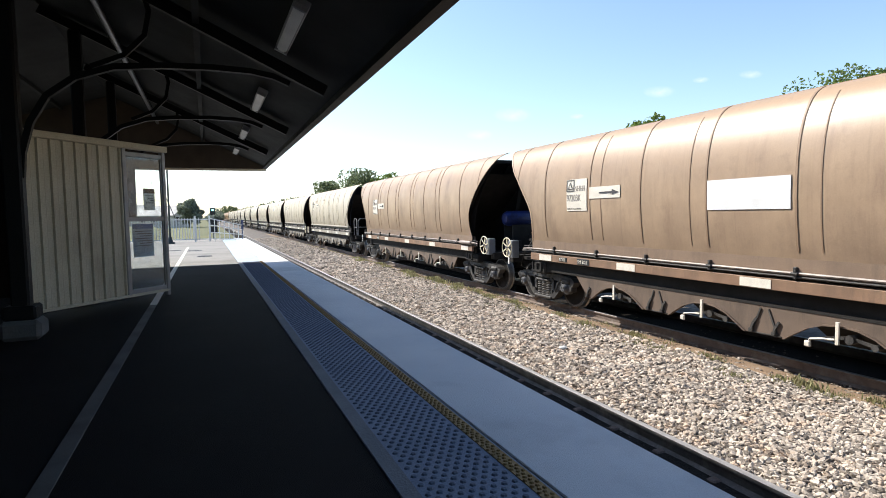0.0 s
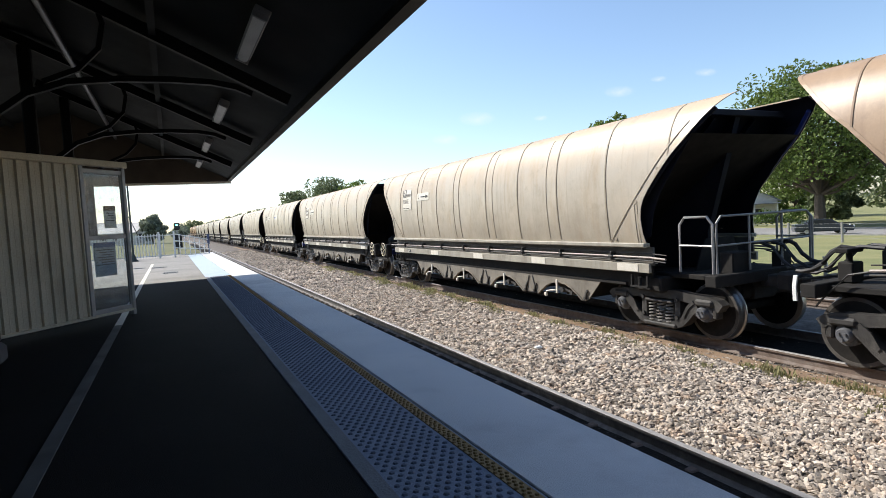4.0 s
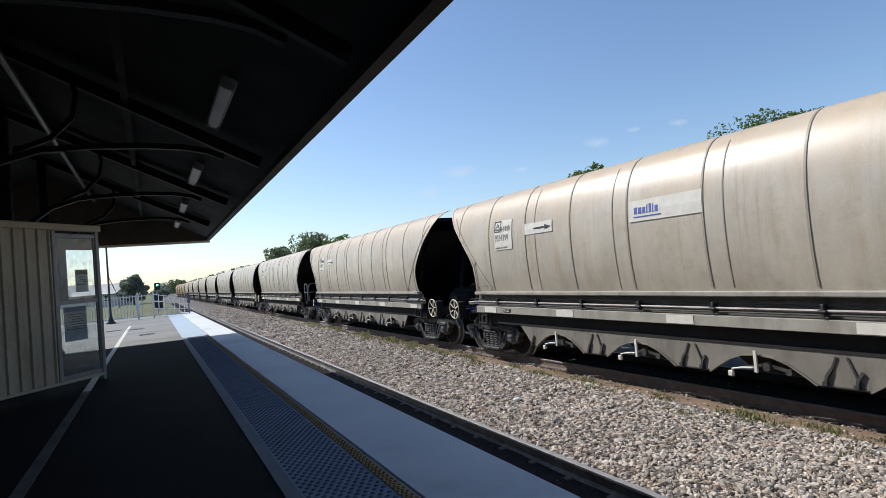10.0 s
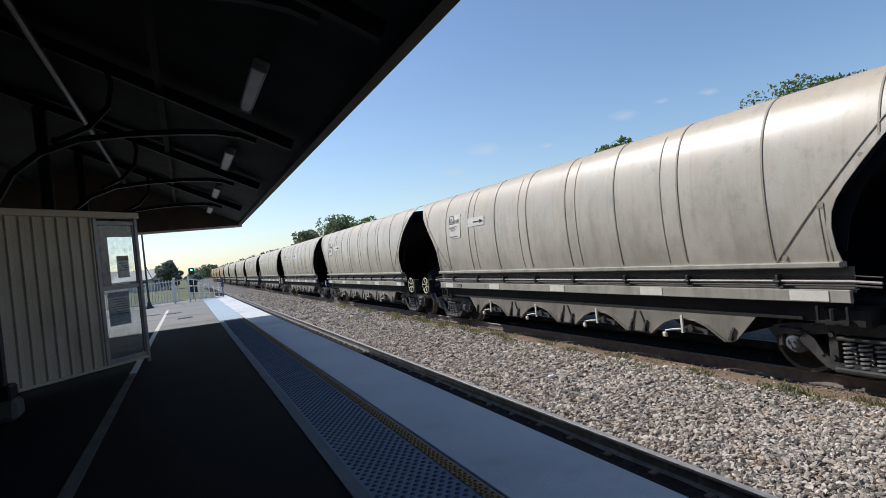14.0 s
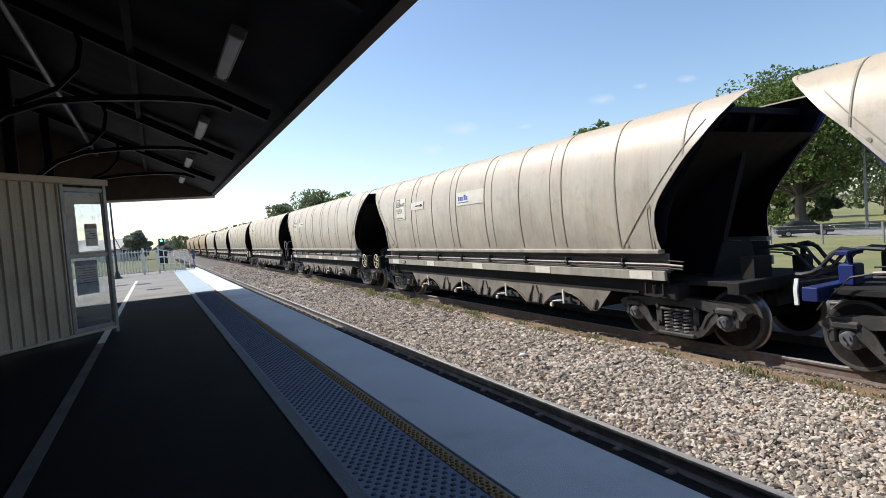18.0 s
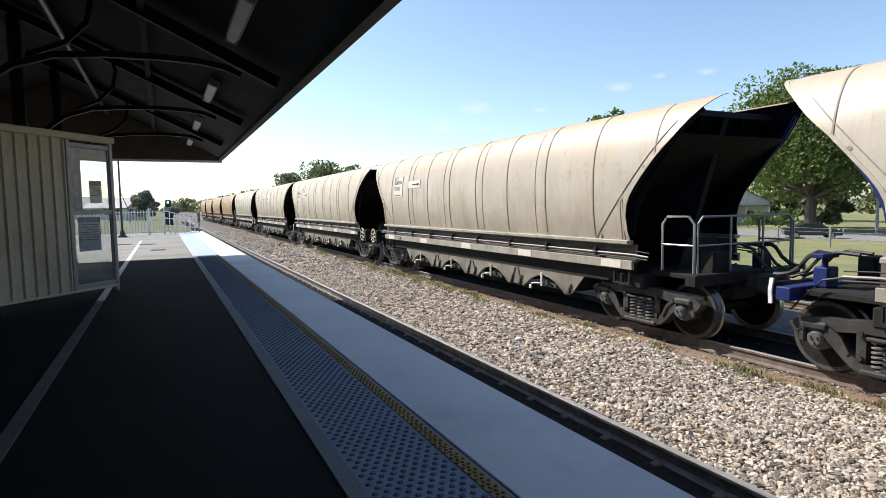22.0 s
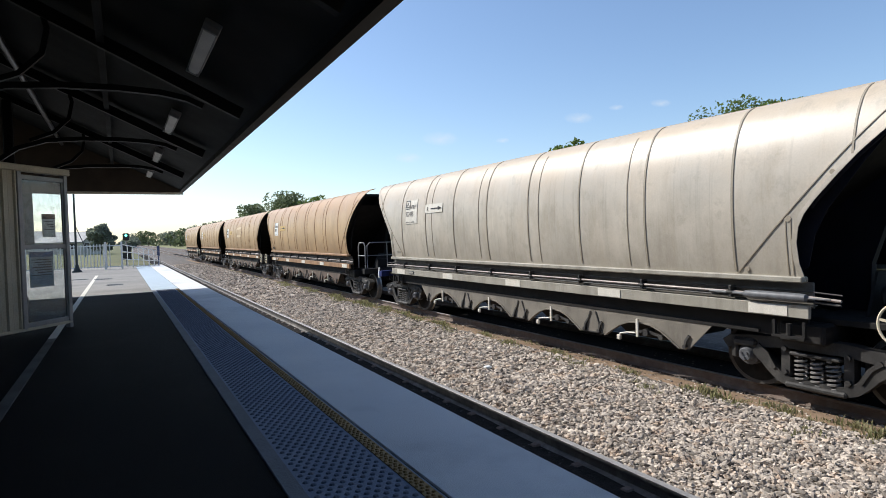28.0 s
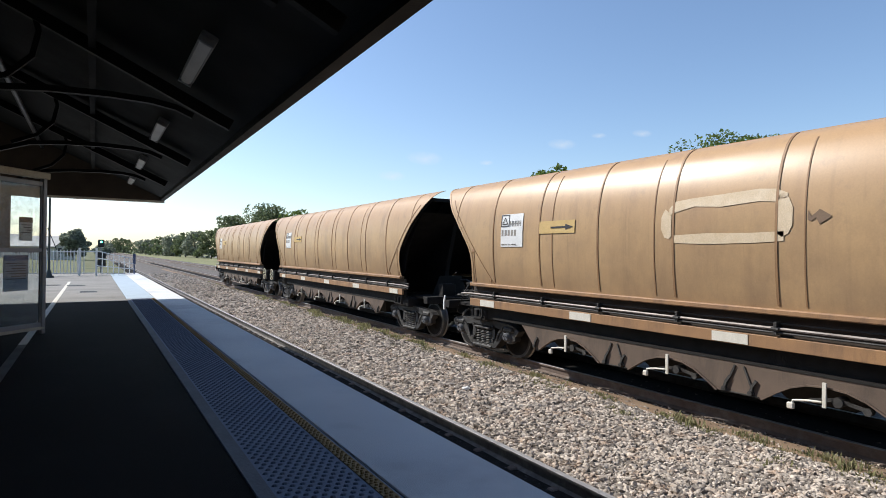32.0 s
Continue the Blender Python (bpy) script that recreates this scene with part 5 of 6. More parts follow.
        piece("handle_rod", cached("handle_rod", handle_rod, GREASE), wagon, rz=rz)
        piece("loop_hose", cached("loop_hose", loop_hose, HOSE, True), wagon, rz=rz)
        piece("cable", cached("cable", cable, HOSE), wagon, rz=rz)
        for q in range(2):
            piece("hose", cached(("hose", q), lambda q=q: hose(q), HOSE), wagon, rz=rz)
        for y in BAYS:
            if rz == 0:
                piece("chute", cached("chute", chute, DARK_FRAME), wagon, y=y)
    piece("air_tank", cached(("air_tank", paint == "brown"), air_tank, NAVY if paint == "brown" else DARK_FRAME, True), wagon, z=0.72 if paint == "brown" else 0.0)
    if paint == "brown":
        for y in (6.35, 6.85):
            bm = B()
            box(bm, -0.1, 0.5, y - 0.03, y + 0.03, 1.06, 1.86, 0.01)
            part("tank_bracket", bm, DARK_FRAME, wagon)
    for s, rz in ((-1, 0), (1, 180)):
        st = piece("handbrake_stand", cached(("wheel_stand", paint == "brown"), wheel_stand, GREY_BOX if paint == "brown" else DARK_FRAME), wagon, s * 1.5, 7.0, 1.32 if paint == "brown" else 1.14, rz)
        hw = piece("handwheel", cached("handwheel", handwheel, CREAM_RIM, True), st, label="cream handbrake wheel")
        for a in range(6):
            sp_ = new("spoke", cached("spoke", spoke, CREAM_RIM))
            sp_.parent = st
            sp_.matrix_basis = pose(0, 0, 0, a * 60 + 17 * k, 0, 0)
    if k % 2:
        piece("brake_cylinder", cached(("brake_cylinder", paint), brake_cylinder, CAP if paint not in ("orange", "brown") else PIPE, True), wagon, rz=180, label="slim horizontal brake cylinder")
    if railed:
        piece("railing", cached("railing", railing, GALV, True), wagon, label="grey end railing")
        bm_key = "railing_far"
        if bm_key not in CACHE:
            bm = railing()
            bmesh.ops.scale(bm, vec=(-1, 1, 1), verts=bm.verts)
            CACHE[bm_key] = finish("railing", bm, GALV, True)
        piece("railing", CACHE[bm_key], wagon)
        piece("railing", cached("railing_front", railing_front, GALV, True), wagon)
    # plates and marks on the side that faces the platform
    turned = k % 2
    near = 180 if turned else 0

    def on_side(name, y0, y1, z0, z1, material, label="", proud=0.0, follow=True):
        """A thin plate bent to the side; y0 > y1 in the train's direction of view."""
        bm = B()
        rows = []
        n = 6
        for off in (0.012 + proud, 0.003 + proud):
            rows.append([[bm.verts.new((-half_width(z0 + (z1 - z0) * i / n) - off - 0.002, y, z0 + (z1 - z0) * i / n)) for y in (y0, y1)] for i in range(n + 1)])
        for rr in rows:
            for a, b in zip(rr, rr[1:]):
                bm.faces.new((a[0], a[1], b[1], b[0]))
        for e in (0, 1):
            for i in range(n):
                bm.faces.new((rows[0][i][e], rows[0][i + 1][e], rows[1][i + 1][e], rows[1][i][e]))
        ob = part(name, bm, material, wagon, label)
        ob.matrix_basis = pose(0, 0, 0, 0, 0, near)
        return ob

    def smear(name, cols, material):
        """A brushed patch of paint: columns of (y, low z, high z)."""
        bm = B()
        n = 5
        grid = [[bm.verts.new((-half_width(a + (b - a) * i / n) - 0.008, y, a + (b - a) * i / n)) for i in range(n + 1)] for y, a, b in cols]
        for p, q in zip(grid, grid[1:]):
            for i in range(n):
                bm.faces.new((p[i], p[i + 1], q[i + 1], q[i]))
        ob = part(name, bm, material, wagon, "paler overpainted patch", smooth=True)
        ob.matrix_basis = pose(0, 0, 0, 0, 0, near)
        return ob

    def text_on(parent, text, size, y, z, material, bold=0.0, squeeze=1.0, lift=-0.004):
        me = lettering(text, size, material, bold)
        h = half_width(z) + 0.004
        lean = math.degrees(math.atan2(half_width(z) - half_width(z + size * 0.7), size * 0.7))
        ob = new("lettering", me)
        ob.parent = parent
        ob.matrix_basis = Matrix.Translation((-h - 0.018 - lift, y, z)) @ Matrix.Rotation(radians(-90), 4, "Z") @ pose(0, 0, 0, -lean, 0, 0) @ Matrix.Diagonal((squeeze, 1, 1, 1))
        return ob

    def tilted(y0, y1, z0, z1, material, parent, name, proud):
        bm = B()
        for off in (0.0,):
            a = [bm.verts.new((-half_width(z) - 0.016 - proud, y, z)) for y, z in ((y0, z0), (y1, z0), (y1, z1), (y0, z1))]
            b = [bm.verts.new((v.co.x + 0.004, v.co.y, v.co.z)) for v in a]
            bm.faces.new(a)
            bm.faces.new(b[::-1])
            for i in range(4):
                bm.faces.new((a[i], b[i], b[(i + 1) % 4], a[(i + 1) % 4]))
        return part(name, bm, material, parent)

    if number:
        pl_mat = WHITE if paint == "orange" else OFFWHITE
        dz = -0.31 if paint == "brown" else -0.16 if paint == "orange" else 0.0
        pl = on_side("number_plate_panel", 4.8, 4.11, 2.54 + dz, 3.2 + dz, pl_mat, "off-white class and number panel")
        if paint == "brown":
            pl.matrix_basis = pl.matrix_basis @ pose(0, -0.4, 0)
        # square emblem with a triangle
        for a, b, c, d in ((4.79, 4.776, 2.95, 3.19), (4.544, 4.53, 2.95, 3.19), (4.776, 4.544, 2.95, 2.964), (4.776, 4.544, 3.176, 3.19)):
            tilted(a, b, c + dz, d + dz, INK, pl, "emblem_border", 0.009)
        bm = B()
        for (ya, za), (yb, zb) in (((4.74, 3.0 + dz), (4.66, 3.13 + dz)), ((4.66, 3.13 + dz), (4.58, 3.0 + dz)), ((4.58, 3.0 + dz), (4.74, 3.0 + dz))):
            flat_bar(bm, [(-half_width(za) - 0.025, ya, za), (-half_width(zb) - 0.025, yb, zb)], 0.004, 0.014, (1, 0, 0))
        part("emblem_triangle", bm, INK, pl)
        text_on(pl, "NHHH", 0.16, 4.515, 2.95 + dz, FADED_INK, 0.0, 0.76)
        if number == "bars":
            for i in range(5):
                tilted(4.77 - i * 0.1, 4.71 - i * 0.1, 2.76 + dz, 2.88 + dz, FADED_INK, pl, "number_stroke", 0.002)
        else:
            text_on(pl, number, 0.2, 4.79, 2.745 + dz, FADED_INK, 0.0, 0.78)
        text_on(pl, "LENGTH   15.4   METRES", 0.045, 4.77, 2.57 + dz, FADED_INK, 0.0)
    if paint in ("tan", "grey"):
        mk = text_on(wagon, "SM 08-24", 0.065, 5.6, 1.72, FADED_CHALK, 0.0, 1.0, -0.013)
        mk.matrix_basis = pose(0, 0, 0, 0, 0, near) @ mk.matrix_basis
    if number and number != "bars":
        sb_ = B()
        box(sb_, -1.412, -1.4, 4.5, 4.8, 1.115, 1.205, 0.004)
        sill_plate = part("sill_number_plate", sb_, BLACK, wagon, "small black number plate on the sill")
        sill_plate.matrix_basis = pose(0, 0, 0, 0, 0, near)
        nm_ = new("lettering", lettering(number[:5], 0.09, OFFWHITE))
        nm_.parent = sill_plate
        nm_.matrix_basis = Matrix.Translation((-1.414, 4.775, 1.128)) @ Matrix.Rotation(radians(-90), 4, "Z")
    if paint == "brown":
        sm_ = B()
        box(sm_, -1.412, -1.4, 3.72, 4.12, 1.09, 1.22, 0.004)
        sm_plate = part("date_plate", sm_, BLACK, wagon, "small black plate with a chalked date")
        sm_plate.matrix_basis = pose(0, 0, 0, 0, 0, near)
        dt_ = new("lettering", lettering("SM 8/26", 0.1, OFFWHITE))
        dt_.parent = sm_plate
        dt_.matrix_basis = Matrix.Translation((-1.414, 4.1, 1.12)) @ Matrix.Rotation(radians(-90), 4, "Z")
    if k == 14:
        on_side("black_patch", 5.55, 5.2, 1.7, 1.8, BLACK, "small black painted-out patch")
    if letter is not None:
        da = -0.32 if paint == "brown" else -0.17 if paint == "orange" else 0.0
        ar = on_side("arrow_panel", 3.62, 2.7, 2.79 + da, 3.02 + da, OFFWHITE if paint != "orange" else surface("yellow_panel", (0.6, 0.42, 0.16), (0.52, 0.35, 0.13), 5, 0.6), "panel with a dark arrow")
        bm = B()
        h = half_width(2.905 + da) + 0.024
        v = [bm.verts.new((-h, y, z + da)) for y, z in ((3.3, 2.915), (3.3, 2.885), (2.92, 2.885), (2.92, 2.85), (2.74, 2.9), (2.92, 2.95), (2.92, 2.915))]
        w = [bm.verts.new((q.co.x + 0.01, q.co.y, q.co.z)) for q in v]
        bm.faces.new(v)
        bm.faces.new(w[::-1])
        for i in range(len(v)):
            j = (i + 1) % len(v)
            bm.faces.new((v[i], w[i], w[j], v[j]))
        part("arrow", bm, INK, ar)
        if letter:
            text_on(ar, letter, 0.14, 3.52, 2.85 + da, INK, 0.001)
    if sign == "blue":
        sg = on_side("side_sign", 0.66, -0.73, 2.73, 3.07, OFFWHITE, "white sign with a blue emblem")
        for i, (u, w, hh) in enumerate(((0.55, 0.07, 0.11), (0.46, 0.07, 0.1), (0.37, 0.06, 0.1), (0.29, 0.025, 0.13), (0.24, 0.05, 0.14), (0.17, 0.025, 0.13), (0.12, 0.06, 0.1))):
            tilted(u, u - w, 2.85, 2.85 + hh, INK_BLUE, sg, "emblem_stroke", 0.002)
        tilted(0.56, 0.0, 2.79, 2.81, INK_BLUE, sg, "emblem_underline", 0.002)
    elif sign == "white":
        on_side("side_sign", 0.7, -0.66, 2.21, 2.66, WHITE, "blank white panel")
    elif sign == "patch":
        pm = surface("overpainted_patch", (0.68, 0.55, 0.38), (0.58, 0.44, 0.27), 7, 0.55)
        scar = surface("dark_scar", (0.16, 0.1, 0.06), (0.2, 0.13, 0.075), 9, 0.7)
        smear("paint_scar", [(-1.09, 2.68, 2.8), (-1.13, 2.66, 2.72), (-1.18, 2.7, 2.76), (-1.22, 2.62, 2.8), (-1.28, 2.66, 2.76), (-1.34, 2.7, 2.72)], scar)
        smear("paint_patch", [(0.8, 2.82, 2.92), (0.7, 2.86, 3.02), (0.4, 2.93, 3.05), (0.0, 2.9, 3.07), (-0.5, 2.94, 3.1), (-0.72, 2.92, 3.08), (-0.85, 2.96, 3.02)], pm)
        smear("paint_patch", [(0.72, 2.42, 2.53), (0.2, 2.4, 2.55), (-0.4, 2.41, 2.54), (-0.82, 2.43, 2.55)], pm)
        smear("paint_patch", [(0.93, 2.62, 2.8), (0.87, 2.5, 2.92), (0.8, 2.48, 2.86), (0.76, 2.52, 2.8)], pm)
        smear("paint_patch", [(-0.74, 2.52, 3.0), (-0.8, 2.48, 3.02), (-0.87, 2.52, 2.96), (-0.92, 2.62, 2.84)], pm)
    sets = bogie(wagon, -5.91) + bogie(wagon, 5.91)
    return wagon, sets


TRAIN = (
    ("brown", "97203K", "", "white", "rust-brown coal hopper wagon with a blank white side panel"),
    ("brown", "bars", "", "", "rust-brown coal hopper wagon with streaked grimy sides"),
    ("tan", "93341E", "L", "", "dusty tan coal hopper wagon with end railing"),
    ("tan", "93342N", "L", "", "dusty tan coal hopper wagon with dark navy ends"),
    ("tan", "93343W", "", "blue", "dusty tan coal hopper wagon with a white and blue sign"),
    ("tan", "93344X", "R", "", "dusty tan coal hopper wagon with worn paint"),
    ("grey", "93331T", "", "", "weathered grey coal hopper wagon with end railing"),
    ("grey", "93332F", "", "", "weathered grey coal hopper wagon with dark navy ends"),
    ("grey", "93333Y", "", "blue", "weathered grey coal hopper wagon with a white and blue sign"),
    ("grey", "93334A", "", "", "weathered grey coal hopper wagon with cream handbrake wheel"),
    ("tan", "93241U", "", "", "dusty tan coal hopper wagon with end railing"),
    ("tan", "bars", "", "", "dusty tan coal hopper wagon with dark navy ends"),
    ("tan", "bars", "", "blue", "dusty tan coal hopper wagon with a white and blue sign"),
    ("grey", "93244B", "R", "", "weathered grey coal hopper wagon with dark streaks"),
    ("orange", "98071Y", "L", "", "orange-brown coal hopper wagon with end railing"),
    ("orange", "bars", "", "patch", "orange-brown coal hopper wagon with a paler overpainted patch"),
    ("orange", "bars", "", "", "orange-brown coal hopper wagon with a dull yellow arrow panel"),
    ("orange", "bars", "", "", "orange-brown last coal hopper wagon of the train"),
)
WAGONS, WHEELSETS = [], []
for k, (paint, number, letter, sign, label) in enumerate(TRAIN):
    w, sets = hopper_wagon(k, paint, number, letter, sign, k in (2, 6, 10, 14), label)
    WAGONS.append(w)
    WHEELSETS.append(sets)

# ---- beyond the train ----


def leafy(name, clumps, per, size, seed):
    """Leaves scattered in uneven clumps, each a small bent card."""
    rnd = np.random.RandomState(seed)
    vs, fs = [], []
    for cx, cy, cz, r in clumps:
        d = rnd.normal(size=(per, 3))
        d /= np.linalg.norm(d, axis=1)[:, None]
        d *= (r * rnd.uniform(0.35, 1.0, per) ** 0.6)[:, None]
        d[:, 2] *= 0.75
        for q in d:
            c = np.array((cx, cy, cz)) + q
            u = rnd.normal(size=3)
            u /= np.linalg.norm(u)
            v = np.cross(u, rnd.normal(size=3))
            v /= np.linalg.norm(v)
            s = size * rnd.uniform(0.6, 1.4)
            i = len(vs)
            n = np.cross(u, v)
            vs += [tuple(c - u * s), tuple(c + v * s * 0.55 + n * s * 0.2), tuple(c + u * s), tuple(c - v * s * 0.55 + n * s * 0.2)]
            fs += [(i, i + 1, i + 2), (i, i + 2, i + 3)]
    me = bpy.data.meshes.new(name)
    me.from_pydata(vs, [], fs)
    return me


def tree(x, y, z, height, radius, seed, leaf, label, clumps=26, per=150, size=0.3, low=0.25, group="trees"):
    rnd = random.Random(seed)
    t = thing("tree", None, None, label, "tree", group, at=pose(x, y, z))
    bm = B()
    r0 = height * 0.03
    top = height * (low + 0.2)
    lean = (rnd.uniform(-0.4, 0.4), rnd.uniform(-0.4, 0.4))
    pts = [Vector((lean[0] * i / 4, lean[1] * i / 4, top * i / 4 - (0.1 if i == 0 else 0))) for i in range(5)]
    for i, (a, b) in enumerate(zip(pts, pts[1:])):
        rod(bm, a, b, r0 * (1.25 - 0.2 * i), 8, r0 * (1.05 - 0.2 * i))
    cl = []
    for i in range(clumps):
        a = i * 2.4 + rnd.uniform(-0.4, 0.4)
        k = (i + 0.5) / clumps
        zz = height * (low + (1 - low) * (0.12 + 0.76 * k))
        shell = math.sqrt(max(0.08, 1 - (2 * k - 0.85) ** 2 * 0.8))
        rr = radius * shell * rnd.uniform(0.35, 0.95)
        cl.append((math.cos(a) * rr, math.sin(a) * rr, zz + rnd.uniform(-0.05, 0.06) * height, radius * rnd.uniform(0.22, 0.4)))
    for c in cl[::2]:
        s = pts[rnd.randint(2, 4)]
        m = (s + Vector(c[:3])) * 0.5 + Vector((0, 0, -0.05 * height))
        rod(bm, s, m, r0 * 0.4, 6, r0 * 0.25)
        rod(bm, m, Vector(c[:3]), r0 * 0.25, 6, r0 * 0.08)
    part("trunk", bm, BARK, t, "brown trunk and limbs")
    me = leafy("crown", cl, per, size, seed)
    me.materials.append(leaf)
    cr = new("crown", me)
    cr.parent = t
    return t


def at_bearing(az, dist):
    return math.sin(radians(az)) * dist, math.cos(radians(az)) * dist


X, Y = at_bearing(59.3, 76)
tree(X, Y, -2.4, 18.2, 9.0, 5, LEAF, "large spreading green tree beyond the road", 105, 300, 0.21, 0.2)
X, Y = at_bearing(42.5, 92)
tree(X, Y, -2.4, 17.4, 6.0, 6, LEAF, "tall green tree seen above the train", 30, 160, 0.35, 0.3)
X, Y = at_bearing(70.5, 84)
tree(X, Y, -2.4, 10.5, 5.0, 8, LEAF, "green tree beside a house beyond the road", 26, 160, 0.32, 0.15)
X, Y = at_bearing(51, 110)
tree(X, Y, -2.4, 9.0, 5.5, 9, LEAF_DARK, "dark green tree behind the houses", 22, 120, 0.4, 0.15)
X, Y = at_bearing(14.6, 215)
tree(X, Y, -2.4, 20.4, 10.5, 11, LEAF_DARK, "tall dark tree in the far row", 44, 120, 0.5, 0.2)
X, Y = at_bearing(11.3, 225)
tree(X, Y, -2.4, 17.0, 7.0, 12, LEAF_DARK, "dark tree in the far row", 30, 110, 0.5, 0.25)
X, Y = at_bearing(17.5, 205)
tree(X, Y, -2.4, 18.5, 10.0, 13, LEAF, "broad green tree in the far row", 36, 110, 0.5, 0.1)
for i, (az, dist, h, r) in enumerate(((9.4, 240, 10, 7), (8.2, 255, 10.5, 7), (7.2, 275, 9.5, 7), (6.2, 300, 9.5, 7.5), (5.0, 330, 8.5, 7), (4.0, 370, 7.5, 7), (2.2, 420, 8.5, 9), (20.5, 190, 10, 6.5), (25, 170, 9, 6), (1.2, 480, 7.5, 9))):
    X, Y = at_bearing(az, dist)
    tree(X, Y, -2.4 if az > 4.5 else -1.4, h + 1.5, r, 20 + i, LEAF_HAZY if i % 2 else LEAF_DARK, "green tree in the far row along the line", 16, 70, 0.65, 0.02)
X, Y = at_bearing(-1.4, 118)
tree(X, Y, -0.8, 5.5, 2.3, 31, LEAF_HAZY, "round dark tree beyond the platform end", 22, 110, 0.3, 0.12)
for i, (az, dist, h, r) in enumerate(((-4.5, 190, 3.4, 4), (-6.5, 180, 3.6, 4), (-9, 170, 5, 5), (0.6, 260, 3.2, 4), (-12, 160, 5.5, 6))):
    X, Y = at_bearing(az, dist)
    tree(X, Y, -0.8, h, r, 40 + i, LEAF_HAZY, "low distant tree behind the field", 14, 60, 0.5, 0.02)

# far woods along the horizon, one strip of leaves
rw = np.random.RandomState(9)
woods = [(float(x), float(y), float(rw.uniform(-1.0, 1.2)), float(rw.uniform(2.2, 3.6))) for x, y in [at_bearing(a, d) for a, d in zip(np.linspace(-30, 88, 190), rw.uniform(480, 620, 190))]]
me = leafy("far_woods", woods, 34, 1.5, 77)
me.materials.append(LEAF_HAZY)
tagged(new("far_woods", me), "low line of distant dark trees on the horizon", "trees", kind="stuff")

# road, verge, hedge
rd = new("road", sheet("road", [52.5, 56, 60, 64.5], [-200, -60, 0, 40, 80, 130, 200, 400], lambda x, y: ground_z(x, y) + 0.03, ROAD))
tagged(rd, "pale grey asphalt road beyond the tracks", "road", kind="structure")
kb = B()
box(kb, 52.2, 52.45, -200, 400, -2.5, -2.26, 0.02)
thing("kerb", kb, OLD_CONCRETE, "concrete kerb along the road", "kerb", kind="structure")
rh = random.Random(4)
for x0, y0, x1, y1, h in ((72, 6, 71.5, 22, 2.6), (71.5, 23, 71, 33, 3.0), (71.2, 44.6, 70.1, 46.4, 2.5), (69.8, 46.7, 68.1, 49.1, 2.0)):
    n = int(math.hypot(x1 - x0, y1 - y0) / 0.7)
    cl = [(x0 + (x1 - x0) * i / n, y0 + (y1 - y0) * i / n, rh.uniform(0.5, h * 0.85), rh.uniform(0.7, 1.0)) for i in range(n) for _ in range(3)]
    me = leafy("hedge", cl, 60, 0.16, 55)
    me.materials.append(LEAF_LIGHT)
    hd = new("hedge", me)
    hd.location.z = -2.4
    tagged(hd, "trimmed light green hedge in front of the houses", "hedge", "garden hedges")

for i, (x, y, h, r) in enumerate(((98, 18, 11, 6), (96, 34, 9, 6), (99, 46, 12, 6.5), (94, 60, 10, 6), (90, 76, 11, 6.5), (84, 92, 10, 6), (76, 27, 6, 3.4), (75, 43, 5, 3.0), (80, 10, 8, 5))):
    tree(x, y, -2.4, h, r, 90 + i, LEAF_DARK if i % 3 else LEAF, "green garden tree behind the hedges", 22, 110, 0.4, 0.05)

# wire fence between the tracks and the road
fp = B()
box(fp, -0.06, 0.06, -0.06, 0.06, -0.1, 1.35, 0.01)
fp_me = finish("fence_post", fp, OLD_CONCRETE)
fence = thing("wire_fence", None, None, "wire fence on grey posts along the railway grass", "fence", at=pose(40, 0, 0))
for i in range(26):
    o = new("fence_post", fp_me)
    o.parent, o.location = fence, (0, -10 + i * 3.6, ground_z(40, 0))
for h in (0.3, 0.65, 1.0, 1.25):
    bm = B()
    rod(bm, (0, -10, ground_z(40, 0) + h), (0, 80, ground_z(40, 0) + h), 0.008, 4)
    part("wire", bm, GALV, fence)


def house(x, y, z, turn, w, d, h, wall, roof, label):
    """A small house with a gabled roof, windows and door."""
    hs = thing("house", None, None, label, "house", "houses beyond the road", at=pose(x, y, z, 0, 0, turn))
    bm = B()
    box(bm, -w / 2, w / 2, -d / 2, d / 2, -0.3, h)
    plate(bm, [(-w / 2, h), (w / 2, h), (0, h + w * 0.27)], "y", -d / 2, d)
    part("wall", bm, wall, hs)
    for s in (-1, 1):
        bm = B()
        a = [(s * (w / 2 + 0.5), h - 0.27), (0, h + w * 0.27 + 0.02), (0, h + w * 0.27 + 0.2), (s * (w / 2 + 0.5), h - 0.09)]
        plate(bm, a, "y", -d / 2 - 0.4, d + 0.8)
        part("roof", bm, roof, hs)
    for face, spots in (("y", (-w * 0.28, w * 0.22)), ("x", (-d * 0.3, 0.0, d * 0.3))):
        for u in spots:
            bm = B()
            if face == "y":
                box(bm, u - 0.65, u + 0.65, -d / 2 - 0.06, -d / 2 + 0.02, 0.95, 2.15, 0.02)
            else:
                box(bm, -w / 2 - 0.06, -w / 2 + 0.02, u - 0.65, u + 0.65, 0.95, 2.15, 0.02)
            win = part("window", bm, WHITE, hs, "white window frame")
            bm = B()
            if face == "y":
                box(bm, u - 0.56, u + 0.56, -d / 2 - 0.066, -d / 2 - 0.04, 1.04, 2.06)
            else:
                box(bm, -w / 2 - 0.066, -w / 2 - 0.04, u - 0.56, u + 0.56, 1.04, 2.06)
            part("pane", bm, BLACK, win)
    return hs


CREAM_WALL = surface("cream_weatherboard", (0.62, 0.6, 0.54), (0.55, 0.53, 0.47), 2, 0.8)
GREY_ROOF = surface("grey_tin_roof", (0.2, 0.21, 0.22), (0.15, 0.16, 0.17), 1.5, 0.6)
X, Y = at_bearing(70, 93)
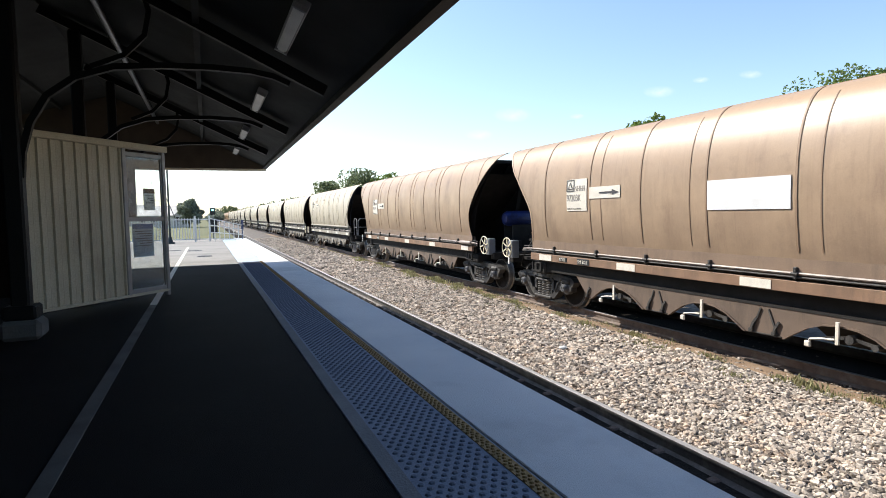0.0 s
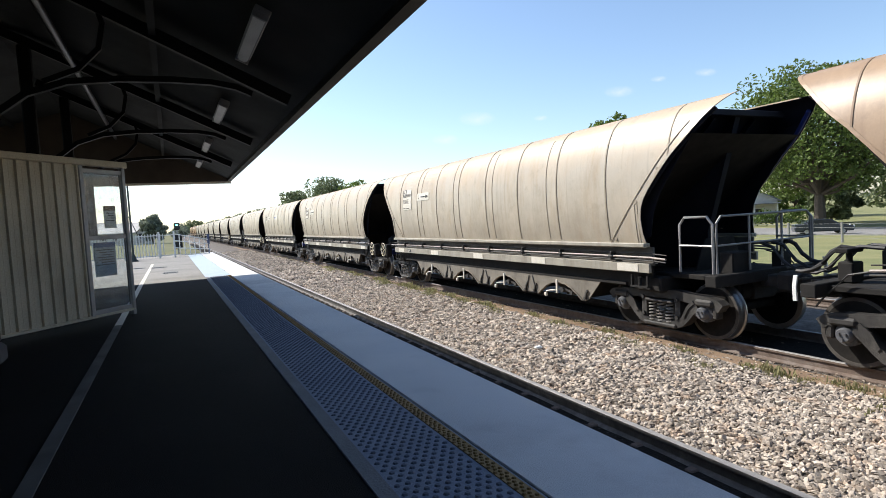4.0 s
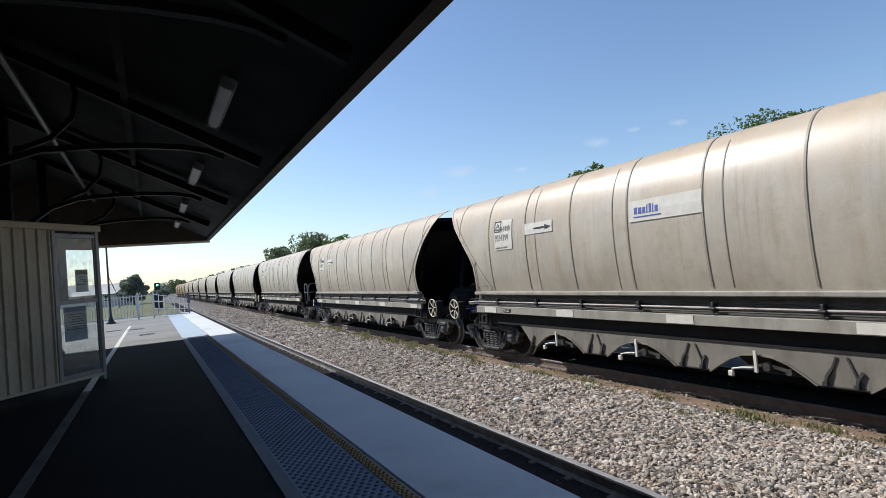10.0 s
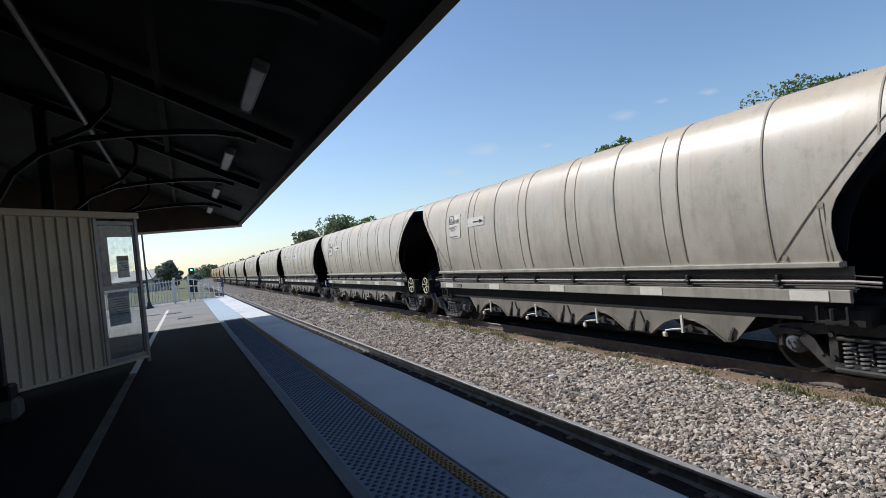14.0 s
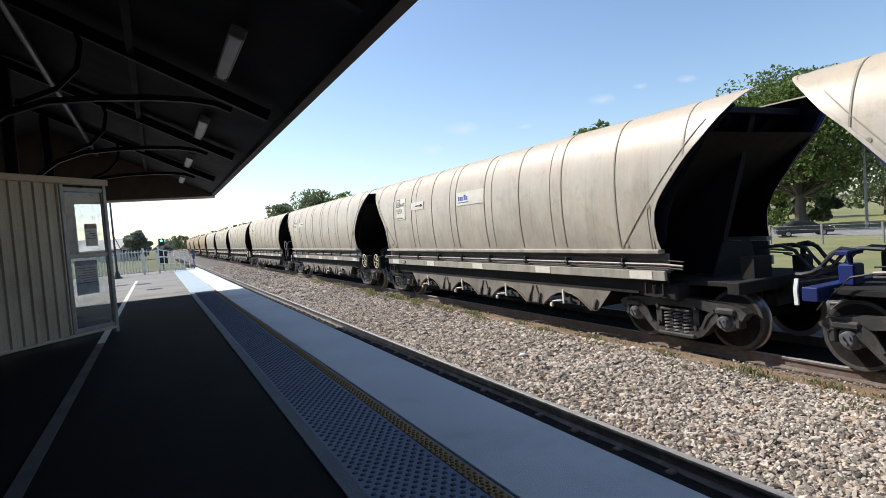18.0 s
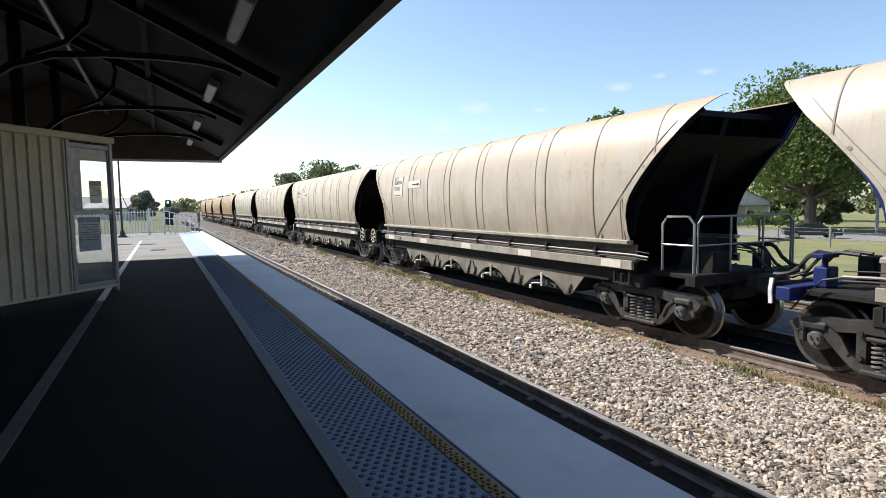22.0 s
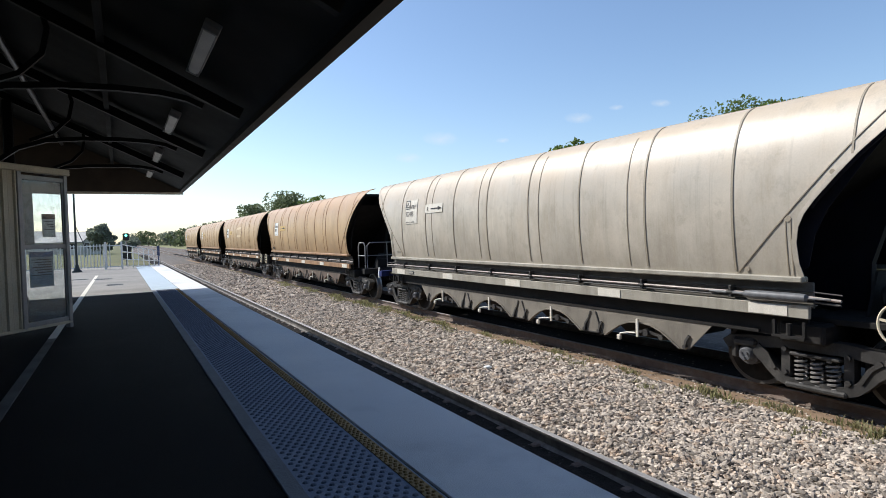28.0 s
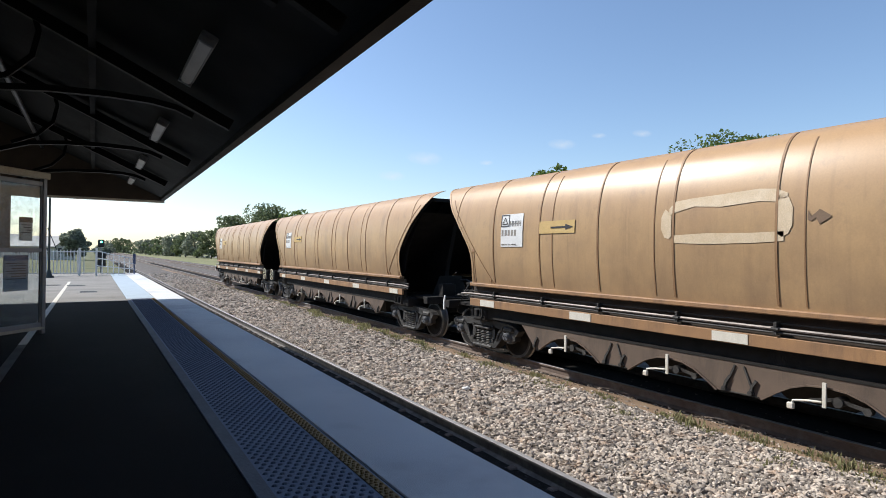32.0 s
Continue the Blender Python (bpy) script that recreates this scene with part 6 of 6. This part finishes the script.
house(X, Y, -2.4, 20, 11, 13, 3.2, CREAM_WALL, GREY_ROOF, "pale house with a grey tin roof")
BLUE_WALL = surface("blue_grey_weatherboard", (0.36, 0.4, 0.46), (0.3, 0.34, 0.4), 2, 0.8)
X, Y = at_bearing(53.4, 101)
home = house(X, Y, -2.4, -50, 9, 10, 3.3, CREAM_WALL, GREY_ROOF, "pale weatherboard house with a white posted verandah")
bm = B()
box(bm, -4.7, 4.7, -7.0, -5.05, 2.75, 2.9, 0.02)
part("verandah_roof", bm, GREY_ROOF, home)
bm = B()
box(bm, -4.6, 4.6, -6.9, -5.02, -0.1, 0.35, 0.02)
part("verandah_deck", bm, OLD_CONCRETE, home)
for u in (-4.4, -1.5, 1.4, 4.3):
    bm = B()
    box(bm, u - 0.08, u + 0.08, -6.8, -6.64, 0.35, 2.75, 0.01)
    part("verandah_post", bm, WHITE, home, "white verandah post")
X, Y = at_bearing(48.3, 101)
home = house(X, Y, -2.4, -46, 9, 11, 3.4, BLUE_WALL, GREY_ROOF, "blue-grey weatherboard house with a white bay")
bm = B()
box(bm, 1.3, 3.8, -7.0, -5.4, -0.2, 3.7)
plate(bm, [(1.3, 3.7), (3.8, 3.7), (2.55, 4.75)], "y", -7.0, 2.0)
bay = part("bay", bm, WHITE, home, "white gabled bay")
for s in (-1, 1):
    bm = B()
    plate(bm, [(2.55 + s * 1.5, 3.5), (2.55, 4.77), (2.55, 4.9), (2.55 + s * 1.5, 3.63)], "y", -7.25, 2.2)
    part("bay_roof", bm, WHITE if s < 0 else GREY_ROOF, bay)
for u in (1.95, 2.9):
    bm = B()
    box(bm, u - 0.36, u + 0.36, -7.03, -6.98, 0.9, 2.9)
    part("pane", bm, BLACK, bay)
    bm = B()
    for a, b, c, d in ((-0.03, 0.03, 0.9, 2.9), (-0.36, 0.36, 1.85, 1.93), (-0.36, 0.36, 2.35, 2.4)):
        box(bm, u + a, u + b, -7.05, -7.031, c, d)
    part("glazing_bar", bm, WHITE, bay)
bm = B()
box(bm, 1.2, 3.9, -7.12, -7.0, 0.78, 0.88, 0.01)
part("sill", bm, WHITE, bay)
bm = B()
box(bm, -4.9, 1.2, -6.6, -5.55, 2.85, 3.0, 0.02)
part("porch_roof", bm, GREY_ROOF, home)
sh = random.Random(8)
beds = [(1.0 + 0.45 * i, -8.2 + sh.uniform(-0.2, 0.2), 0.35, sh.uniform(0.35, 0.55)) for i in range(12)]
me = leafy("flower_bed", beds, 60, 0.1, 81)
me.materials.append(LEAF_DARK)
fb = new("flower_bed", me)
fb.matrix_world = home.matrix_world.copy()
tagged(fb, "low shrubs in a bed before the bay", "shrubs", kind="stuff")
X, Y = at_bearing(-3.6, 125)
house(X, Y, -0.7, 60, 6, 8, 2.4, CREAM_WALL, GREY_ROOF, "small pale building beyond the field")
X, Y = at_bearing(-7.2, 140)
house(X, Y, -0.7, 75, 7, 10, 2.6, CREAM_WALL, GREY_ROOF, "small pale building near the crossing")


def vehicle(name, x, y, z, turn, outline, width, paint, glass_bands, wheel_y, wheel_r, label, cat):
    """A road vehicle from its side outline (u along, v up)."""
    car = thing(name, None, None, label, cat, at=pose(x, y, z, 0, 0, turn))
    bm = B()
    plate(bm, outline, "x", -width / 2, width)
    bmesh.ops.recalc_face_normals(bm, faces=bm.faces)
    bmesh.ops.bevel(bm, geom=[e for e in bm.edges if abs(e.verts[0].co.x - e.verts[1].co.x) < 0.01], offset=0.09, segments=3, affect="EDGES")
    part("body", bm, paint, car, smooth=True)
    for band in glass_bands:
        for s in (-1, 1):
            bm = B()
            plate(bm, band, "x", s * (width / 2 + 0.004) - (0.01 if s > 0 else 0), 0.01)
            part("side_window", bm, BLACK, car, "dark side window")
    for u in wheel_y:
        for s in (-1, 1):
            bm = B()
            spun(bm, [(0.02, -0.1), (wheel_r * 0.9, -0.1), (wheel_r, -0.06), (wheel_r, 0.06), (wheel_r * 0.9, 0.1), (0.02, 0.1)], (s * (width / 2 - 0.09), u, wheel_r), "x", 18)
            wh = part("wheel", bm, TYRE, car, "black tyre", smooth=True)
            bm = B()
            spun(bm, [(0.02, s * 0.1), (wheel_r * 0.55, s * 0.108), (wheel_r * 0.6, s * 0.1)], (s * (width / 2 - 0.09), u, wheel_r), "x", 14)
            part("rim", bm, TREAD, wh, "silver rim")
    for u, mt, nm in ((outline[0][0] - 0.0, WHITE, "headlight"), ):
        for s in (-1, 1):
            bm = B()
            box(bm, s * width * 0.36 - 0.15, s * width * 0.36 + 0.15, max(p[0] for p in outline) - 0.06, max(p[0] for p in outline) + 0.012, 0.62, 0.8, 0.02)
            part(nm, bm, mt, car, "clear headlight")
    return car


VAN = [(-2.3, 0.35), (2.2, 0.35), (2.35, 0.55), (2.33, 0.95), (2.05, 1.2), (1.3, 1.92), (0.9, 2.0), (-2.2, 2.0), (-2.32, 1.85), (-2.35, 0.6)]
CAR = [(-2.2, 0.3), (2.2, 0.3), (2.3, 0.5), (2.25, 0.75), (1.25, 0.95), (0.55, 1.4), (-0.75, 1.45), (-1.6, 1.05), (-2.25, 0.95), (-2.3, 0.55)]
WHITE_CAR = surface("white_car_paint", (0.75, 0.76, 0.76), (0.7, 0.71, 0.71), 1, 0.25)
DARK_CAR = surface("dark_car_paint", (0.05, 0.056, 0.07), (0.04, 0.046, 0.058), 1, 0.15)
X, Y = at_bearing(67.3, 64)
vehicle("van", X, Y, -2.38, 197, VAN, 1.75, WHITE_CAR, [[(0.6, 1.2), (1.55, 1.2), (1.2, 1.78), (0.6, 1.78)]], (-1.5, 1.45), 0.34, "white delivery van parked beyond the tracks", "van")
X, Y = at_bearing(59.4, 62)
vehicle("car", X, Y, -2.38, 222, CAR, 1.75, DARK_CAR, [[(0.0, 0.98), (0.95, 0.98), (0.5, 1.33), (0.0, 1.36)], [(-1.4, 1.02), (-0.08, 0.98), (-0.08, 1.36), (-0.7, 1.36)]], (-1.35, 1.4), 0.32, "dark sedan parked by the road", "car")

# power poles beyond the road
for az, dist in ((63.8, 70), (70.2, 68), (46, 76)):
    X, Y = at_bearing(az, dist)
    pp = thing("power_pole", None, None, "grey timber power pole with a crossarm", "pole", "power poles", at=pose(X, Y, -2.4))
    bm = B()
    rod(bm, (0, 0, -0.3), (0, 0, 8.5), 0.15, 8, 0.11)
    part("pole", bm, OLD_CONCRETE, pp)
    bm = B()
    box(bm, -1.1, 1.1, -0.06, 0.06, 8.0, 8.12)
    part("crossarm", bm, BARK, pp)

# ---- beyond the platform end ----
pk = B()
box(pk, -0.018, 0.018, -0.01, 0.01, 0.08, 1.16, 0.004)
pk_me = finish("picket", pk, WHITE)
fpost = B()
box(fpost, -0.04, 0.04, -0.04, 0.04, 0, 1.25, 0.008)
fpost_me = finish("fence_post", fpost, WHITE)
FENCE_Y = 30.0
wf = thing("picket_fence", None, None, "white steel picket fence across the platform end", "fence", at=pose(0, FENCE_Y, 0))
for i in range(62):
    o = new("picket", pk_me)
    o.parent, o.location = wf, (-8.0 + i * 0.125, 0, 0)
for x in (-8.05, -6.0, -4.0, -2.0, -0.55, 0.1):
    o = new("fence_post", fpost_me)
    o.parent, o.location = wf, (x, 0, 0)
for z in (0.12, 1.08):
    bm = B()
    box(bm, -8.05, 0.1, -0.02, 0.02, z - 0.02, z + 0.02, 0.004)
    part("rail", bm, WHITE, wf)
rf_ = thing("ramp_fence", None, None, "white sloping railing beside the end ramp", "fence", at=pose(0.1, FENCE_Y, 0))
for z in (0.12, 0.45, 0.8, 1.12):
    bm = B()
    tube(bm, [(0, 0, z), (1.6, 1.4, z * 0.72 - 0.08)], 0.022, 6)
    part("rail", bm, WHITE, rf_)
for i in range(8):
    k = i / 7
    bm = B()
    rod(bm, (1.6 * k, 1.4 * k, -0.02), (1.6 * k, 1.4 * k, 1.15 * (1 - 0.28 * k) - 0.08 * k), 0.02, 6)
    part("post", bm, WHITE, rf_)
sb = B()
box(sb, 1.62, 1.74, 31.35, 31.4, 0.5, 1.0, 0.01)
rod(sb, (1.68, 31.39, 0), (1.68, 31.39, 1.0), 0.03, 6)
thing("edge_sign", sb, surface("dark_blue_sign", (0.06, 0.08, 0.16), None, 4, 0.5), "small dark blue sign on a post by the platform edge", "sign")

lp = thing("platform_lamp", None, None, "dark green lamp post with a side arm on the platform", "street lamp", at=pose(-1.57, 28.3, 0))
LAMP_GREEN = surface("dark_green_post", (0.02, 0.03, 0.028), (0.03, 0.04, 0.036), 5, 0.5)
bm = B()
rod(bm, (0, 0, 0), (0, 0, 0.08), 0.19, 12, 0.17)
rod(bm, (0, 0, 0.08), (0, 0, 0.32), 0.13, 12, 0.06)
part("base", bm, LAMP_GREEN, lp)
bm = B()
rod(bm, (0, 0, 0.3), (0, 0, 3.4), 0.045, 10, 0.035)
part("post", bm, LAMP_GREEN, lp)
bm = B()
tube(bm, [(-0.03, 0, 3.36), (0.5, 0, 3.4), (1.1, 0, 3.42)], 0.022, 8)
part("arm", bm, LAMP_GREEN, lp)
bm = B()
box(bm, 0.85, 1.25, -0.09, 0.09, 3.36, 3.43, 0.02)
part("lamp_head", bm, GALV, lp, "flat grey lamp head")

# colour light signal
sg = thing("railway_signal", None, None, "colour light signal showing green beside the track", "railway signal", at=pose(0.42, 46, -0.75))
bm = B()
rod(bm, (0, 0, -0.3), (0, 0, 2.6), 0.05, 8)
part("post", bm, GALV, sg)
bm = B()
box(bm, -0.2, 0.2, -0.1, 0.06, 2.1, 2.62, 0.05)
part("signal_head", bm, BLACK, sg, "black signal head")
bm = B()
spun(bm, [(0.02, -0.105), (0.075, -0.11), (0.075, -0.1)], (0, 0, 2.46), "y", 14)
part("green_lens", bm, glowing("green_light", (0.1, 1.0, 0.55), 6.0), sg, "lit green lens")
bm = B()
spun(bm, [(0.02, -0.105), (0.075, -0.11), (0.075, -0.1)], (0, 0, 2.24), "y", 14)
part("dark_lens", bm, BLACK, sg)
for z in (0.75, 1.3):
    bm = B()
    box(bm, -0.3, 0.3, -0.14, 0.08, z, z + 0.48, 0.04)
    part("indicator_box", bm, BLACK, sg, "black indicator box")

# level crossing boom, raised
X, Y = at_bearing(-2.6, 100)
bo = thing("crossing_boom", None, None, "raised level crossing boom beyond the field", "crossing boom", at=pose(X, Y, -0.8))
bm = B()
rod(bm, (0, 0, 0), (0, 0, 1.6), 0.12, 8)
box(bm, -0.25, 0.25, -0.25, 0.25, 0.6, 1.5, 0.03)
part("base", bm, GALV, bo)
bm = B()
flat_bar(bm, [(0.3, 0, 0.8), (-1.2, 0, 5.0)], 0.12, 0.1, (0, 1, 0))
part("arm", bm, BLACK, bo)

# a few thin clouds, far off
def cloud_mat():
    m = bpy.data.materials.new("thin_cloud")
    m.use_nodes = True
    n, l = m.node_tree.nodes, m.node_tree.links
    em, tr, mx = n.new("ShaderNodeEmission"), n.new("ShaderNodeBsdfTransparent"), n.new("ShaderNodeMixShader")
    em.inputs["Strength"].default_value = 0.7
    em.inputs["Color"].default_value = (0.93, 0.97, 1.0, 1)
    co, no, gr = n.new("ShaderNodeTexCoord"), n.new("ShaderNodeTexNoise"), n.new("ShaderNodeTexGradient")
    gr.gradient_type = "SPHERICAL"
    mp = n.new("ShaderNodeMapping")
    mp.inputs["Scale"].default_value = (0.0125, 0.0333, 1)
    l.new(co.outputs["Object"], mp.inputs[0])
    l.new(mp.outputs[0], gr.inputs[0])
    no.inputs["Scale"].default_value, no.inputs["Detail"].default_value, no.inputs["Roughness"].default_value = 0.03, 7, 0.6
    l.new(co.outputs["Object"], no.inputs["Vector"])
    mu = n.new("ShaderNodeMath")
    mu.operation = "MULTIPLY"
    l.new(gr.outputs["Fac"], mu.inputs[0])
    l.new(no.outputs["Fac"], mu.inputs[1])
    rg = n.new("ShaderNodeMapRange")
    rg.inputs["From Min"].default_value, rg.inputs["From Max"].default_value = 0.1, 0.62
    rg.inputs["To Max"].default_value = 0.5
    l.new(mu.outputs[0], rg.inputs["Value"])
    l.new(rg.outputs[0], mx.inputs[0])
    l.new(tr.outputs[0], mx.inputs[1])
    l.new(em.outputs[0], mx.inputs[2])
    l.new(mx.outputs[0], n["Material Output"].inputs["Surface"])
    return m


CLOUD = cloud_mat()
for az, el, w, roll in ((43.5, 10.8, 1.03, 5), (29.8, 9.5, 1.38, 4), (47.0, 11.5, 0.52, 3), (36.0, 9.1, 0.52, 2), (51.0, 11.5, 0.69, 8), (26.5, 7.7, 1.03, 3)):
    d = 2600
    c = Vector((math.sin(radians(az)) * math.cos(radians(el)), math.cos(radians(az)) * math.cos(radians(el)), math.sin(radians(el)))) * d
    vs = [(-80, -30, 0), (80, -30, 0), (80, 30, 0), (-80, 30, 0)]
    me = bpy.data.meshes.new("cloud")
    me.from_pydata(vs, [], [(0, 1, 2, 3)])
    me.materials.append(CLOUD)
    o = new("cloud", me)
    o.matrix_world = look(c, (0, 0, 0), roll) @ Matrix.Diagonal((w, w, w, 1))
    o.visible_shadow = False
    tagged(o, "small thin white cloud in the blue sky", "cloud", "thin clouds", "structure")

# ---- weeds and loose ballast along the train's near rail ----
rnd = random.Random(12)
spots = []
for i in range(420):
    y = 1.5 + 46 * rnd.random()
    x = 7.1 + rnd.gauss(0, 0.3)
    if noise.noise((0.0, y * 0.55, 3.0)) < 0.02 - 0.012 * max(0, y - 12):
        continue
    spots.append((x, y, bed_z(x, y), rnd.uniform(0.35, 0.9)))
me = blades("low_weeds", spots, WEED, 5, (0.02, 0.1), 26, 0.34)
tagged(new("low_weeds", me), "straggling yellow-green weeds along the ballast edge", "weeds", kind="stuff")
for i, (x, y, s) in enumerate(((7.0, 4.75, 0.9), (7.1, 3.9, 0.7), (7.05, 6.3, 0.6), (7.2, 18.3, 1.25), (7.25, 16.4, 1.1), (7.2, 14.9, 0.9), (7.15, 12.6, 0.9), (7.3, 21.5, 1.2), (7.2, 10.6, 0.7), (7.1, 2.9, 1.0), (7.15, 8.1, 0.7), (7.3, 25.5, 1.2), (6.95, 9.4, 0.8), (6.8, 11.6, 0.7), (7.0, 13.7, 0.9), (6.85, 15.7, 0.8), (7.05, 17.3, 1.1), (6.9, 19.6, 1.0), (7.1, 20.5, 1.1), (6.75, 7.2, 0.6), (6.6, 5.6, 0.55), (7.0, 23.4, 1.2), (6.9, 27.2, 1.3), (7.1, 29.0, 1.3))):
    me = blades("weed_tuft", [(0, 0, 0, s), (0.12, 0.3, 0, s * 0.8), (-0.08, -0.28, 0, s * 0.7), (0.05, 0.55, 0, s * 0.5)], WEED, 60 + i, (0.03, 0.16), 100, 0.26)
    o = tagged(new("weed_tuft", me), "tuft of dry green weed in the ballast", "weed", "weed tufts")
    o.location = (x, y, bed_z(x, y) - 0.01)
wst = B()
for a, b in (((0, 0, 0), 0.1), ((0.09, 0.04, -0.01), 0.06)):
    v = bmesh.ops.create_icosphere(wst, subdivisions=2, radius=b)["verts"]
    for q in v:
        q.co = Vector((q.co.x * 1.2, q.co.y, q.co.z * 0.5)) * (1 + 0.3 * noise.noise(q.co * 17 + Vector(a))) + Vector(a)
thing("white_stone", wst, WHITE, "pale white stone lying on the ballast", "stone", at=pose(5.35, 7.85, -1.08) @ Matrix.Diagonal((0.6, 0.6, 0.6, 1)))
scatter_stones("near_stones", 4.13, 7.0, 1.0, 24, 72000, (0.015, 0.037), 1)
scatter_stones("verge_stones", 6.9, 7.85, 1.0, 24, 3200, (0.012, 0.03), 2)
scatter_stones("mid_stones", 4.15, 7.05, 6.5, 30, 11000, (0.03, 0.052), 7)
scatter_stones("far_stones", 4.15, 7.2, 22, 62, 14000, (0.045, 0.08), 3)
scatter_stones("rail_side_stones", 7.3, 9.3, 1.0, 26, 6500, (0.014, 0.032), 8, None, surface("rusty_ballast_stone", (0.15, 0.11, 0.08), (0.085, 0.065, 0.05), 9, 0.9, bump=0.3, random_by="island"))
# oily stones beside the platform, with its shade also put into their colour
scatter_stones("track_stones", 2.0, 4.05, 1.0, 34, 12000, (0.015, 0.03), 4, None, surface("oily_shaded_stone", (0.07, 0.062, 0.055), (0.04, 0.036, 0.033), 9, 0.85, bump=0.3, random_by="island"))


# ---- what moves ----
def travelled(t):
    """Metres gone by the train since the start: it gathers speed."""
    lag = LAG[-1][1]
    for (t0, d0), (t1, d1) in zip(LAG, LAG[1:]):
        if t <= t1:
            lag = d0 + (d1 - d0) * (t - t0) / (t1 - t0)
            break
    return 0.000629 * t ** 3 + 0.02497 * t ** 2 + 5.8206 * t + 0.085 - lag


# small unevenness of the train's pace: seconds, metres behind
LAG = ((0, 0.25), (1, 0.24), (2, 0.25), (5, 0.26), (6, 0.25), (7, 0.25), (8, 0.25), (9, 0.16), (10, 0.2), (11, 0.14), (12, 0.15), (13, 0.09), (14, 0.02), (17, 0.11), (18, 0.12), (19, 0.14), (20, 0.17), (21, 0.22), (22, 0.18), (23, 0.23), (24, 0.21), (25, 0.28), (26, 0.28), (29, 0.33), (30, 0.18), (31, 0.14), (32, 0.17))
# wagons run in sets of four on short bars
IN_SET = (0.15, 0.05, -0.05, -0.15)


def motions():
    lead = 13.46
    for k, (w, sets) in enumerate(zip(WAGONS, WHEELSETS)):
        y0 = lead + (k - 1) * PITCH + HALF + IN_SET[(k - 2) % 4]
        turn = 180 if k % 2 else 0
        walk(w, [(i * 0.5, pose(TRACKS[1], y0 - travelled(i * 0.5), RAIL_Z, 0, 0, turn)) for i in range(65)])
        sense = 1 if turn == 0 else -1
        for j, ws in enumerate(sets):
            x, y, z = ws.location
            walk(ws, [(i / 15, pose(x, y, z, math.degrees(sense * travelled(i / 15) / 0.46) + 40 * j, 0, 0)) for i in range(481)])


motions()
